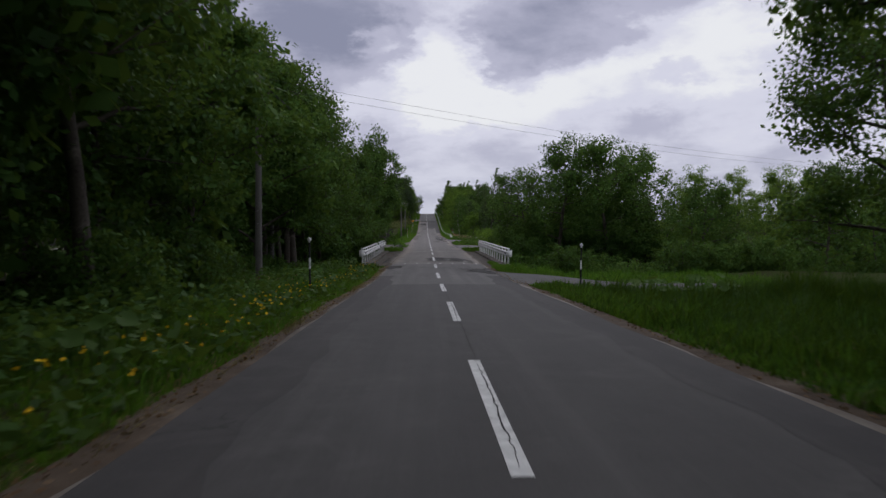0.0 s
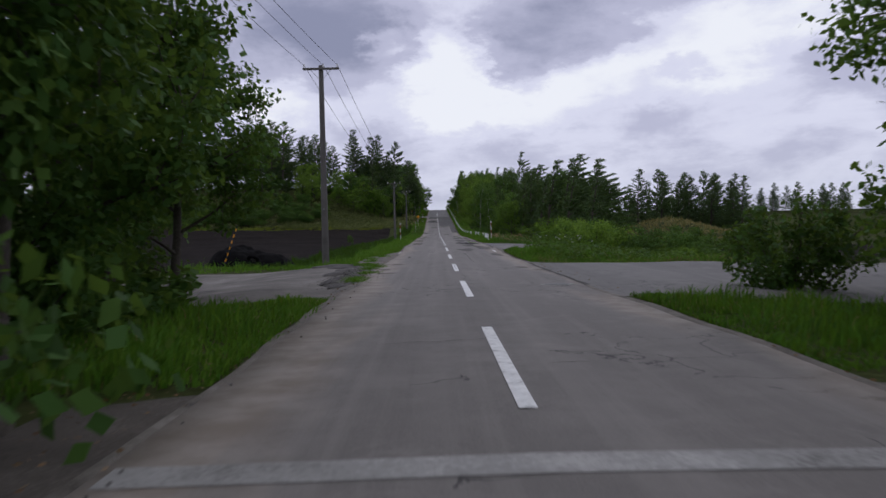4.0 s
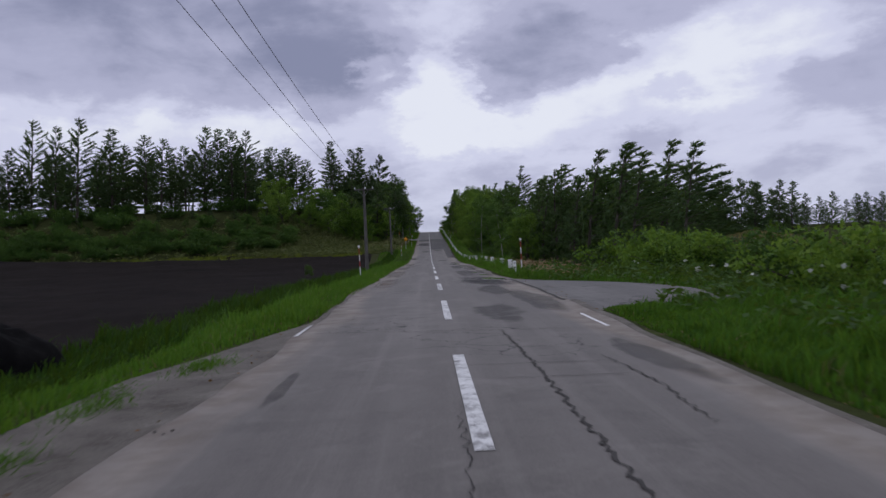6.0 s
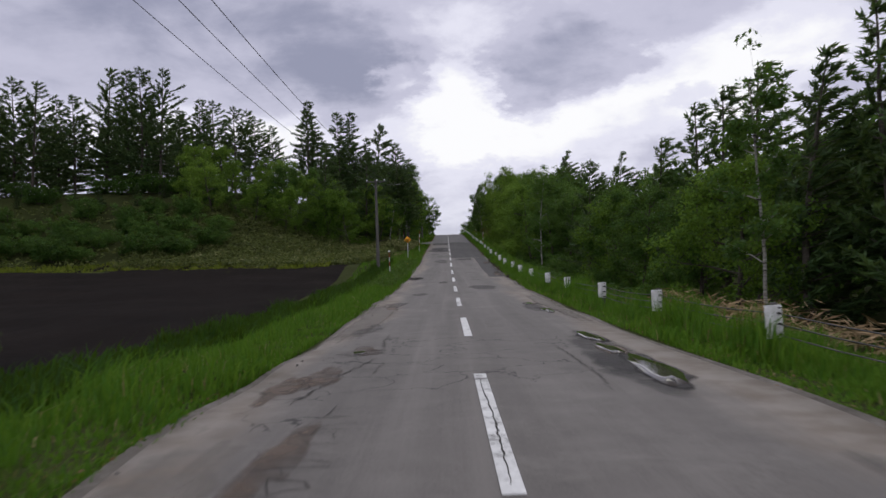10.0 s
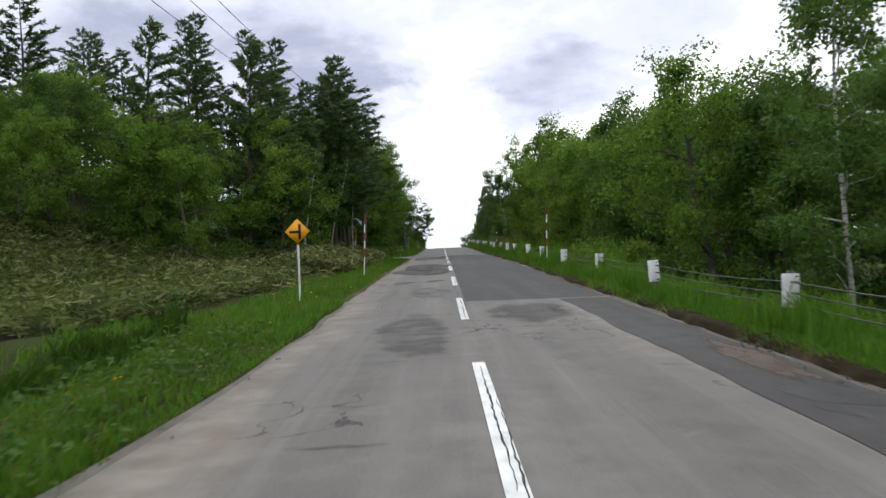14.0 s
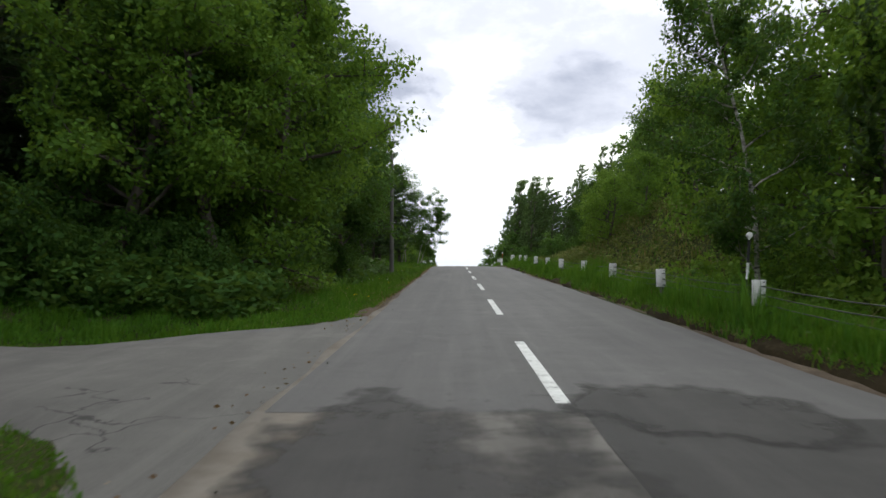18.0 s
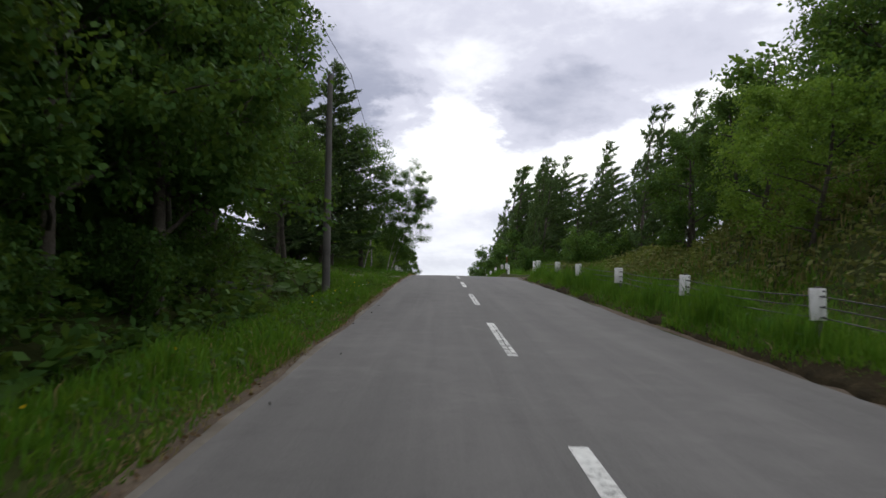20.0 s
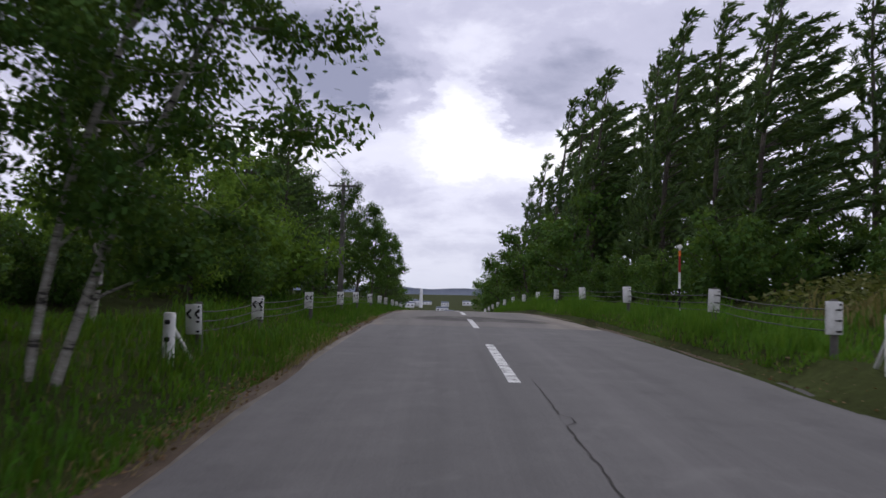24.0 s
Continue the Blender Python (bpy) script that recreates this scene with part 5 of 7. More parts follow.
C_HILL = [conifer(44, 15, 4.6, 0.24, M_NEEDLE, "broad dark pine with a bare lower stem and ragged crown", "pine", 0.25, 0.0, 0.02, 0.5, 0.5),
          conifer(45, 15, 4.0, 0.16, M_NEEDLE, "dark pine with layered uneven branches", "pine", 0.15, -0.08, 0.0, 0.35, 0.42)]
C_LARCH = [conifer(51, 14, 3.7, 0.10, M_LARCH, "larch with branches bent by the wind", "larch", 0.75, 0.25, 0.06, 0.6, 0.46),
           conifer(52, 12, 3.9, 0.03, M_LARCH, "wind-blown larch with branches streaming to one side", "larch", 0.95, 0.30, 0.10, 0.60, 0.46),
           conifer(53, 15, 3.2, 0.26, M_LARCH, "bare-stemmed larch with sparse top", "larch", 0.7, 0.1, 0.04, 0.9, 0.55)]
BUSHES = [bush(61, 2.2, 1.5, 0.13, 84, M_LEAF, "dense dark green bush at the edge of the wood"),
          bush(62, 1.6, 1.3, 0.12, 74, M_LEAF_YOUNG, "fresh green bush on the roadside")]
ALL_KINDS = [*B_DENSE, *C_HILL, *B_DARK, *B_TALL, *B_BACK, *B_LIGHT, *B_BIRCH, *C_DARK, *C_LARCH, *BUSHES]
USED = {}


def put(kind, x, y, s=1.0, turn=None, dz=0.0, sz=None, lean=0.0, wide=1.0):
    """Stands a copy of a plant on the ground."""
    m = Matrix.LocRotScale(at_ground(x, y, dz - 0.1), Euler((0, radians(lean), radians(turn if turn is not None else (x * 77.7 + y * 31.3) % 40 - 20))), (s * wide, s * wide, sz or s))
    if kind.name in USED:
        ob = copy_thing(kind, m)
    else:
        USED[kind.name] = True
        ob = kind
        ob.matrix_basis = m
        return ob
    ob.matrix_basis = m
    return ob


rng_p = random.Random(77)


def stand(kinds, x0, x1, y0, y1, n, h0, h1, wide=1.0):
    """n trees of the kinds in a stretch of wood, spread evenly with some jitter."""
    nx = max(1, round(math.sqrt(n * abs(x1 - x0) / (y1 - y0))))
    ny = max(1, round(n / nx))
    for i in range(nx):
        for j in range(ny):
            x = x0 + (x1 - x0) * (i + 0.5 + rng_p.uniform(-.42, .42)) / nx
            y = y0 + (y1 - y0) * (j + 0.5 + rng_p.uniform(-.42, .42)) / ny
            k = rng_p.choice(kinds)
            h = rng_p.uniform(h0, h1)
            put(k, x, y, h / SIZE[k.name], rng_p.uniform(0, 360) if k in B_DARK + B_BACK + B_LIGHT else rng_p.uniform(-25, 25), wide=wide)


SIZE = {o.name: h for o, h in zip(ALL_KINDS, (11, 15, 15, 11, 12, 10, 14, 11, 12, 8, 10, 10, 9, 13, 16, 14, 16, 14, 12, 15, 2.2, 1.6))}

# left: dark wood before the bridge and up to the farm track
stand(B_DARK, -11.8, -9.0, -14, 24, 8, 10, 12.5)
stand(B_DARK, -10.4, -7.9, 31, 44, 4, 10, 12.5)
stand(B_BACK + C_DARK, -26, -12, -14, 60, 22, 12, 16)
stand(B_BACK, -13.5, -10.5, -10, 46, 9, 14, 16.5)
put(B_TALL[0], -7.7, 12.0, 1.0, 60)
put(B_DARK[1], -10.4, 21.5, 1.05, 150)
put(B_TALL[0], -8.0, 40.0, 0.95, 40)
stand(B_DARK, -9.2, -6.6, 46, 82, 9, 9.5, 11.5)
stand(B_BACK, -24, -11, 60, 84, 8, 9, 12)
stand(B_BACK, -15, -10.5, 47, 68, 6, 11, 13.5)
put(B_DENSE[0], -11.0, 9.5, 1.1, 40)
put(B_DENSE[0], -12.0, 16.0, 1.15, 140)
put(B_DARK[2], -7.0, 82.6, 0.78, 100)
put(B_DARK[0], -5.8, 73.0, 0.95, 300, sz=1.18)
put(B_DARK[0], -7.0, 68.6, 0.95, 210, sz=1.15)
put(B_DARK[0], -7.2, 63.5, 1.0, 80, sz=1.2)
# trees out of view around the start, added to shade road and verges
stand(B_DARK + B_BACK, -13, -6.8, -48, -14, 12, 12, 15)
stand(B_DARK + B_BACK, 7.0, 13, -48, 5, 16, 11, 14)
# the first four are unseen too, added for more shade at the start
for x, y in ((6.9, -3), (7.0, -12), (-6.8, -4), (-6.7, -13), (9.2, 7.0), (-8.6, 4.5), (-9.3, 46.0), (-11.5, 41.0), (-9.6, 54.0), (-11.2, 324.5), (-10.4, 331.5), (-12.4, 328.0), (-11.8, 320.5)):
    put(B_TALL[0], x, y, 1.12, x * 60 + y * 20)
stand(BUSHES[:1], 7.2, 16, 46, 84, 18, 1.8, 3.4)
stand(BUSHES[:1], 18, 60, 50, 62, 20, 2.0, 3.4)
stand(BUSHES[:1], -16, -7, 46, 84, 16, 1.8, 3.2)
# right: wood behind the meadow, and beyond the bridge
for x, y, h in ((12.4, 72.5, 12.2), (10.0, 76, 9.2), (16.8, 71, 12), (20.5, 74, 11.4)):
    put(B_DENSE[0], x, y, h / 11, x * 60, wide=1.05)
stand(B_BACK, 11, 22, 74, 82, 4, 8, 9.5)
stand(B_DENSE + B_LIGHT[1:], 20, 60, 58, 80, 18, 9, 11.5)
stand(B_BACK, 24, 60, 45, 58, 10, 8.5, 10.5)
stand(B_BACK, 26, 60, 8, 26, 10, 8.5, 10.5)
stand(BUSHES[:1], 17, 26, 14, 25, 8, 2.0, 3.6)
stand(BUSHES[:1], 14, 24, 44, 50, 8, 2.0, 3.2)
stand(BUSHES[:1], 14, 30, 66, 74, 14, 2.2, 3.6)
put(B_DARK[1], 12.2, 16, 0.82, 30)
put(B_LIGHT[0], 12.5, 80.0, 0.85, 50)
# left hill: row of conifers on the bank above the field
for x, y, top in ((-90, 276, 38), (-80, 266, 35), (-71, 256, 34), (-66, 262, 33), (-60, 265, 32), (-56, 262, 30), (-52, 266, 29), (-49, 269, 33.5), (-45, 268, 32.5), (-41, 262, 31.5), (-38, 260, 30.5), (-34, 266, 28), (-29, 288, 28)):
    k = rng_p.choice(C_HILL + C_DARK[:1])
    put(k, x, y, (top - float(land(x, y))) / SIZE[k.name] * rng_p.uniform(1.0, 1.08), wide=rng_p.uniform(1.0, 1.3))
for x, y, top in ((-24, 295, 34), (-23, 288, 31), (-18.5, 293, 31.5), (-17.5, 301, 33), (-13, 306, 31.5), (-14.5, 300, 28)):
    k = rng_p.choice(C_DARK)
    put(k, x, y, (top - float(land(x, y))) / SIZE[k.name])
stand(C_HILL + C_DARK[:2], -110, -30, 266, 300, 40, 13, 17, 1.25)
stand(C_DARK[:1] + BUSHES[:1], -95, -22, 254, 263, 44, 2.0, 3.0, 1.4)
stand(BUSHES[:1], -92, -26, 238.5, 249, 56, 1.6, 3.0, 1.3)
stand(B_BACK + BUSHES[:1], -90, -24, 246, 254, 26, 1.8, 3.2)
stand(B_LIGHT, -34, -12, 252, 266, 13, 5.0, 8.0)
stand(B_LIGHT + B_DARK, -22, -9, 258, 274, 8, 7.0, 10.0)
for x, y, h in ((-8.6, 268, 10.5), (-10.5, 271, 11)):
    put(B_DARK[0], x, y, h / 11, x * 50)
for x, y, h in ((-7.9, 264.3, 15), (-6.8, 264.2, 16), (-6.1, 264.8, 15), (-8.4, 273, 14), (-9.6, 262, 15), (-7.4, 271, 15)):
    put(C_DARK[2], x, y, h / 16 * 0.72, wide=1.25)
# left: wood between the side road and the driveway
stand(B_LIGHT[1:] + B_DARK[:1], -10.5, -7, 293, 307, 5, 11, 13.5)
stand(B_DARK, -10.5, -7, 307, 329, 6, 10, 12.5)
stand(C_DARK + B_BACK, -24, -11, 291, 328, 16, 12, 16)
stand(BUSHES[:1], -15, -10, 293, 328, 12, 2.4, 3.6)
put(B_TALL[0], -10.4, 327.5, 0.95, 20, sz=0.78)
stand(B_BACK, -14, -11, 314, 330, 3, 10, 12)
put(B_DARK[0], -9.8, 326.5, 1.0, 120)
put(B_DARK[0], -8.6, 321.5, 1.0, 200)
put(B_DARK[1], -9.8, 317.0, 0.95, 260)
put(B_DARK[2], -11.8, 331.0, 1.0, 220)
stand(B_BACK, -19, -12.5, 322, 338, 5, 11, 13)
# left: group on the hilltop
for x, y, top in ((-9.6, 356.8, 28), (-11.6, 358.6, 27), (-12.4, 355, 27), (-13.8, 360, 28)):
    put(C_DARK[1], x, y, (top - float(land(x, y))) / 14, wide=1.05)
stand(B_LIGHT[:1], -10, -7.5, 368, 379, 3, 4.5, 6)
stand(BUSHES[:1], -17, -8.6, 361, 367, 9, 1.5, 2.3)
put(C_DARK[1], -12.2, 358.5, 0.85)
for k, x, y, top in ((C_DARK[1], -7.0, 381, 21.2), (B_DARK[0], -7.4, 385, 19.2), (B_BIRCH[0], -6.6, 396, 21.0), (B_DARK[2], -6.5, 402, 19.6), (B_DARK[0], -6.2, 411, 19.5), (B_DARK[2], -6.0, 421, 18.4)):
    put(k, x, y, (top - float(land(x, y))) / SIZE[k.name], wide=0.8)
stand(B_BACK + C_DARK, -15, -9, 384, 440, 12, 7, 9.5)
put(B_BIRCH[0], -4.72, 358.45, 0.80, 8, lean=16)
put(B_BIRCH[2], -4.95, 358.35, 0.72, -6, lean=4)
put(C_DARK[1], -13.0, 359.5, 0.92)
put(C_DARK[0], -13.9, 358.2, 0.74)
put(B_BIRCH[1], -6.6, 363.5, 1.0, 15, lean=3)
put(B_BIRCH[2], -6.6, 357.6, 0.68, 20, lean=5)
put(C_DARK[0], -8.9, 357.2, 0.86)
put(B_TALL[0], -6.9, 359.0, 0.86, 50)
put(B_TALL[0], -8.35, 337.0, 0.56, 130, wide=1.15)
stand(BUSHES, -12, -6.6, 366, 382, 9, 1.8, 3.0)
# right: long wood along the cable fence
for x, y, top in ((14, 138.6, 8.3), (13, 146, 8.8), (14, 155, 10.6), (13, 160, 10.9), (13, 167, 10.2), (14, 174, 10.8), (15, 180, 11.8), (14, 187, 11.5), (13, 177, 12.3), (14.5, 182, 13.4), (12.6, 184, 11.8), (13.5, 190.5, 12.2), (14, 196, 12.4), (15, 203, 13.0), (14.5, 210, 12.0), (16, 150, 10), (17, 163, 12), (17, 171, 12), (18, 184, 13)):
    top -= 0.9 if 165 < y < 188 else 0.0
    k = C_LARCH[1] if top < 11.4 else C_LARCH[0]
    put(k, x, y, (top - float(land(x, y))) / SIZE[k.name], wide=1.4)
stand(B_BACK + C_LARCH[:1], 16.5, 22, 164, 196, 10, 8.5, 11)
stand(B_BACK, 15, 30, 198, 232, 12, 8, 10)
stand(B_DARK + B_LIGHT[:1], 10, 13, 186, 218, 6, 6.5, 8.0)
stand(B_DARK + B_LIGHT, 8.5, 13, 236, 262, 6, 8, 10.5)
for x, y, h in ((12.4, 238, 8.8), (11.6, 246, 10.2), (12.8, 229, 6.6), (13.4, 254, 11)):
    put(B_DARK[1], x, y, h / 12, x * 60 + y)
stand(B_LIGHT, 9, 13, 264, 292, 7, 9, 11.5)
for x, y, k in ((-7.4, 294.6, 1.15), (-10.2, 293.6, 1.3), (-8.8, 298.0, 1.25)):
    put(B_LIGHT[1], x, y, k, x * 50)
put(C_DARK[2], -7.6, 274.4, 0.95, wide=1.25)
for x, y, h in ((-10.8, 259, 12.5), (-16, 258, 12)):
    put(C_DARK[1], x, y, h / 14, wide=1.1)
for x, y, k in ((-12.4, 254.5, 0.85), (-15.6, 256.0, 0.95), (-9.2, 258.4, 0.84), (-18.8, 253.5, 0.85)):
    put(B_LIGHT[0], x, y, k, x * 55)
for x, y, k in ((-6.7, 260.4, 0.8), (-5.8, 263.0, 0.72), (-7.6, 258.0, 0.85)):
    put(B_BIRCH[1], x, y, k, x * 70)
put(B_TALL[0], -12.6, 176.0, 0.13, 30)
put(B_LIGHT[1], 9.8, 286.5, 1.4, 75, wide=0.9)
put(B_LIGHT[1], 10.2, 279.5, 1.25, 160, wide=0.9)
put(B_LIGHT[1], 10.6, 294.5, 1.45, 240, wide=0.9)
stand(B_BACK, 14, 30, 226, 262, 12, 8, 10)
stand(B_BACK + C_LARCH, 14, 30, 264, 306, 14, 11.5, 15)
for x, y, h in ((11.5, 292, 13), (13.5, 284, 13.5), (12, 300, 12)):
    put(B_LIGHT[1], x, y, h / 10, x * 40)
put(B_DARK[0], 11.5, 264, 1.1, 70)
put(B_BIRCH[1], 7.3, 174.0, 0.9, 110)
put(B_BIRCH[0], 9.0, 234, 1.0, 100, sz=1.18)
put(C_DARK[1], 11.6, 222.5, 0.72, wide=1.2)
put(C_LARCH[2], 9.0, 291, 0.92)
put(B_LIGHT[1], 8.9, 299.5, 1.35, 33, wide=0.8)
put(B_BIRCH[0], 5.9, 290.6, 0.92, 200, sz=0.98)
put(B_LIGHT[1], 12.6, 277, 1.1, 290)
put(B_LIGHT[0], 9.4, 271, 0.8, 20)
stand(BUSHES[:1], -14, -8.5, 268, 276, 6, 1.8, 2.8)
stand(BUSHES[:1], -20, -9, 291, 297, 8, 2.0, 3.2)
stand(BUSHES[:1], -10.5, -7.4, 293.5, 299, 5, 2.0, 3.0)
# right: trees on the cut bank and the windbreak beyond
for x, y, top in ((14.5, 359.8, 26.0), (18, 360.8, 27.5), (22, 361.5, 28), (31, 366, 34), (16.3, 363, 27)):
    put(C_LARCH[1], x, y, (top - float(land(x, y))) / 12)
stand(B_DARK[:1] + B_BACK, 13, 24, 318, 344, 8, 8.5, 11)
put(B_DARK[1], 13.5, 320, 0.85, 10)
put(B_DENSE[0], 12.4, 323, 0.8, 70)
for x, y, h in ((7.8, 318, 4.8), (8.3, 322.5, 5.2), (8.9, 314.5, 4.4)):
    put(B_LIGHT[0], x, y, h / 8, x * 70)
put(B_DARK[1], 15.5, 328, 0.9, 80)
for x, y, h in ((8.9, 331, 6.0), (10.9, 336, 6.0), (9.4, 326.5, 5.4)):
    put(B_DARK[2], x, y, h / 10, x * 90)
for x, y, top in ((12.2, 369, 22.8), (9, 375.4, 24.1), (10.5, 366, 21.6), (13.5, 373, 24.4), (11, 381, 25.9), (9.5, 388, 27), (10.8, 395, 28), (8.8, 403, 28.5), (9.6, 411, 30), (10.3, 420, 31.5), (10.0, 428, 32.4), (9.6, 440, 29), (9.5, 455, 27.5)):
    k = C_LARCH[1]
    put(k, x, y, (top - float(land(x, y))) / 12)
stand(C_LARCH, 14, 24, 368, 440, 17, 11, 14.5)
stand(C_LARCH[:2], 8.6, 11, 378, 416, 5, 10, 14)
stand(BUSHES[:1], 7.4, 9.5, 372, 420, 10, 1.8, 3.0)
stand(BUSHES[:1], 10, 17, 363, 378, 9, 2.6, 3.8)
stand(B_BACK, 7.2, 9.0, 400, 500, 16, 6.5, 9.5)
stand(B_BACK + C_DARK, -11, -7, 440, 510, 9, 7, 10)
# far clumps on the right, and beyond the crest
stand(C_DARK[:2], 48, 76, 246, 276, 20, 14, 18.5, 1.1)
stand(B_BACK, 44, 74, 250, 270, 8, 5, 7)
stand(C_DARK[:2], 108, 156, 325, 365, 22, 7.5, 11.0, 1.3)
stand(B_BACK + C_LARCH, 40, 120, 380, 450, 22, 9, 12)
# bushes
stand(BUSHES, 10, 15, 101, 110, 3, 0.8, 1.3)
stand(BUSHES, 9, 14, 127, 137, 6, 1.6, 2.8)
stand(BUSHES[:1], 10.5, 20, 112, 124, 12, 1.8, 3.0)
for k, x, y, s in ((BUSHES[1], 9.2, 113, 1.3), (BUSHES[1], 10.5, 128, 1.5), (BUSHES[0], 8.2, 44, 1.0), (BUSHES[1], 7.5, 48, 1.0), (BUSHES[1], -7.2, 66, 1.1), (BUSHES[0], -8.4, 20, 1.2), (BUSHES[1], 6.2, 72, 0.7)):
    put(k, x, y, s)
stand(BUSHES[:1], -11, -7.5, -12, 44, 12, 1.6, 2.6)
stand(BUSHES[:1], -10, -7, 293, 322, 7, 1.6, 2.6)
stand(BUSHES[:1], 8.5, 12, 190, 248, 10, 1.6, 2.8)
stand(BUSHES[1:], 7.8, 10.5, 250, 302, 16, 1.8, 3.0)

# ---------------- built things along the road ----------------
def on_road(x, y, dz=0.0):
    return (x, y, float(road_z(y)) + dz)


M_BRIDGE_GRIT = mottled("dirty_asphalt_margin", (0.030, 0.025, 0.020), (0.062, 0.053, 0.043), (0.115, 0.102, 0.086), 0.8, 24.0, 0.95, 0.6, 0.02)


# bridge: kerbs, posts, beam and top rail on both sides
def bridge_rail(side, y0, y1):
    x = side * 4.5
    z0 = float(road_z((y0 + y1) / 2))
    ob = thing("bridge_railing", (x, y0, z0), "white-painted steel bridge railing with corrugated beam and top rail", "railing", "railings of the bridge")
    n = 14
    ys = np.linspace(0.35, y1 - y0 - 0.35, n)
    lift = [float(road_z(y0 + v)) - z0 for v in ys]
    for v, dz in zip(ys, lift):
        part("post", Geo().tube([(0, v, -0.02 + dz), (0, v, 0.98 + dz)], 0.052, 10).box((0, v, 0.026 + dz), (0.15, 0.15, 0.02)), M_WHITE, ob)
        part("bracket", Geo().box((-side * 0.075, v, 0.70 + dz), (0.06, 0.10, 0.16), 0.012), M_STEEL, ob)
    prof = [(0.10, 0.54), (0.17, 0.575), (0.17, 0.63), (0.115, 0.665), (0.115, 0.735), (0.17, 0.77), (0.17, 0.825), (0.10, 0.86)]
    yy = np.linspace(-0.1, y1 - y0 + 0.1, 20)
    zz = np.array([float(road_z(y0 + v)) - z0 for v in yy])
    pts = np.array([[(-side * a, v, h + dz) for v, dz in zip(yy, zz)] for a, h in prof] + [[(-side * (a - 0.012), v, h + dz) for v, dz in zip(yy, zz)] for a, h in prof[::-1]])
    m, k = pts.shape[:2]
    f = [(i * k + j, ((i + 1) % m) * k + j, ((i + 1) % m) * k + j + 1, i * k + j + 1) for i in range(m) for j in range(k - 1)]
    part("beam", Geo().add(pts.reshape(-1, 3), f), M_WHITE, ob)
    for v in np.arange(1.8, y1 - y0, 4.0):  # bolted joints of the beam
        dz = float(road_z(y0 + v)) - z0
        for dv in (-0.09, 0.09):
            for h in (0.60, 0.70, 0.80):
                part("bolt", Geo().disc((-side * (0.118 if h == 0.70 else 0.174), v + dv, h + dz), (1, 0, 0), 0.016, 0.014, 6), M_RUBBER, ob)
    lid = [(hx, v, 0.985 + dz + hz) for v, dz in zip(yy, zz) for hx, hz in ((-0.07, -0.02), (-0.07, 0.016), (0.07, 0.022), (0.07, -0.02))]
    part("top_rail", Geo().add(lid, [(4 * q + c, 4 * q + (c + 1) % 4, 4 * q + 4 + (c + 1) % 4, 4 * q + 4 + c) for q in range(19) for c in range(4)] + [(0, 1, 2, 3), (79, 78, 77, 76)]), M_WHITE, ob, "flat white top rail")
    part("dark_plate", Geo().box((-side * 0.122, 1.0, 0.70 + float(road_z(y0 + 1.0)) - z0), (0.03, 0.46, 0.12), 0.004), M_BLACK, ob, "flat black piece near the beam's end")
    for e, v in ((-1, -0.1), (1, y1 - y0 + 0.1)):
        dz = float(road_z(y0 + v)) - z0
        a = np.linspace(0, math.pi, 9)
        rim = [(-side * (0.13 - 0.19 * (1 - math.cos(t)) / 2 * 1.6), v + e * (0.05 + 0.20 * math.sin(t))) for t in a]
        P3 = [(x2, y2, z2 + dz) for z2 in (0.50, 0.90) for x2, y2 in rim] + [(x2 * 0.9, y2 - e * 0.02, z2 + dz) for z2 in (0.50, 0.90) for x2, y2 in rim]
        q = len(rim)
        ff = []
        for i in range(q - 1):
            ff += [(i, i + 1, q + i + 1, q + i), (2 * q + i, 3 * q + i, 3 * q + i + 1, 2 * q + i + 1), (q + i, q + i + 1, 3 * q + i + 1, 3 * q + i), (i, 2 * q + i, 2 * q + i + 1, i + 1)]
        part("end_cap", Geo().add(P3, ff), M_WHITE, ob, "rounded white end cap")
    k_ob = tagged(thing("bridge_kerb", (0, 0, 0), "stained concrete kerb along the edge of the bridge", "kerb"), kind="structure")
    for i in range(7):
        a0, a1 = y0 - 0.2 + (y1 - y0 + 0.4) * i / 7 + 0.006, y0 - 0.2 + (y1 - y0 + 0.4) * (i + 1) / 7 - 0.006
        cut = ((4.05, -0.55), (4.03, -0.012), (4.055, 0.018), (4.66, 0.026), (4.69, 0.0), (4.69, -0.55))
        row = [(side * cx, yy, float(road_z(yy)) + cz) for yy in np.linspace(a0, a1, 5) for cx, cz in cut]
        quads = [(6 * k + c, 6 * k + (c + 1) % 6, 6 * k + 6 + (c + 1) % 6, 6 * k + 6 + c) for k in range(4) for c in range(6)]
        part("kerb_block", Geo().add(row, quads + [(0, 1, 4, 5), (1, 2, 3, 4), (29, 28, 25, 24), (28, 27, 26, 25)]), M_KERB, k_ob)
    return ob


bridge_rail(-1, 44.3, 70.0)
bridge_rail(1, 43.6, 69.6)
for sgn in (-1, 1):  # grit that has gathered between asphalt and kerb
    sheet("bridge_edge", np.linspace(sgn * 2.5, sgn * 4.08, 9)[::sgn], np.linspace(42.5, 71, 40), 0.0, M_BRIDGE_GRIT, "grit and dead leaves gathered along the kerb", "grit", height=lambda X, Y: deck_z(X, Y) - 0.006 + 0.012 * S(np.abs(X), 3.2, 4.0) * ripple(X * 3, Y, 0.9))


# white guard posts with cables
GUARD_TOP = 0.74


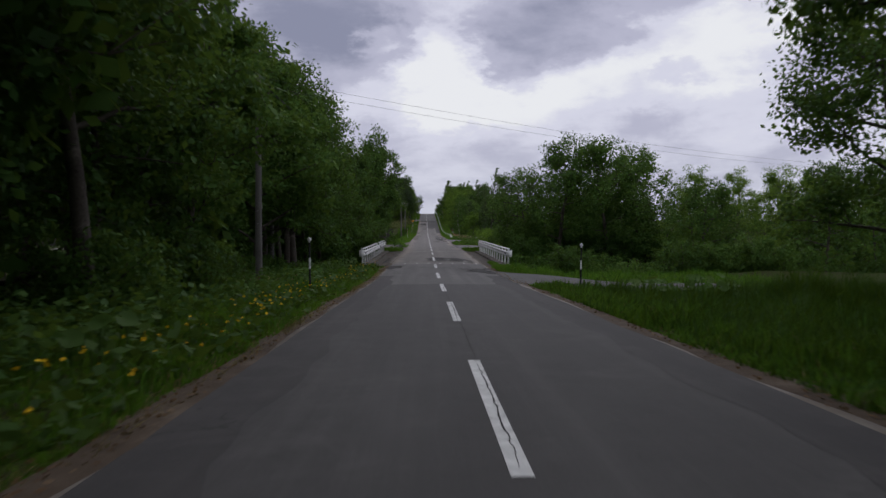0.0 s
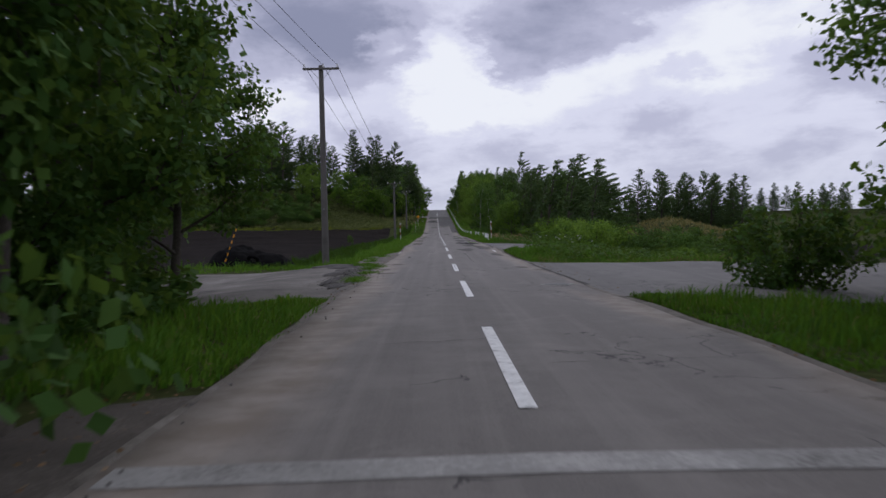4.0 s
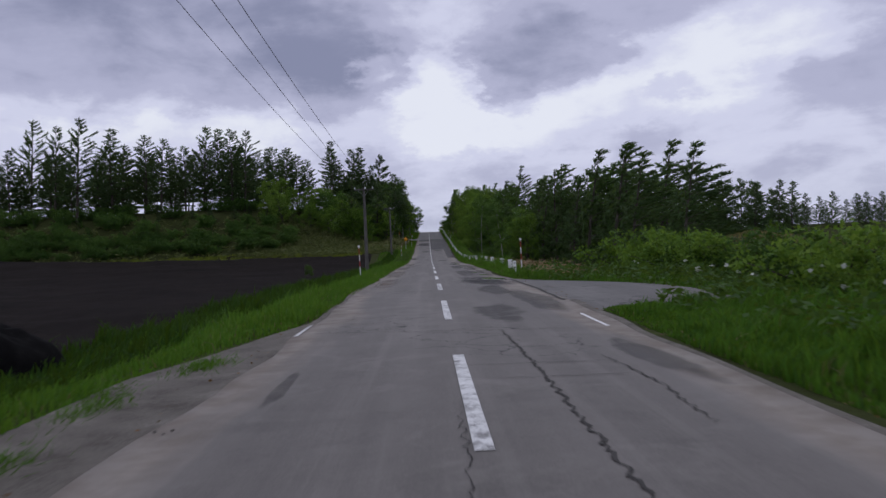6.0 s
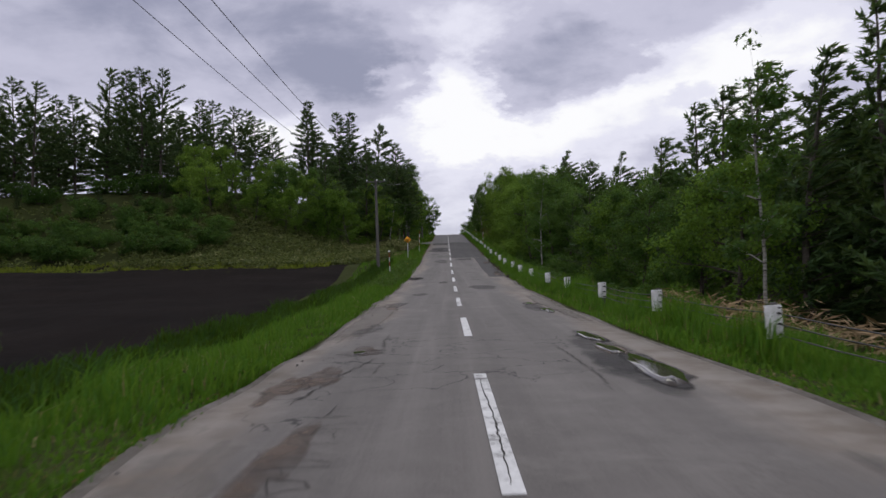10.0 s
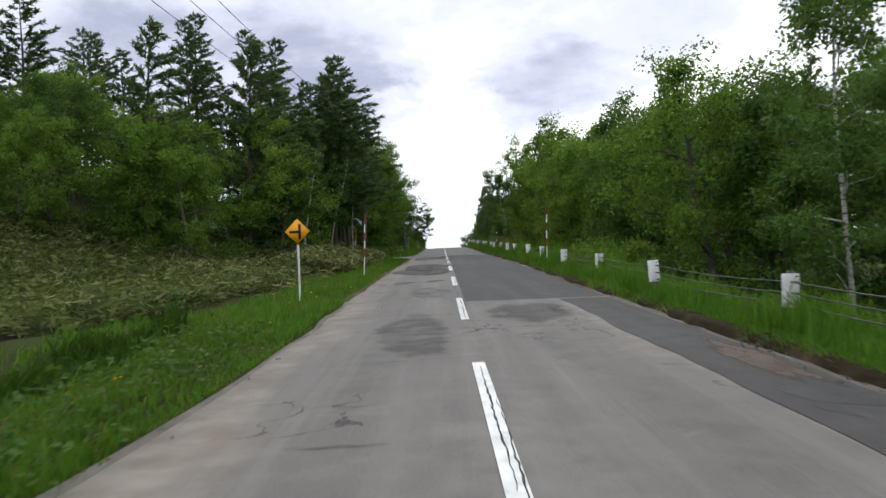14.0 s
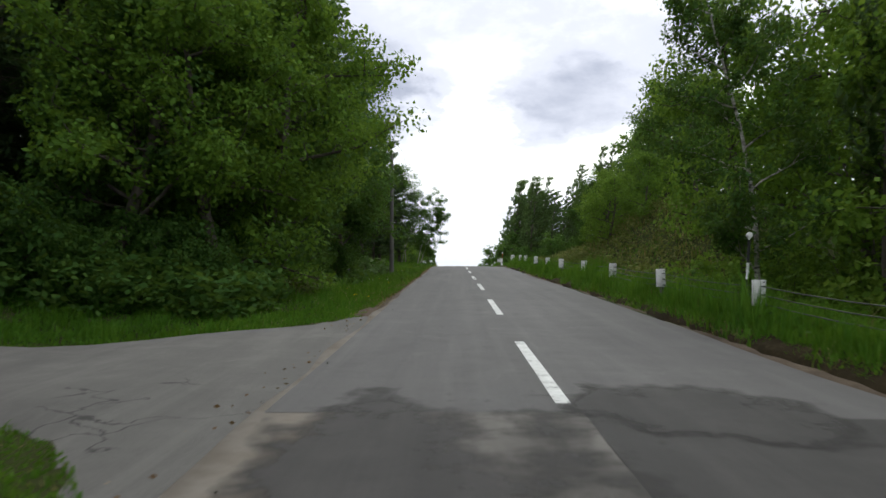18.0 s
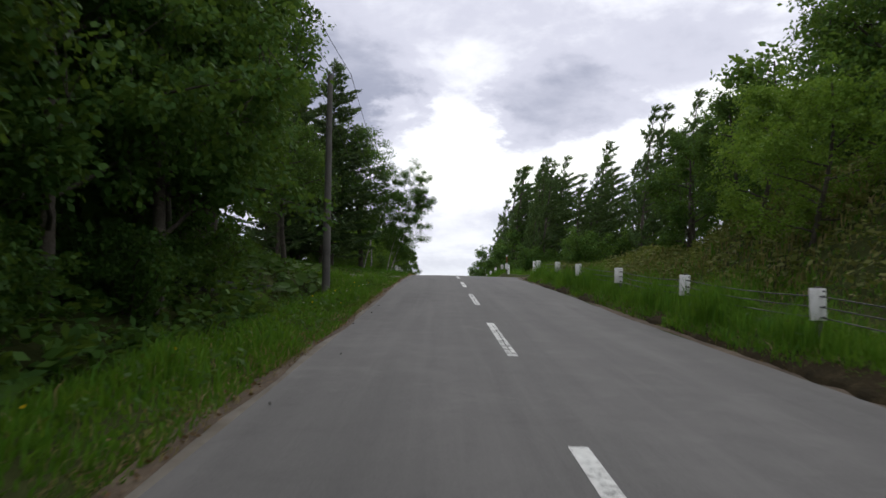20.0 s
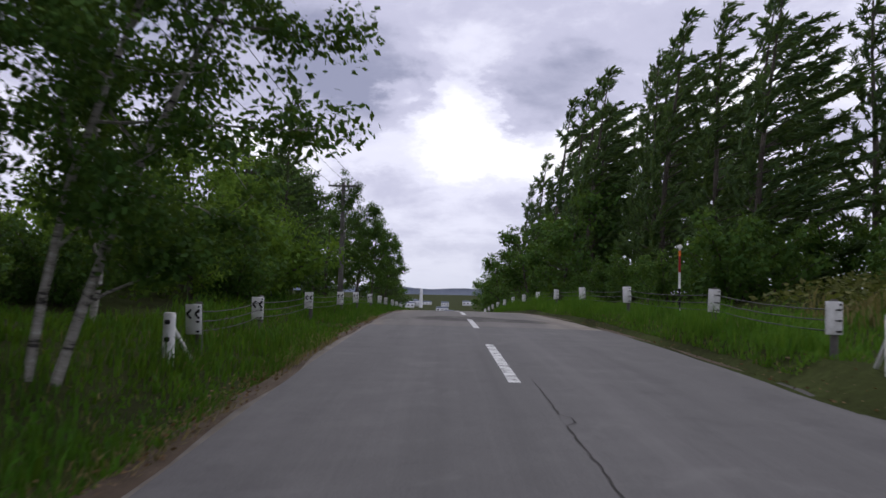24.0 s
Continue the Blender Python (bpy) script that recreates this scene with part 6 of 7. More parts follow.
def guard_post_pattern():
    ob = thing("guard_post", (0, 0, 0), "white guard post with broad plate carrying three cables", "guard post", "posts of the cable fence")
    part("post", Geo().tube([(0.02, 0, -0.25), (0.02, 0, GUARD_TOP), (0.02, 0, GUARD_TOP + 0.02)], [0.050, 0.050, 0.040], 12), M_POLE, ob, "thin dark grey post")
    part("plate", Geo().box((-0.03, -0.078, GUARD_TOP - 0.225), (0.225, 0.026, 0.43), 0.003), M_WHITE, ob, "white reflective plate")
    for h in (0.62, 0.48, 0.34):
        part("clip", Geo().box((0.04, -0.10, h), (0.035, 0.03, 0.028), 0.006), M_RUBBER, ob)
    part("bolt", Geo().disc((0.05, -0.095, GUARD_TOP - 0.05), (0, 1, 0), 0.014, 0.012, 8), M_RUBBER, ob)
    return ob


def guard_line(x, ys, arrows=False):
    first, posts = None, []
    for i, y in enumerate(ys):
        at = pose(*at_ground(x + 0.05 * math.sin(y * 1.7) + (0.1 * float(S(y, 280, 310)) if y < 345 else 0.0), y), rng_p.uniform(-2.5, 2.5), rng_p.uniform(-2.5, 2.5), rng_p.uniform(-9, 9))
        if GUARD["first"] is None:
            GUARD["first"] = ob = guard_post_pattern()
            ob.matrix_basis = at
        else:
            ob = copy_thing(GUARD["first"], at)
        if arrows and i < 6:
            for s in (-0.07, 0.05):
                g = Geo()
                for d in (-1, 1):
                    g.box((s - 0.02, -0.098, GUARD_TOP - 0.15 + d * 0.032), (0.03, 0.012, 0.085), 0, Euler((0, d * 0.75, 0)).to_matrix())
                part("chevron", g, M_BLACK, ob)
        posts.append(at.translation)
    cab = thing("guard_cable", tuple(posts[0]), "three sagging steel cables strung between white guard posts", "cable", "cables of the fence")
    p0 = posts[0]
    for h in (0.62, 0.48, 0.34):
        path = []
        for a, b in zip(posts[:-1], posts[1:]):
            for u in (0, 0.25, 0.5, 0.75):
                q = a.lerp(b, u) - p0
                path.append((q.x, q.y - 0.125, q.z + h - 0.05 * 4 * u * (1 - u)))
        q = posts[-1] - p0
        path.append((q.x, q.y - 0.125, q.z + h))
        part("cable", Geo().tube(path, 0.009, 5), M_CABLE, cab)
    for y, e in ((ys[0], -1), (ys[-1], 1)):  # end posts with a strut
        ob = thing("end_post", at_ground(x, y + e * 1.3), "short white end post with a slanting strut", "guard post", "end posts of the cable fence")
        part("post", Geo().tube([(0, 0, -0.25), (0, 0, 0.66), (0, 0, 0.68)], [0.075, 0.075, 0.055], 10), M_WHITE, ob)
        part("strut", Geo().tube([(0.02, -e * 0.05, 0.5), (0.10 - 0.04 * e, -e * (0.56 - 0.08 * e), -0.05)], 0.03, 8), M_WHITE, ob)
        for h in (0.56, 0.34):
            part("bolt_plate", Geo().box((0, -0.085, h), (0.07, 0.02, 0.06), 0.008), M_BLACK, ob)


GUARD = {"first": None}
guard_line(3.98, [135.8 + 6.0 * i for i in range(35)])
guard_line(4.25, [360.9, 365.5] + [372.2 + 6.9 * i for i in range(11)])
guard_line(-4.35, [362.0, 365.8] + [371.8 + 6.0 * i for i in range(9)], True)


# delineators and snow poles
def banded_pole(name, at, bands, r, label, category, ball=0.0, tilt=(0, 0), group=""):
    ob = thing(name, at, label, category, group)
    ob.matrix_basis = pose(*at, *tilt, 0)
    z = 0.0
    for length, mat in bands:
        part("band", Geo().tube([(0, 0, z), (0, 0, z + length)], r, 10), mat, ob)
        z += length
    if ball:
        part("neck", Geo().tube([(0, 0, z), (0, 0, z + 0.05)], r * 0.75, 8), M_WHITE, ob)
        part("reflector", Geo().tube([(0, -0.03, z + ball + 0.03), (0, -0.02, z + ball + 0.03), (0, 0.02, z + ball + 0.03), (0, 0.03, z + ball + 0.03)], [ball * 0.8, ball, ball, ball * 0.8], 14), M_WHITE, ob, "round white reflector")
    return ob


RW = [(0.22, M_WHITE), (0.16, M_WHITE), (0.30, M_RED), (0.30, M_WHITE), (0.31, M_RED)]
BW = [(0.28, M_WHITE), (0.62, M_BLACK), (0.32, M_WHITE), (0.45, M_BLACK)]
for x, y, dz, kind, tilt in ((-4.0, 18.7, -0.15, BW, (0, -1)), (4.9, 23.2, -0.3, BW, (0, 1)), (-3.72, 133.5, 0.29, RW, (0, -1)), (4.2, 133.4, 0.29, RW, (0, 0)), (-4.22, 209.0, 0.35, RW, (0, -1)),
                             (-6.45, 376.9, -0.25, BW, (0, -4)), (5.0, 370.2, 0.1, [(0.5, M_WHITE), (0.5, M_BLACK), (0.4, M_WHITE), (0.4, M_RED), (0.14, M_ORANGE)], (0, 0)), (4.6, 288.0, 0.0, BW, (0, 4))):
    lab = "red and white banded delineator post with round reflector" if kind is RW else "black and white banded delineator post beside the fence"
    banded_pole("delineator_post", on_road(x, y, dz), kind, 0.023 if kind is RW else 0.029, lab, "delineator", 0.060, tilt, "delineators along the road")
SNOW = [(0.45, M_WHITE), (0.33, M_WHITE), (0.33, M_RED), (0.33, M_WHITE), (0.33, M_RED), (0.33, M_WHITE), (0.33, M_RED)]
banded_pole("snow_pole", on_road(-3.56, 248, 0.05), SNOW, 0.022, "tall thin red and white snow pole on the verge", "snow pole", 0, (0, 3), "snow poles")
banded_pole("snow_pole", on_road(3.93, 248.3, 0.10), SNOW, 0.022, "tall thin red and white snow pole beside the fence", "snow pole", 0, (0, 2.5), "snow poles")
banded_pole("marker_pole", on_road(-13.2, 111, -0.55), [(0.19, M_YELLOW if i % 2 else M_BLACK) for i in range(13)], 0.035, "leaning yellow and black striped marker pole", "marker pole", 0, (4, 21))


# warning sign: yellow diamond with a side-road symbol
sign = thing("warning_sign", on_road(-4.38, 237.9, -0.15), "yellow diamond warning sign with black side-road symbol on white post", "road sign")
part("post", Geo().tube([(0, 0.03, -0.2), (0, 0.03, 2.3)], 0.03, 10), M_WHITE, sign)
diamond = Euler((0, radians(45), 0)).to_matrix()
part("plate_back", Geo().box((0, 0.0, 2.01), (0.53, 0.012, 0.53), 0.0, diamond), M_BLACK, sign, "thin black border of the plate")
part("plate", Geo().box((0, -0.010, 2.01), (0.505, 0.010, 0.505), 0.0, diamond), M_YELLOW, sign)
part("symbol_bar", Geo().box((0.065, -0.019, 2.0), (0.075, 0.008, 0.42)), M_BLACK, sign)
part("symbol_arm", Geo().box((-0.10, -0.019, 2.0), (0.25, 0.008, 0.072)), M_BLACK, sign)
for h in (1.86, 2.16):
    part("clamp", Geo().box((0, 0.03, h), (0.10, 0.05, 0.03), 0.005), M_STEEL, sign)

# traffic mirror seen from behind
mirror = thing("traffic_mirror", (-6.68, 274.7, float(road_z(274.7)) + 0.4), "round traffic mirror seen from behind on an orange post", "traffic mirror")
zc = 2.42
part("post", Geo().tube([(-0.16, 0.1, -0.3), (-0.06, 0.08, 1.2)], 0.045, 10), M_WHITE, mirror, "white lower post")
part("upper_post", Geo().tube([(-0.06, 0.08, 1.2), (0.02, 0.0, zc + 0.05)], 0.046, 10), M_ORANGE, mirror, "orange upper post")
part("dish", Geo().tube([(0, 0.10, zc), (0, 0.06, zc), (0, 0.02, zc), (0, 0.0, zc)], [0.44, 0.43, 0.36, 0.10], 28), M_MIRROR, mirror, "", True)
part("rim", Geo().tube([(0.445 * math.cos(t), 0.09, zc + 0.445 * math.sin(t)) for t in np.linspace(0, 2 * math.pi, 33)], 0.018, 6), M_STEEL, mirror)
for i in range(8):
    a = i * math.pi / 4 + 0.3
    part("rib", Geo().tube([(0.10 * math.cos(a), -0.012, zc + 0.10 * math.sin(a)), (0.33 * math.cos(a), 0.012, zc + 0.33 * math.sin(a))], [0.03, 0.018], 6), M_BLACK, mirror)
part("hub", Geo().disc((0, -0.02, zc), (0, 1, 0), 0.09, 0.06, 14), M_ORANGE, mirror)


# utility poles and wires
def utility_pole(x, y, top, r=0.16, arm=True, dz=-0.6, lean=0.0):
    base = on_road(x, y, dz)
    ob = thing("utility_pole", base, "grey concrete utility pole with wooden crossarm" if arm else "plain grey concrete utility pole beside the road", "utility pole", "poles along the road")
    ob.matrix_basis = pose(*base, 0, lean, 0)
    H = top - dz
    part("shaft", Geo().tube([(0, 0, -0.4), (0, 0, H * 0.5), (0, 0, H)], [r, r * 0.82, r * 0.64], 14), M_POLE, ob, "", True)
    for h in (H * 0.30, H * 0.36):
        part("step_bolt", Geo().tube([(0, -r, h), (0, -r - 0.14, h)], 0.009, 6), M_STEEL, ob)
    if arm:
        part("crossarm", Geo().box((0, -0.12, H - 0.18), (1.7, 0.09, 0.10), 0.008), M_POLE, ob)
        for s in (-1, 1):
            part("brace", Geo().tube([(s * 0.5, -0.12, H - 0.2), (0, -0.08, H - 0.75)], 0.012, 5), M_STEEL, ob)
        for s in (-0.78, 0.12, 0.78):
            part("insulator", Geo().tube([(s, -0.12, H - 0.13), (s, -0.12, H - 0.05), (s, -0.12, H - 0.03), (s, -0.12, H + 0.04)], [0.02, 0.05, 0.035, 0.045], 8), M_WHITE, ob)
    return ob


POLES = ((-5.9, 101.6, 9.2, 0.17), (-5.7, 163.3, 7.0, 0.16), (-6.45, 225.8, 7.6, 0.16), (-6.12, 273.3, 10.0, 0.19), (-5.64, 331.7, 8.6, 0.17), (-6.5, 395.0, 7.0, 0.16))
for i, (x, y, top, r) in enumerate(POLES):
    utility_pole(x, y, top, r, i < 3 or i == 5, -0.5 if y < 230 else -0.2, {273.3: 4.5, 331.7: -0.6}.get(y, 0.0))
utility_pole(-7.6, 28.7, 8.6, 0.16, False, -0.3)
utility_pole(-8.9, 38.4, 4.0, 0.12, False, -0.3)


def wire(name, a, b, sag, label, r=0.012):
    a, b = Vector(a), Vector(b)
    path = [((b - a) * u).to_tuple()[:2] + ((b - a).z * u - sag * 4 * u * (1 - u),) for u in np.linspace(0, 1, 22)]
    ob = new(name, Geo().tube(path, r, 4).mesh(name, M_WIRE))
    ob.location = a
    return tagged(ob, label, "wire", "overhead wires")


for (xa, ya, ta, _), (xb, yb, tb, _) in zip(POLES[:-1], POLES[1:]):
    for s in (-0.78, 0.12, 0.78):
        wire("overhead_wire", on_road(xa + s, ya - 0.12, ta + 0.03), on_road(xb + s, yb - 0.12, tb + 0.03), 0.7, "thin black overhead wire sagging between poles")
for s in (-0.78, 0.12, 0.78):
    wire("overhead_wire", on_road(-7.6, 28.7, 8.4), on_road(-5.9 + s, 101.5, 9.2), 0.8, "thin black overhead wire sagging between poles")


for dz in (0.0, 0.35):
    wire("overhead_wire", on_road(-7.6, 28.7, 8.5 - dz), on_road(34.0, 62.0, 7.6 - dz), 0.5, "thin black overhead wire crossing above the road", 0.006)


# heap of old tyres under dark sheeting beside the field
def tyre_mesh(R, r):
    g = Geo()
    a = np.linspace(0, 2 * math.pi, 19)
    g.tube([(R * math.cos(t), R * math.sin(t), 0) for t in a], r, 10, False)
    return g


heap = random.Random(9)
first_tyre = None
for i in range(17):
    x, y = heap.uniform(-14.4, -9.8), heap.uniform(111.6, 114.5)
    h = heap.uniform(0.2, 1.5) * (1 - abs(x + 12.6) / 2.4)
    m = pose(*at_ground(x, y, 0.13 + max(0, h)), heap.uniform(-35, 35), heap.uniform(-35, 35), heap.uniform(0, 360))
    if first_tyre is None:
        first_tyre = thing("tyre", (0, 0, 0), "worn black tyre lying in the heap by the field", "tyre", "tyres of the heap")
        part("tread", tyre_mesh(0.30, 0.11), M_RUBBER, first_tyre, "", True)
        part("bead", tyre_mesh(0.20, 0.03), M_RUBBER, first_tyre, "", True)
        first_tyre.matrix_basis = m
    else:
        copy_thing(first_tyre, m)
X, Y = np.meshgrid(np.linspace(-15.3, -9.4, 50), np.linspace(111.2, 117.2, 44), indexing="ij")
cov = np.clip(1 - ((X + 12.3) / 2.8) ** 2 - ((Y - 114) / 2.6) ** 2, 0, 1) ** 0.5
tagged(sheet("cover_sheet", X, Y, 0.0, M_RUBBER, "crumpled black sheeting over the heap of tyres", "sheeting", "", lambda x, y: land(x, y) - 0.15 + cov * (1.45 + 0.45 * S(-x, 11.8, 13.2) + 0.16 * ripple(x, y, 0.6) + 0.12 * ripple(x, y, 0.33) + 0.08 * ripple(x, y, 0.15))), kind="thing")

# retaining wall by the ditch, manhole cover, stones, far town
wall = thing("ditch_wall", at_ground(-7.6, 326, -0.7), "low dark concrete retaining wall beside the ditch", "retaining wall")
for i in range(6):
    part("block", Geo().box((-0.35 + 0.16 * i * 0.5, -5.0 + 1.7 * i, 0.35), (0.30, 1.68, 1.0), 0.03, Euler((0, 0, -0.05)).to_matrix()), M_DAMP, wall)
cover = thing("manhole_cover", on_road(2.28, 83.4, 0.0), "round iron manhole cover set in the asphalt", "manhole cover")
cover.location.z = float(road_top(2.28, 83.4))
part("frame_ring", Geo().tube([(0, 0, -0.04), (0, 0, 0.006)], 0.42, 26), M_CONCRETE, cover)
part("lid", Geo().tube([(0, 0, -0.03), (0, 0, 0.011)], 0.31, 24), M_BLACK, cover)


def stone(seed, r):
    rg = np.random.default_rng(seed)
    n, k = 12, 7
    pts = []
    ph = rg.uniform(0, 6.28, 4)
    for i in range(k):
        t = math.pi * (i + 0.02) / (k - 0.96)
        for j in range(n):
            a = 2 * math.pi * j / n
            q = r * (1 + 0.13 * math.sin(2 * a + ph[0]) + 0.10 * math.sin(3 * a + ph[1] + t * 2))
            pts.append((q * math.sin(t) * math.cos(a), q * 0.8 * math.sin(t) * math.sin(a), q * 0.85 * math.cos(t)))
    f = [(i * n + j, i * n + (j + 1) % n, (i + 1) * n + (j + 1) % n, (i + 1) * n + j) for i in range(k - 1) for j in range(n)]
    return Geo().add(pts, f)


for i, (x, y, r) in enumerate(((8.9, 280.2, 0.42), (8.6, 277.5, 0.36), (8.8, 278.7, 0.2), (8.2, 274.0, 0.3), (-7.6, 24.3, 0.22), (-7.9, 25.3, 0.18), (-8.4, 23.6, 0.25))):
    ob = new("boulder", stone(i, r).mesh("boulder", M_STONE, True))
    ob.location = at_ground(x, y, r * 0.35)
    tagged(ob, "pale rounded boulder lying in the grass", "stone", "boulders on the verge")


# dead branches heaped at the foot of the roadside pole
sticks = random.Random(4)
for i in range(11):
    x, y = -6.9 + sticks.uniform(-1.6, 0.5), 26.5 + sticks.uniform(-1.5, 1.8)
    a, L = sticks.uniform(0, 6.28), sticks.uniform(0.8, 1.9)
    path = [(L * u * math.cos(a) + 0.08 * math.sin(5 * u + i), L * u * math.sin(a), 0.05 + sticks.uniform(0.25, 0.6) * u + 0.06 * math.sin(7 * u + i)) for u in np.linspace(0, 1, 7)]
    ob = thing("dead_branch", at_ground(x, y), "bleached dead branch lying at the foot of the pole", "branch", "dead branches")
    part("stem", Geo().tube(path, np.linspace(0.03, 0.008, 7), 6), M_STRAW, ob)
    for k in (2, 4):
        p = np.array(path[k])
        part("twig", Geo().tube([p, p + [0.18 * math.cos(a + 1), 0.18 * math.sin(a + 1), 0.16], p + [0.32 * math.cos(a + 1.2), 0.32 * math.sin(a + 1.2), 0.22]], [0.012, 0.008, 0.004], 5), M_STRAW, ob)


# buildings of the far town, seen over the crest
def far_house(x, y, w, d, h):
    z = float(land(x, y))
    ob = thing("far_building", (x, y, z), "pale building of the distant town below the hill", "building", "far buildings")
    part("wall", Geo().box((0, 0, h / 2 - 1), (w, d, h + 2)), M_CHALK, ob)
    g = Geo().add([(-w / 2 - .4, -d / 2 - .4, h), (w / 2 + .4, -d / 2 - .4, h), (w / 2 + .4, d / 2 + .4, h), (-w / 2 - .4, d / 2 + .4, h), (-w / 2, 0, h + 2.6), (w / 2, 0, h + 2.6)],
                  [(0, 1, 5, 4), (2, 3, 4, 5), (0, 4, 3, 3), (1, 2, 5, 5), (3, 2, 1, 0)])
    part("roof", g, M_SLATE, ob)
    for i in range(3):
        part("window", Geo().box((-w / 3 + i * w / 3, -d / 2 - 0.02, h * 0.55), (w * 0.14, 0.06, h * 0.3)), M_BLACK, ob)


M_SLATE = mottled("far_roofs", (0.10, 0.12, 0.17), (0.16, 0.18, 0.24), (0.22, 0.24, 0.30), 0.05, 0.5, 0.8, 0.0)
far_rng = random.Random(4)
for i in range(26):
    far_house(far_rng.uniform(-160, 160), far_rng.uniform(1150, 2300), far_rng.uniform(10, 26), far_rng.uniform(8, 14), far_rng.uniform(4, 9))
tower = thing("far_tower", (-38, 1900, float(land(-38, 1900))), "slender pale tower rising over the distant town", "tower")
part("shaft", Geo().tube([(0, 0, -2), (0, 0, 36)], [3.5, 2.6], 12), M_CHALK, tower)
# blue hills on the skyline, the haze mixed into their colour
M_FAR = mottled("haze_tinted_far_woods", (0.16, 0.19, 0.24), (0.22, 0.25, 0.31), (0.29, 0.32, 0.38), 0.004, 0.05, 1.0, 0.0)
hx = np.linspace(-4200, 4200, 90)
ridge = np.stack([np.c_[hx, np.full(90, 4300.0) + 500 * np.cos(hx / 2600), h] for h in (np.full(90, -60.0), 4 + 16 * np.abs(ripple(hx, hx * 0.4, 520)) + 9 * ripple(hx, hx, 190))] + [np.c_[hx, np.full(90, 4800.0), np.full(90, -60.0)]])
tagged(new("distant_hills", mesh_of("distant_hills", ridge.reshape(-1, 3), [(i * 90 + j, i * 90 + j + 1, (i + 1) * 90 + j + 1, (i + 1) * 90 + j) for i in range(2) for j in range(89)], M_FAR, True)), "low wooded hills on the skyline with blue haze in their colour", "hills", "", "structure")

# ---------------- grass and low plants ----------------
def blades(seed, n, x_of, y0, y1, h0, h1, width, lean=0.35, keep=None, low=0.5):
    """Single grass blades rooted on the ground: arrays of places and faces."""
    rng = np.random.default_rng(seed)
    y = rng.uniform(y0, y1, n)
    x = x_of(rng.random(n), y)
    ok = clear_of_aprons(x, y)
    if keep is not None:
        ok &= keep(x, y)
    x, y = x[ok], y[ok]
    n = len(x)
    off_road = np.where(x < 0, LEFT_EDGE - x, x - right_edge(y))
    open_edge = clear_of_aprons(x, y + 0.7) & clear_of_aprons(x, y - 0.7)
    tall = rng.uniform(h0, h1, n) * (0.70 + 0.5 * ripple(x * 2, y, 0.7)) * (0.78 + 0.4 * ripple(x, y, 2.3)) * (low + (1 - low) * S(off_road, 0.05, 1.3)) * np.where(open_edge, 1.0, 0.45) * rng.choice([0.55, 0.85, 1.0, 1.25], n, p=[0.3, 0.3, 0.3, 0.1]) + 0.03
    a = rng.uniform(0, 2 * math.pi, n)
    w = width * rng.uniform(0.5, 1.4, n)
    root = np.c_[x, y, land(x, y) - 0.02]
    side = np.c_[np.cos(a), np.sin(a), np.zeros(n)] * w[:, None] * 0.5
    way = np.c_[rng.normal(0.25, 0.6, n) + 0.35 * ripple(x, y, 0.9), rng.normal(0.05, 0.6, n) + 0.35 * ripple(x + 40, y, 0.9), np.zeros(n)] * (lean * tall)[:, None]
    up = np.c_[np.zeros((n, 2)), tall]
    sag = rng.uniform(0.75, 1.0, (n, 1))
    knee = root + 0.30 * way + 0.62 * up
    tip = root + 1.3 * way + up * sag
    v = np.stack([root - side, root + side, knee + side * 0.8, knee - side * 0.8, tip], 1)
    k = 5 * np.arange(n)
    return v.reshape(-1, 3), [np.c_[k, k + 1, k + 2, k + 3], np.c_[k + 3, k + 2, k + 4]]


def stuff(name, arrays, mat, label, category):
    v, f, n = [], [], 0
    for a, b in arrays:
        v.append(a)
        f += [q + n for q in b] if isinstance(b, list) else [b + n]
        n += len(a)
    return tagged(new(name, mesh_of(name, np.concatenate(v), f, mat)), label, category, "", "stuff")


_gap = lambda y: 0.12 + 0.10 * ripple(y * 0.7, y * 0.21, 2.6)
left_near = lambda u, y: -0.10 * (1 - S(y, 40, 46)) + LEFT_EDGE - 0.04 - _gap(y) - 3.6 * u ** 1.5
right_near = lambda u, y: right_edge(y) + 0.10 + _gap(y) + 3.4 * u ** 1.5
def not_bridge(x, y):
    """Clear of the bridge deck, and thin over the bare earth of the bank by the driveway."""
    thin = (x < -3.7 - 0.16 * (y - 345)) & (y > 344) & (y < 355) & (ripple(x * 1.3, y * 1.3, 0.8) + 0.5 * ripple(x, y, 0.31) > -0.75)
    return ~((y > 42.5) & (y < 71.5) & (np.abs(x) < 5.1)) & ~(thin & (np.modf(x * 977.0)[0] < -0.1))
for i, (a, b) in enumerate(((-12, 45), (70, 135), (135, 205), (205, 275), (275, 345), (345, 420))):
    dens = 1.25 if b < 350 else 1.0
    n = int((b - a) * 560 * dens)
    stuff("grass", [blades(100 + i, n, left_near, a, b, 0.18, 0.56, 0.026, keep=not_bridge)], M_GRASS, "thick green verge grass bent by the wind", "grass")
    stuff("grass", [blades(200 + i, n, right_near, a, b, 0.18, 0.56, 0.026, keep=not_bridge)], M_GRASS, "thick green verge grass bent by the wind", "grass")
    stuff("dry_grass", [blades(300 + i, n // 10, left_near, a, b, 0.12, 0.40, 0.018, 0.6, not_bridge), blades(350 + i, n // 10, right_near, a, b, 0.12, 0.42, 0.018, 0.6, not_bridge)], M_GRASS_DRY, "scattered dry stalks among the verge grass", "grass")
MEADOW = lambda u, y: 5.0 + 12.0 * u
tall_right = lambda u, y: right_edge(y) + 0.45 + 1.9 * u
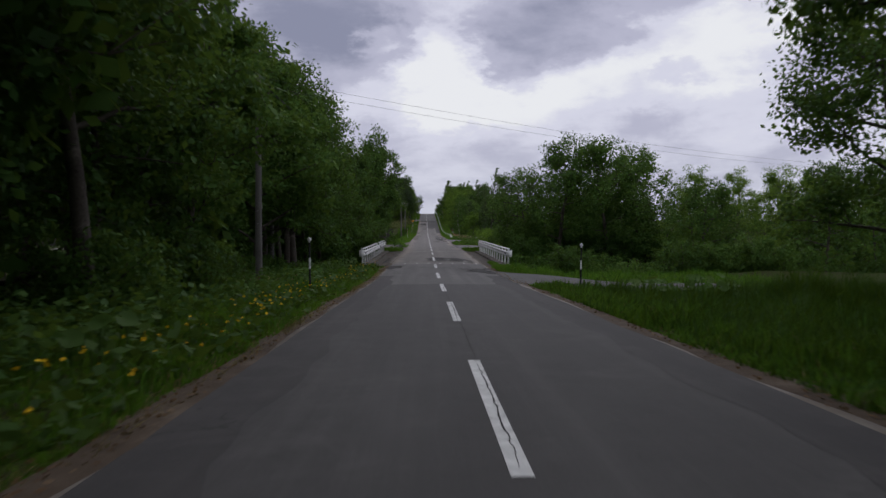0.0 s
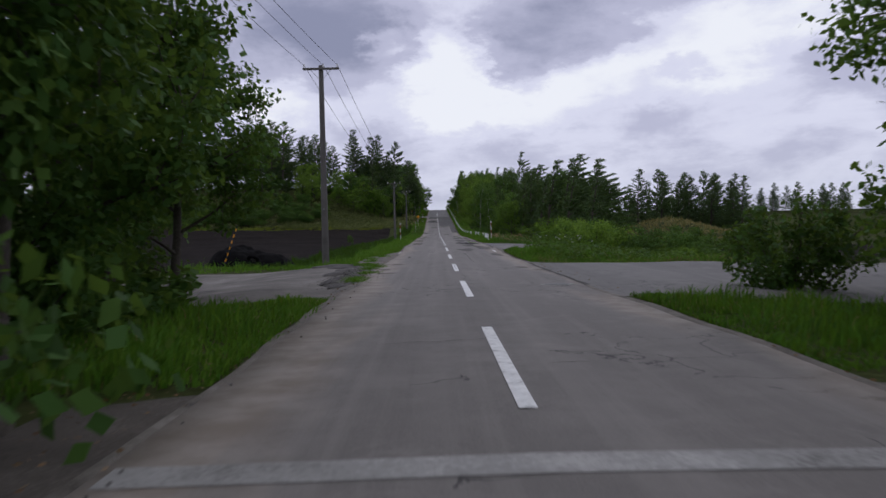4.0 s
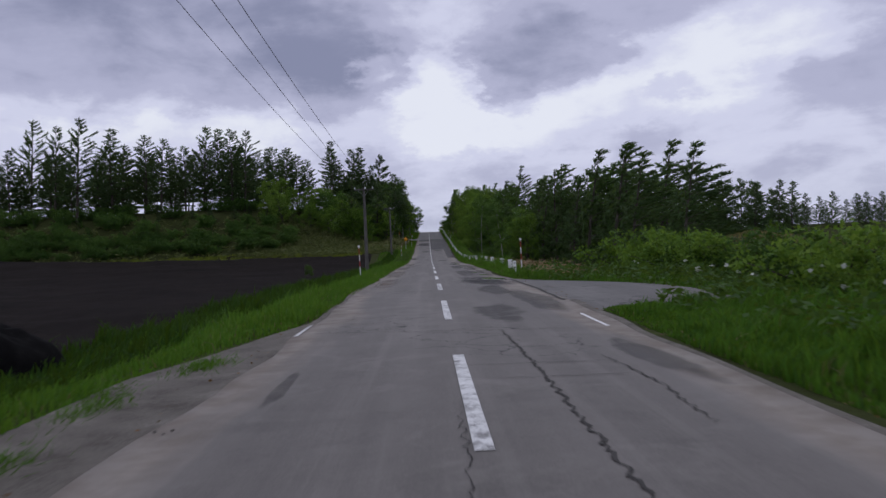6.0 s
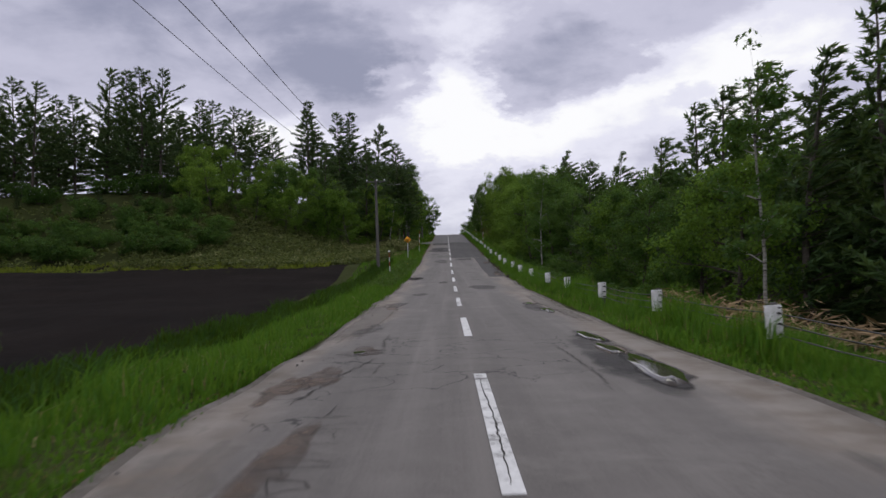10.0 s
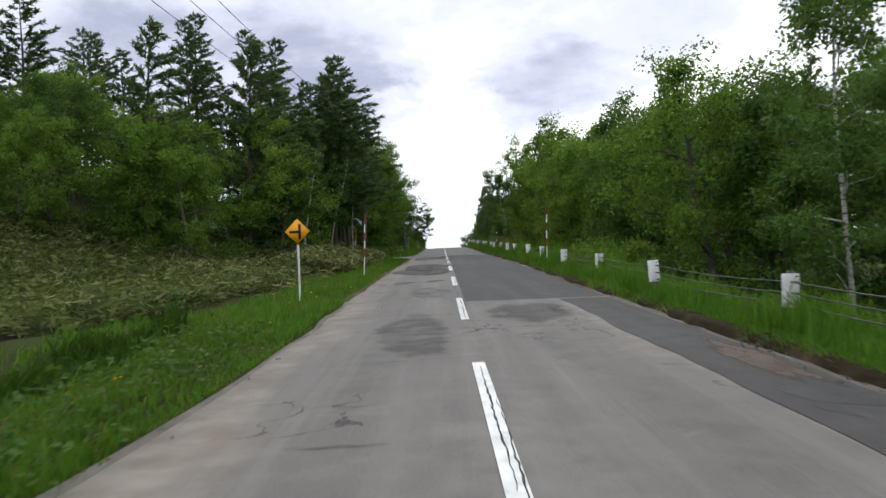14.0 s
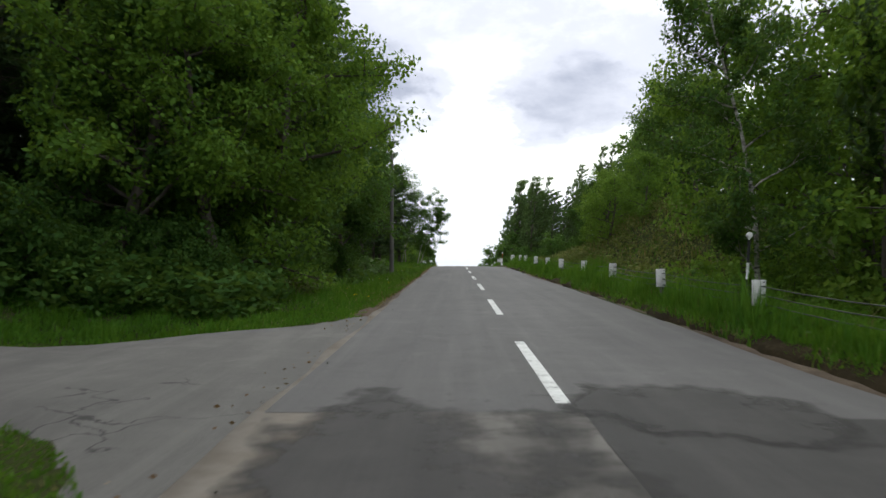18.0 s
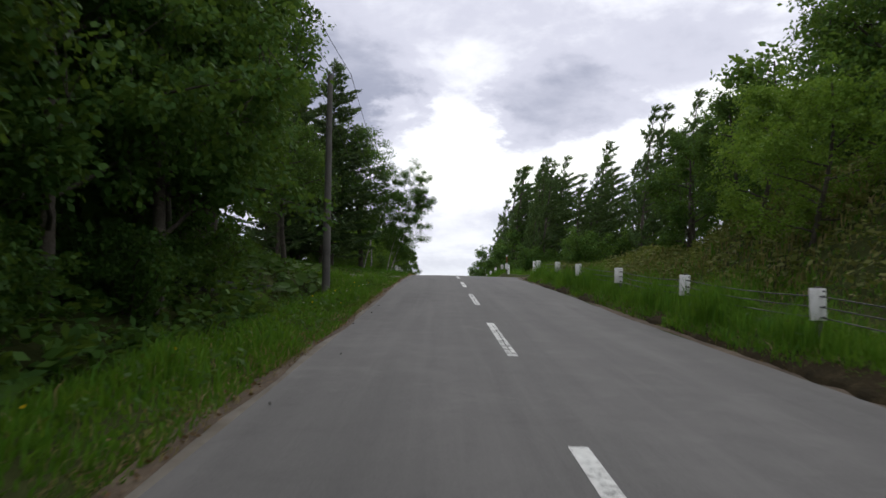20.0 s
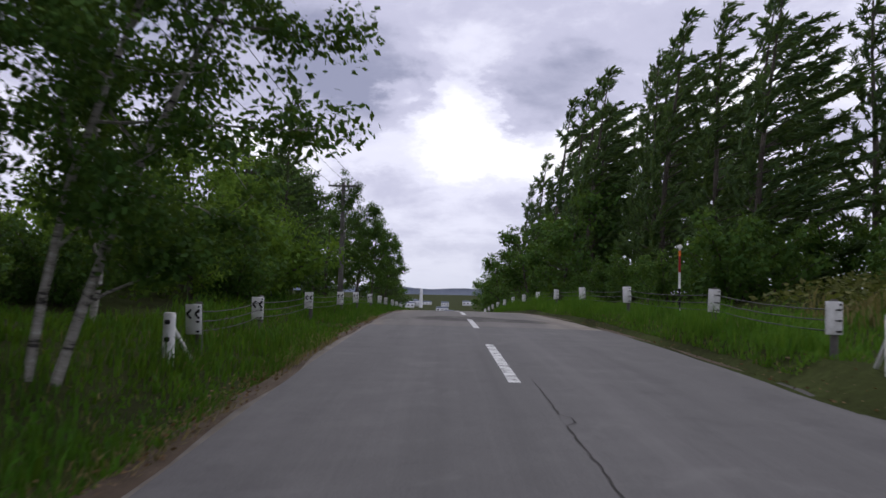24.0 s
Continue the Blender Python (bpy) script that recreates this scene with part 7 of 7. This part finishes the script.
stuff("tall_verge_grass", [blades(230, 26000, tall_right, 136, 342, 0.40, 0.72, 0.020, 0.45, low=0.8), blades(231, 3500, tall_right, 360, 420, 0.35, 0.6, 0.022, 0.45, low=0.8)], M_GRASS, "tall verge grass round the guard posts", "grass")
stuff("tall_verge_grass", [blades(236, 62000, lambda u, y: right_edge(y) + 0.30 + 0.70 * u + 0.3 * (1 - S(y, 188, 212)), 134, 341, 0.68, 1.0, 0.018, 0.32, low=1.0), blades(237, 9000, lambda u, y: 3.75 + 0.8 * u, 359, 420, 0.5, 0.8, 0.018, 0.32, low=1.0)], M_GRASS, "tall grass hiding the feet of the guard posts", "grass")
stuff("edge_grass", [blades(238, 15000, lambda u, y: right_edge(y) + 0.06 + 0.32 * u, 200, 342, 0.18, 0.45, 0.020, 0.6, low=1.0), blades(240, 6000, lambda u, y: LEFT_EDGE - 0.04 - 0.3 * u, 72, 260, 0.10, 0.28, 0.020, 0.6, low=1.0)], M_GRASS, "short grass growing over the edge of the asphalt", "grass")
stuff("edge_dry_grass", [blades(239, 9000, lambda u, y: LEFT_EDGE - 0.05 - 0.5 * u, 290, 345, 0.08, 0.22, 0.014, 0.9, low=1.0), blades(241, 7000, lambda u, y: LEFT_EDGE - 0.1 - 0.4 * u, -10, 43, 0.08, 0.2, 0.014, 0.9, low=1.0), blades(242, 7000, lambda u, y: right_edge(y) + 0.05 + 0.3 * u, 200, 342, 0.1, 0.26, 0.014, 0.9, low=1.0), blades(243, 5000, lambda u, y: LEFT_EDGE - 0.05 - 0.4 * u, 345, 376, 0.08, 0.22, 0.014, 0.9, low=1.0), blades(244, 6000, lambda u, y: LEFT_EDGE - 0.08 - 0.4 * u, 240, 277, 0.05, 0.16, 0.014, 0.9, low=1.0)], M_GRASS_DRY, "short dry grass and stubble along the asphalt", "grass")
stuff("kerb_weeds", [blades(245, 2600, lambda u, y: 3.55 + 0.5 * u, 42.2, 48.5, 0.10, 0.32, 0.02, 0.6, low=1.0), blades(246, 900, lambda u, y: -3.8 - 0.25 * u, 42.0, 44.0, 0.10, 0.3, 0.02, 0.6, low=1.0)], M_GRASS, "weeds growing along the foot of the bridge kerb", "grass")
stuff("seeding_grass", [blades(232, 9000, tall_right, 136, 342, 0.40, 0.78, 0.016, 0.6, low=0.8), blades(233, 2600, lambda u, y: LEFT_EDGE - 0.5 - 1.8 * u, 196, 262, 0.3, 0.6, 0.014, 0.6)], M_GRASS_DRY, "pale seeding grass stalks bent by the wind", "grass")
# shade over the right verge and meadow, painted as darker blades
stuff("dark_grass", [blades(411, 24000, MEADOW, 2, 24, 0.45, 0.95, 0.04), blades(414, 9000, lambda u, y: 5.6 + 9 * u, 17, 24.6, 0.8, 1.2, 0.035, low=1.0), blades(234, 15000, tall_right, 100, 345, 0.25, 0.5, 0.026, 0.4), blades(235, 20000, lambda u, y: right_edge(y) + 0.2 + 3.4 * u, -10, 25, 0.25, 0.58, 0.03)], M_GRASS_DARK_SHADED, "darker grass tufts in the verge, shade put into their colour", "grass")
# rougher grass farther from the road
LFAR = lambda u, y: -6.0 - 7.0 * u
RFAR = lambda u, y: 6.2 + 8.0 * u
no_field = lambda x, y: ~((x < -8.8) & (y > 106) & (y < 236))
stuff("meadow_grass", [blades(401, 30000, MEADOW, -10, 45, 0.25, 0.6, 0.045), blades(402, 22000, RFAR, 70, 138, 0.25, 0.6, 0.05), blades(412, 16000, lambda u, y: 4.3 + 6.5 * u, 95.5, 112.5, 0.25, 0.48, 0.03), blades(413, 9000, lambda u, y: 3.5 + 2.5 * u, 103, 112.6, 0.25, 0.45, 0.03, low=0.8), blades(403, 16000, RFAR, 300, 362, 0.2, 0.5, 0.05),
                       blades(404, 30000, LFAR, 84, 236, 0.25, 0.6, 0.05, keep=no_field), blades(416, 4200, lambda u, y: -3.5 - 3.0 * u, 270, 280, 0.3, 0.6, 0.022), blades(417, 14000, lambda u, y: -3.3 - 9.0 * u, 285, 292, 0.2, 0.42, 0.03, low=0.8), blades(405, 14000, LFAR, 335, 366, 0.2, 0.45, 0.04, keep=not_bridge)], M_GRASS, "rough tall meadow grass behind the verge", "grass")
stuff("meadow_grass", [blades(406, 9000, lambda u, y: 6.5 + 6 * u, 304, 345, 0.25, 0.55, 0.05), blades(407, 5000, lambda u, y: 6.5 + 7 * u, 355, 368, 0.3, 0.6, 0.05), blades(408, 5000, lambda u, y: 22 + 14 * u, 148, 176, 0.3, 0.6, 0.10), blades(415, 7000, lambda u, y: 3.6 + 9 * u, 95.2, 101, 0.15, 0.42, 0.022, 0.6)], M_GRASS_DRY, "yellowish dry grass on the cut bank", "grass")
# the shaded dip beside the field is rendered by dark blade colour
stuff("field_edge_grass", [blades(410, 80000, lambda u, y: -5.6 - (5.2 - 1.7 * S(y, 185, 205) - 1.9 * S(y, 216, 226)) * u, 104, 232, 0.35, 0.85, 0.05)], M_GRASS_DARK_SHADED, "grass where the verge meets the field, coloured dark for the dip's shade", "grass")
stuff("field_margin_grass", [blades(409, 16000, lambda u, y: -12 - 80 * u, 233, 238, 0.25, 0.6, 0.12)], M_MARGIN, "pale grass along the far edge of the field", "grass")


def leafy(seed, n, x0, x1, y0, y1, h0, h1, leaf, slim, per, keep=None, hill=0.0, spread=0.16):
    """Low leafy growth: tufts of leaves at random heights over a patch of ground."""
    rng = np.random.default_rng(seed)
    x, y = rng.uniform(x0, x1, n), rng.uniform(y0, y1, n)
    ok = clear_of_aprons(x, y)
    if keep is not None:
        ok &= keep(x, y)
    x, y = x[ok], y[ok]
    h = rng.uniform(h0, h1, len(x)) * (0.75 + 0.3 * ripple(x, y, 1.6))
    return leaves(rng, np.c_[x, y, land(x, y) + h], leaf, per, (spread, spread, spread * 0.6), 0.3, slim, 0.25)


# sasa (dwarf bamboo) on the bank by the side road and over the slope behind the field
bank = lambda x, y: -x > 4.7 + 0.5 * ripple(x, y, 1.9) + 0.12 * np.clip(y - 271, 0, 8)
stuff("dwarf_bamboo", [leafy(501, 4600, -9.5, -4.6, 254, 277, 0.12, 1.05, 0.30, 0.24, 9, bank), leafy(502, 2600, -13, -9, 250, 276, 0.3, 1.1, 0.34, 0.22, 7)], M_SASA, "dense dwarf bamboo with long pale-edged leaves", "dwarf bamboo")
stuff("dwarf_bamboo", [leafy(503, 5200, -34, -6.6, 234, 256, 0.1, 0.9, 0.42, 0.24, 6, lambda x, y: -x > 5.5 + 0.22 * np.clip(250 - y, 0, 20)), leafy(506, 420, -8.6, -5.4, 296.6, 300.6, 0.1, 0.8, 0.28, 0.24, 9), leafy(505, 7000, -34, -6.6, 236, 254, 0.05, 0.75, 0.30, 0.22, 6, lambda x, y: -x > 5.5 + 0.22 * np.clip(250 - y, 0, 20)), leafy(504, 1500, -92, -30, 236, 254, 0.2, 1.1, 0.6, 0.3, 4)], M_SASA, "slope covered with dwarf bamboo behind the field", "dwarf bamboo")
stuff("undergrowth", [leafy(511, 4200, -14, -5.2, -12, 44, 0.1, 0.8, 0.20, 0.6, 9), leafy(512, 1500, -13, -6.0, 70, 83, 0.1, 0.9, 0.30, 0.6, 6), leafy(513, 2400, -13, -6.3, 292, 326, 0.1, 0.8, 0.3, 0.6, 6), leafy(515, 1500, -16, -5.6, 290.3, 295, 0.1, 1.3, 0.22, 0.55, 8), leafy(514, 3400, 8, 15, 186, 305, 0.1, 0.9, 0.36, 0.55, 6)], M_LEAF, "dark leafy undergrowth at the wood's edge", "undergrowth")
stuff("weeds", [leafy(521, 900, -4.6, -3.3, -10, 42, 0.05, 0.3, 0.20, 0.6, 5), leafy(522, 900, -4.8, -3.1, 196, 229, 0.05, 0.55, 0.11, 0.5, 8), leafy(524, 700, 3.9, 5.6, 200, 345, 0.05, 0.3, 0.12, 0.6, 5), leafy(525, 260, -4.2, -3.2, 305, 340, 0.05, 0.22, 0.11, 0.6, 5), leafy(526, 900, 4.5, 12, 97, 136, 0.1, 0.7, 0.2, 0.5, 9), leafy(527, 700, 7.5, 16, 108, 126, 0.2, 0.8, 0.2, 0.5, 10, lambda x, y: x > 8.6)], M_BUTTERBUR, "broad-leaved weeds among the grass", "weeds")
# bank of brown-green growth on the cut slope
stuff("bank_growth", [leafy(531, 4600, 6.5, 14, 306, 344, 0.05, 0.42, 0.18, 0.5, 6), leafy(532, 900, 7.4, 12, 356.5, 372, 0.05, 0.42, 0.2, 0.5, 6)], M_BANK, "low yellow-green growth over the cut bank", "undergrowth")
stuff("dead_growth", [leafy(533, 420, -9.5, -3.6, 345.4, 354, 0.0, 0.12, 0.10, 0.4, 6, lambda x, y: x < -3.6 - 0.16 * (y - 345))], M_LITTER, "flattened brown growth on the bare bank by the driveway", "undergrowth")
stuff("low_weeds", [leafy(534, 1300, -9.5, -3.8, 345.6, 354, 0.0, 0.2, 0.10, 0.5, 6, lambda x, y: x < -3.6 - 0.16 * (y - 345))], M_GRASS_DARK_SHADED, "low dark weeds on the bare bank by the driveway", "weeds")
stuff("mound_growth", [leafy(541, 2600, -15, -8.0, 316, 342, 0.02, 0.45, 0.20, 0.6, 6), leafy(542, 450, -8.2, -5.6, 308, 335, 0.0, 0.3, 0.17, 0.6, 7)], M_LEAF, "dark low growth covering the mound", "undergrowth")


# butterbur: large round leaves on stalks
def butterbur(seed, cx, cy, rx, ry, n, size, group):
    rng = np.random.default_rng(seed)
    plant = thing("butterbur", at_ground(cx, cy), "clump of butterbur with large round green leaves", "butterbur", group)
    base = np.array(at_ground(cx, cy))
    for i in range(n):
        a, q = rng.uniform(0, 6.28), math.sqrt(rng.random())
        x, y = cx + rx * q * math.cos(a), cy + ry * q * math.sin(a)
        h, r = rng.uniform(0.22, 0.62), size * rng.uniform(0.6, 1.2)
        c = np.array(at_ground(x, y, h)) - base
        nrm = np.array([rng.normal(0.1, 0.35), rng.normal(-0.45, 0.3), 1.0])
        nrm /= np.linalg.norm(nrm)
        u = np.cross(nrm, [0, 1, 0.2])
        u /= np.linalg.norm(u)
        w = np.cross(nrm, u)
        ts = np.linspace(0.35, 2 * math.pi - 0.35, 13)
        rim = [c + r * (math.cos(t) * u + math.sin(t) * w) * (1 + 0.06 * math.sin(5 * t)) + nrm * r * 0.14 * (1 + 0.5 * math.sin(3 * t)) for t in ts]
        half = [c + 0.5 * r * (math.cos(t) * u + math.sin(t) * w) + nrm * r * 0.02 for t in ts]
        g = Geo().add(rim + half + [c - nrm * r * 0.05], [(k, k + 1, 13 + k + 1, 13 + k) for k in range(12)] + [(13 + k, 13 + k + 1, 13 + k + 2, 26) for k in range(0, 11, 2)])
        leaf_ob = part("leaf", g, M_BUTTERBUR, plant)
        part("stalk", Geo().tube([c + [0, 0, -h - 0.05], c * 1.0 + [0, 0, -h * 0.4], c - nrm * 0.03], [0.016, 0.013, 0.010], 5, False), M_BUTTERBUR, leaf_ob)


butterbur(601, -6.9, 333.0, 1.1, 2.4, 54, 0.22, "butterbur by the ditch")
butterbur(602, -7.6, 329.6, 1.0, 1.8, 40, 0.21, "butterbur by the ditch")
butterbur(603, -4.4, 21.5, 0.8, 2.0, 18, 0.14, "butterbur on the verge")
butterbur(604, -4.9, 5.5, 0.9, 3.0, 30, 0.13, "butterbur on the verge")
butterbur(605, -5.0, 40.6, 0.5, 1.4, 12, 0.13, "butterbur on the verge")
butterbur(606, -6.0, 307.0, 0.8, 1.6, 14, 0.22, "butterbur by the ditch")
butterbur(607, 8.0, 21.0, 1.6, 3.5, 26, 0.22, "butterbur in the meadow")
butterbur(608, 10.5, 28.0, 1.8, 3.0, 24, 0.22, "butterbur in the meadow")


# heap of bleached dead branches by the pole in the wood's edge
rng_d = np.random.default_rng(33)
heap = thing("branch_heap", at_ground(-7.9, 27.9), "tangled heap of bleached dead branches and stalks at the pole's foot", "dead branches")
for i in range(22):
    a, reach = rng_d.uniform(0, 6.28), rng_d.uniform(0.5, 1.3)
    p0 = np.array([rng_d.normal(0, 0.55), rng_d.normal(0, 0.25), -0.05])
    mid = p0 + [0.4 * reach * math.cos(a), 0.25 * reach * math.sin(a), rng_d.uniform(0.25, 0.75)]
    end = mid + [0.5 * reach * math.cos(a + 0.6), 0.3 * reach * math.sin(a), rng_d.uniform(-0.35, 0.15)]
    r0 = rng_d.uniform(0.010, 0.026)
    part("branch", Geo().tube([p0, (p0 + mid) / 2 + [0, 0, 0.06], mid, (mid + end) / 2 + [0, 0, 0.05], end], [r0, r0, r0 * 0.8, r0 * 0.6, r0 * 0.3], 5), M_STRAW if i % 3 else M_BARK, heap)


# flowers
def flowers(seed, n, x0, x1, y0, y1, h, size, mat, name, label, keep=None):
    rng = np.random.default_rng(seed)
    x, y = rng.uniform(x0, x1, n), rng.uniform(y0, y1, n)
    ok = clear_of_aprons(x, y)
    x, y = x[ok], y[ok]
    c = np.c_[x, y, land(x, y) + h * rng.uniform(0.7, 1.2, len(x))]
    return stuff(name, [leaves(rng, c, size, 5, (size * 0.18, size * 0.18, size * 0.1), 0.25, 0.85)], mat, label, "flowers")


flowers(701, 150, -5.0, -3.3, -4, 24, 0.36, 0.055, M_DANDELION, "dandelions", "yellow dandelions dotted over the verge")
flowers(702, 60, -4.6, -3.2, 24, 44, 0.36, 0.05, M_DANDELION, "dandelions", "yellow dandelions dotted over the verge")
flowers(703, 60, -4.4, -3.1, 205, 345, 0.26, 0.038, M_DANDELION, "dandelions", "a few yellow dandelions in the grass")
flowers(704, 26, 5.2, 8.5, 108, 122, 0.75, 0.12, M_UMBEL, "white_umbels", "white flower heads among the roadside weeds")
flowers(705, 14, -4.5, -3.2, 300, 342, 0.35, 0.035, M_UMBEL, "white_flowers", "small white flowers in the verge grass")
# bleached reed heaps behind the fence
rng_r = np.random.default_rng(8)
_c = np.c_[rng_r.uniform(5.6, 9.2, 700), rng_r.uniform(133, 180, 700)]
_c = _c[(ripple(_c[:, 0], _c[:, 1], 2.2) > -0.15)]
_z = land(_c[:, 0], _c[:, 1]) + rng_r.uniform(0.05, 0.75, len(_c))
_z = np.maximum(_z, road_z(_c[:, 1]) - 0.75 + 1.0 * rng_r.random(len(_c)) * (0.6 + 0.4 * ripple(_c[:, 0], _c[:, 1], 1.1)))
stuff("dry_reeds", [leaves(rng_r, np.c_[_c, _z], 0.42, 16, (0.30, 0.30, 0.13), 0.4, 0.10, 0.0)], M_STRAW, "heaps of bleached broken reeds behind the fence", "dry reeds")
stuff("dry_reeds", [leaves(rng_r, np.c_[np.linspace(-6, -5.2, 34), np.linspace(240, 262, 34), land(np.linspace(-6, -5.2, 34), np.linspace(240, 262, 34)) + 0.25], 0.32, 8, (0.3, 0.5, 0.12), 0.3, 0.08, 0.0)], M_STRAW, "bleached dead stalks along the bank", "dry reeds")
# tufts of grass on the strip of dirt beside the farm track
def tufts(seed, spots, n, r, h):
    rng = np.random.default_rng(seed)
    x = np.concatenate([cx + rng.normal(0, r, n) for cx, _ in spots])
    y = np.concatenate([cy + rng.normal(0, r * 2.2, n) for _, cy in spots])
    tall, a = h * rng.uniform(0.5, 1.2, len(x)), rng.uniform(0, 6.28, len(x))
    root = np.c_[x, y, np.maximum(land(x, y), road_z(y) - 0.12)]
    side = np.c_[np.cos(a), np.sin(a), 0 * a] * 0.008
    tip = root + np.c_[rng.normal(0.05, 0.08, len(x)), rng.normal(0, 0.08, len(x)), tall]
    return np.stack([root - side, root + side, tip + side * 0.2, tip - side * 0.2], 1).reshape(-1, 3), np.arange(4 * len(x)).reshape(-1, 4)


stuff("grass_tufts", [tufts(801, ((-3.0, 86.6), (-3.1, 87.6), (-3.0, 90.6), (-3.15, 93.2), (-3.0, 94.6), (-3.3, 95.8), (-3.6, 97), (-4.4, 98.4), (-4.5, 101), (-4.6, 104), (-4.4, 107), (-4.1, 108.5), (-3.7, 100.2), (-3.9, 102.6), (-3.5, 105.4), (-4.2, 103.4), (-4.6, 99.4)), 420, 0.17, 0.10), tufts(802, ((-3.0, 339), (-2.95, 341), (-3.0, 343.4), (-3.05, 345.6)), 120, 0.10, 0.12)], M_GRASS, "tufts of grass growing out of the dirt", "grass")
# loose stones on the broken edges
rng_s = np.random.default_rng(21)
_c = np.concatenate([np.c_[rng_s.normal(-2.4, 0.22, 700), rng_s.normal(205.8, 0.75, 700)], np.c_[rng_s.normal(3.45, 0.14, 700), rng_s.uniform(203, 226, 700)], np.c_[rng_s.normal(-3.7, 0.4, 500), rng_s.normal(91, 3.0, 500)], np.c_[rng_s.normal(-2.6, 0.15, 500), rng_s.uniform(60, 345, 500)][:120]])
stuff("loose_stones", [puffs(rng_s, np.c_[_c, np.maximum(road_top(_c[:, 0], _c[:, 1]) - 0.04, land(_c[:, 0], _c[:, 1])) + 0.045], 0.010, 0.032, 4, 0.8)], M_GRIT, "small loose stones on the broken edges of the asphalt", "stones")
# litter of leaves and stones on the road's edges
rng_l = np.random.default_rng(15)
_y = np.r_[rng_l.uniform(-12, 375, 2600), rng_l.uniform(-8, 46, 3000), rng_l.uniform(294, 375, 4200), rng_l.uniform(240, 277, 1800)]
_y = np.r_[_y, rng_l.uniform(37, 71, 700)]
_s = rng_l.random(len(_y)) < 0.62
_d = np.abs(rng_l.normal(0, 0.26, len(_y))) - 0.02
_d = np.where((_y > 40) & (_y < 71), rng_l.uniform(-0.1, 1.2, len(_y)), _d)
_x = np.where(_s, LEFT_EDGE - 0.02 - _d, right_edge(_y) + 0.02 + _d)
stuff("leaf_litter", [leaves(rng_l, np.c_[_x, _y, np.maximum(road_top(_x, _y), land(_x, _y)) + 0.03], 0.05, 1, (0.02, 0.02, 0.004), 0.05, 0.6)], M_LITTER, "dead leaves and twigs along the asphalt edge", "litter")
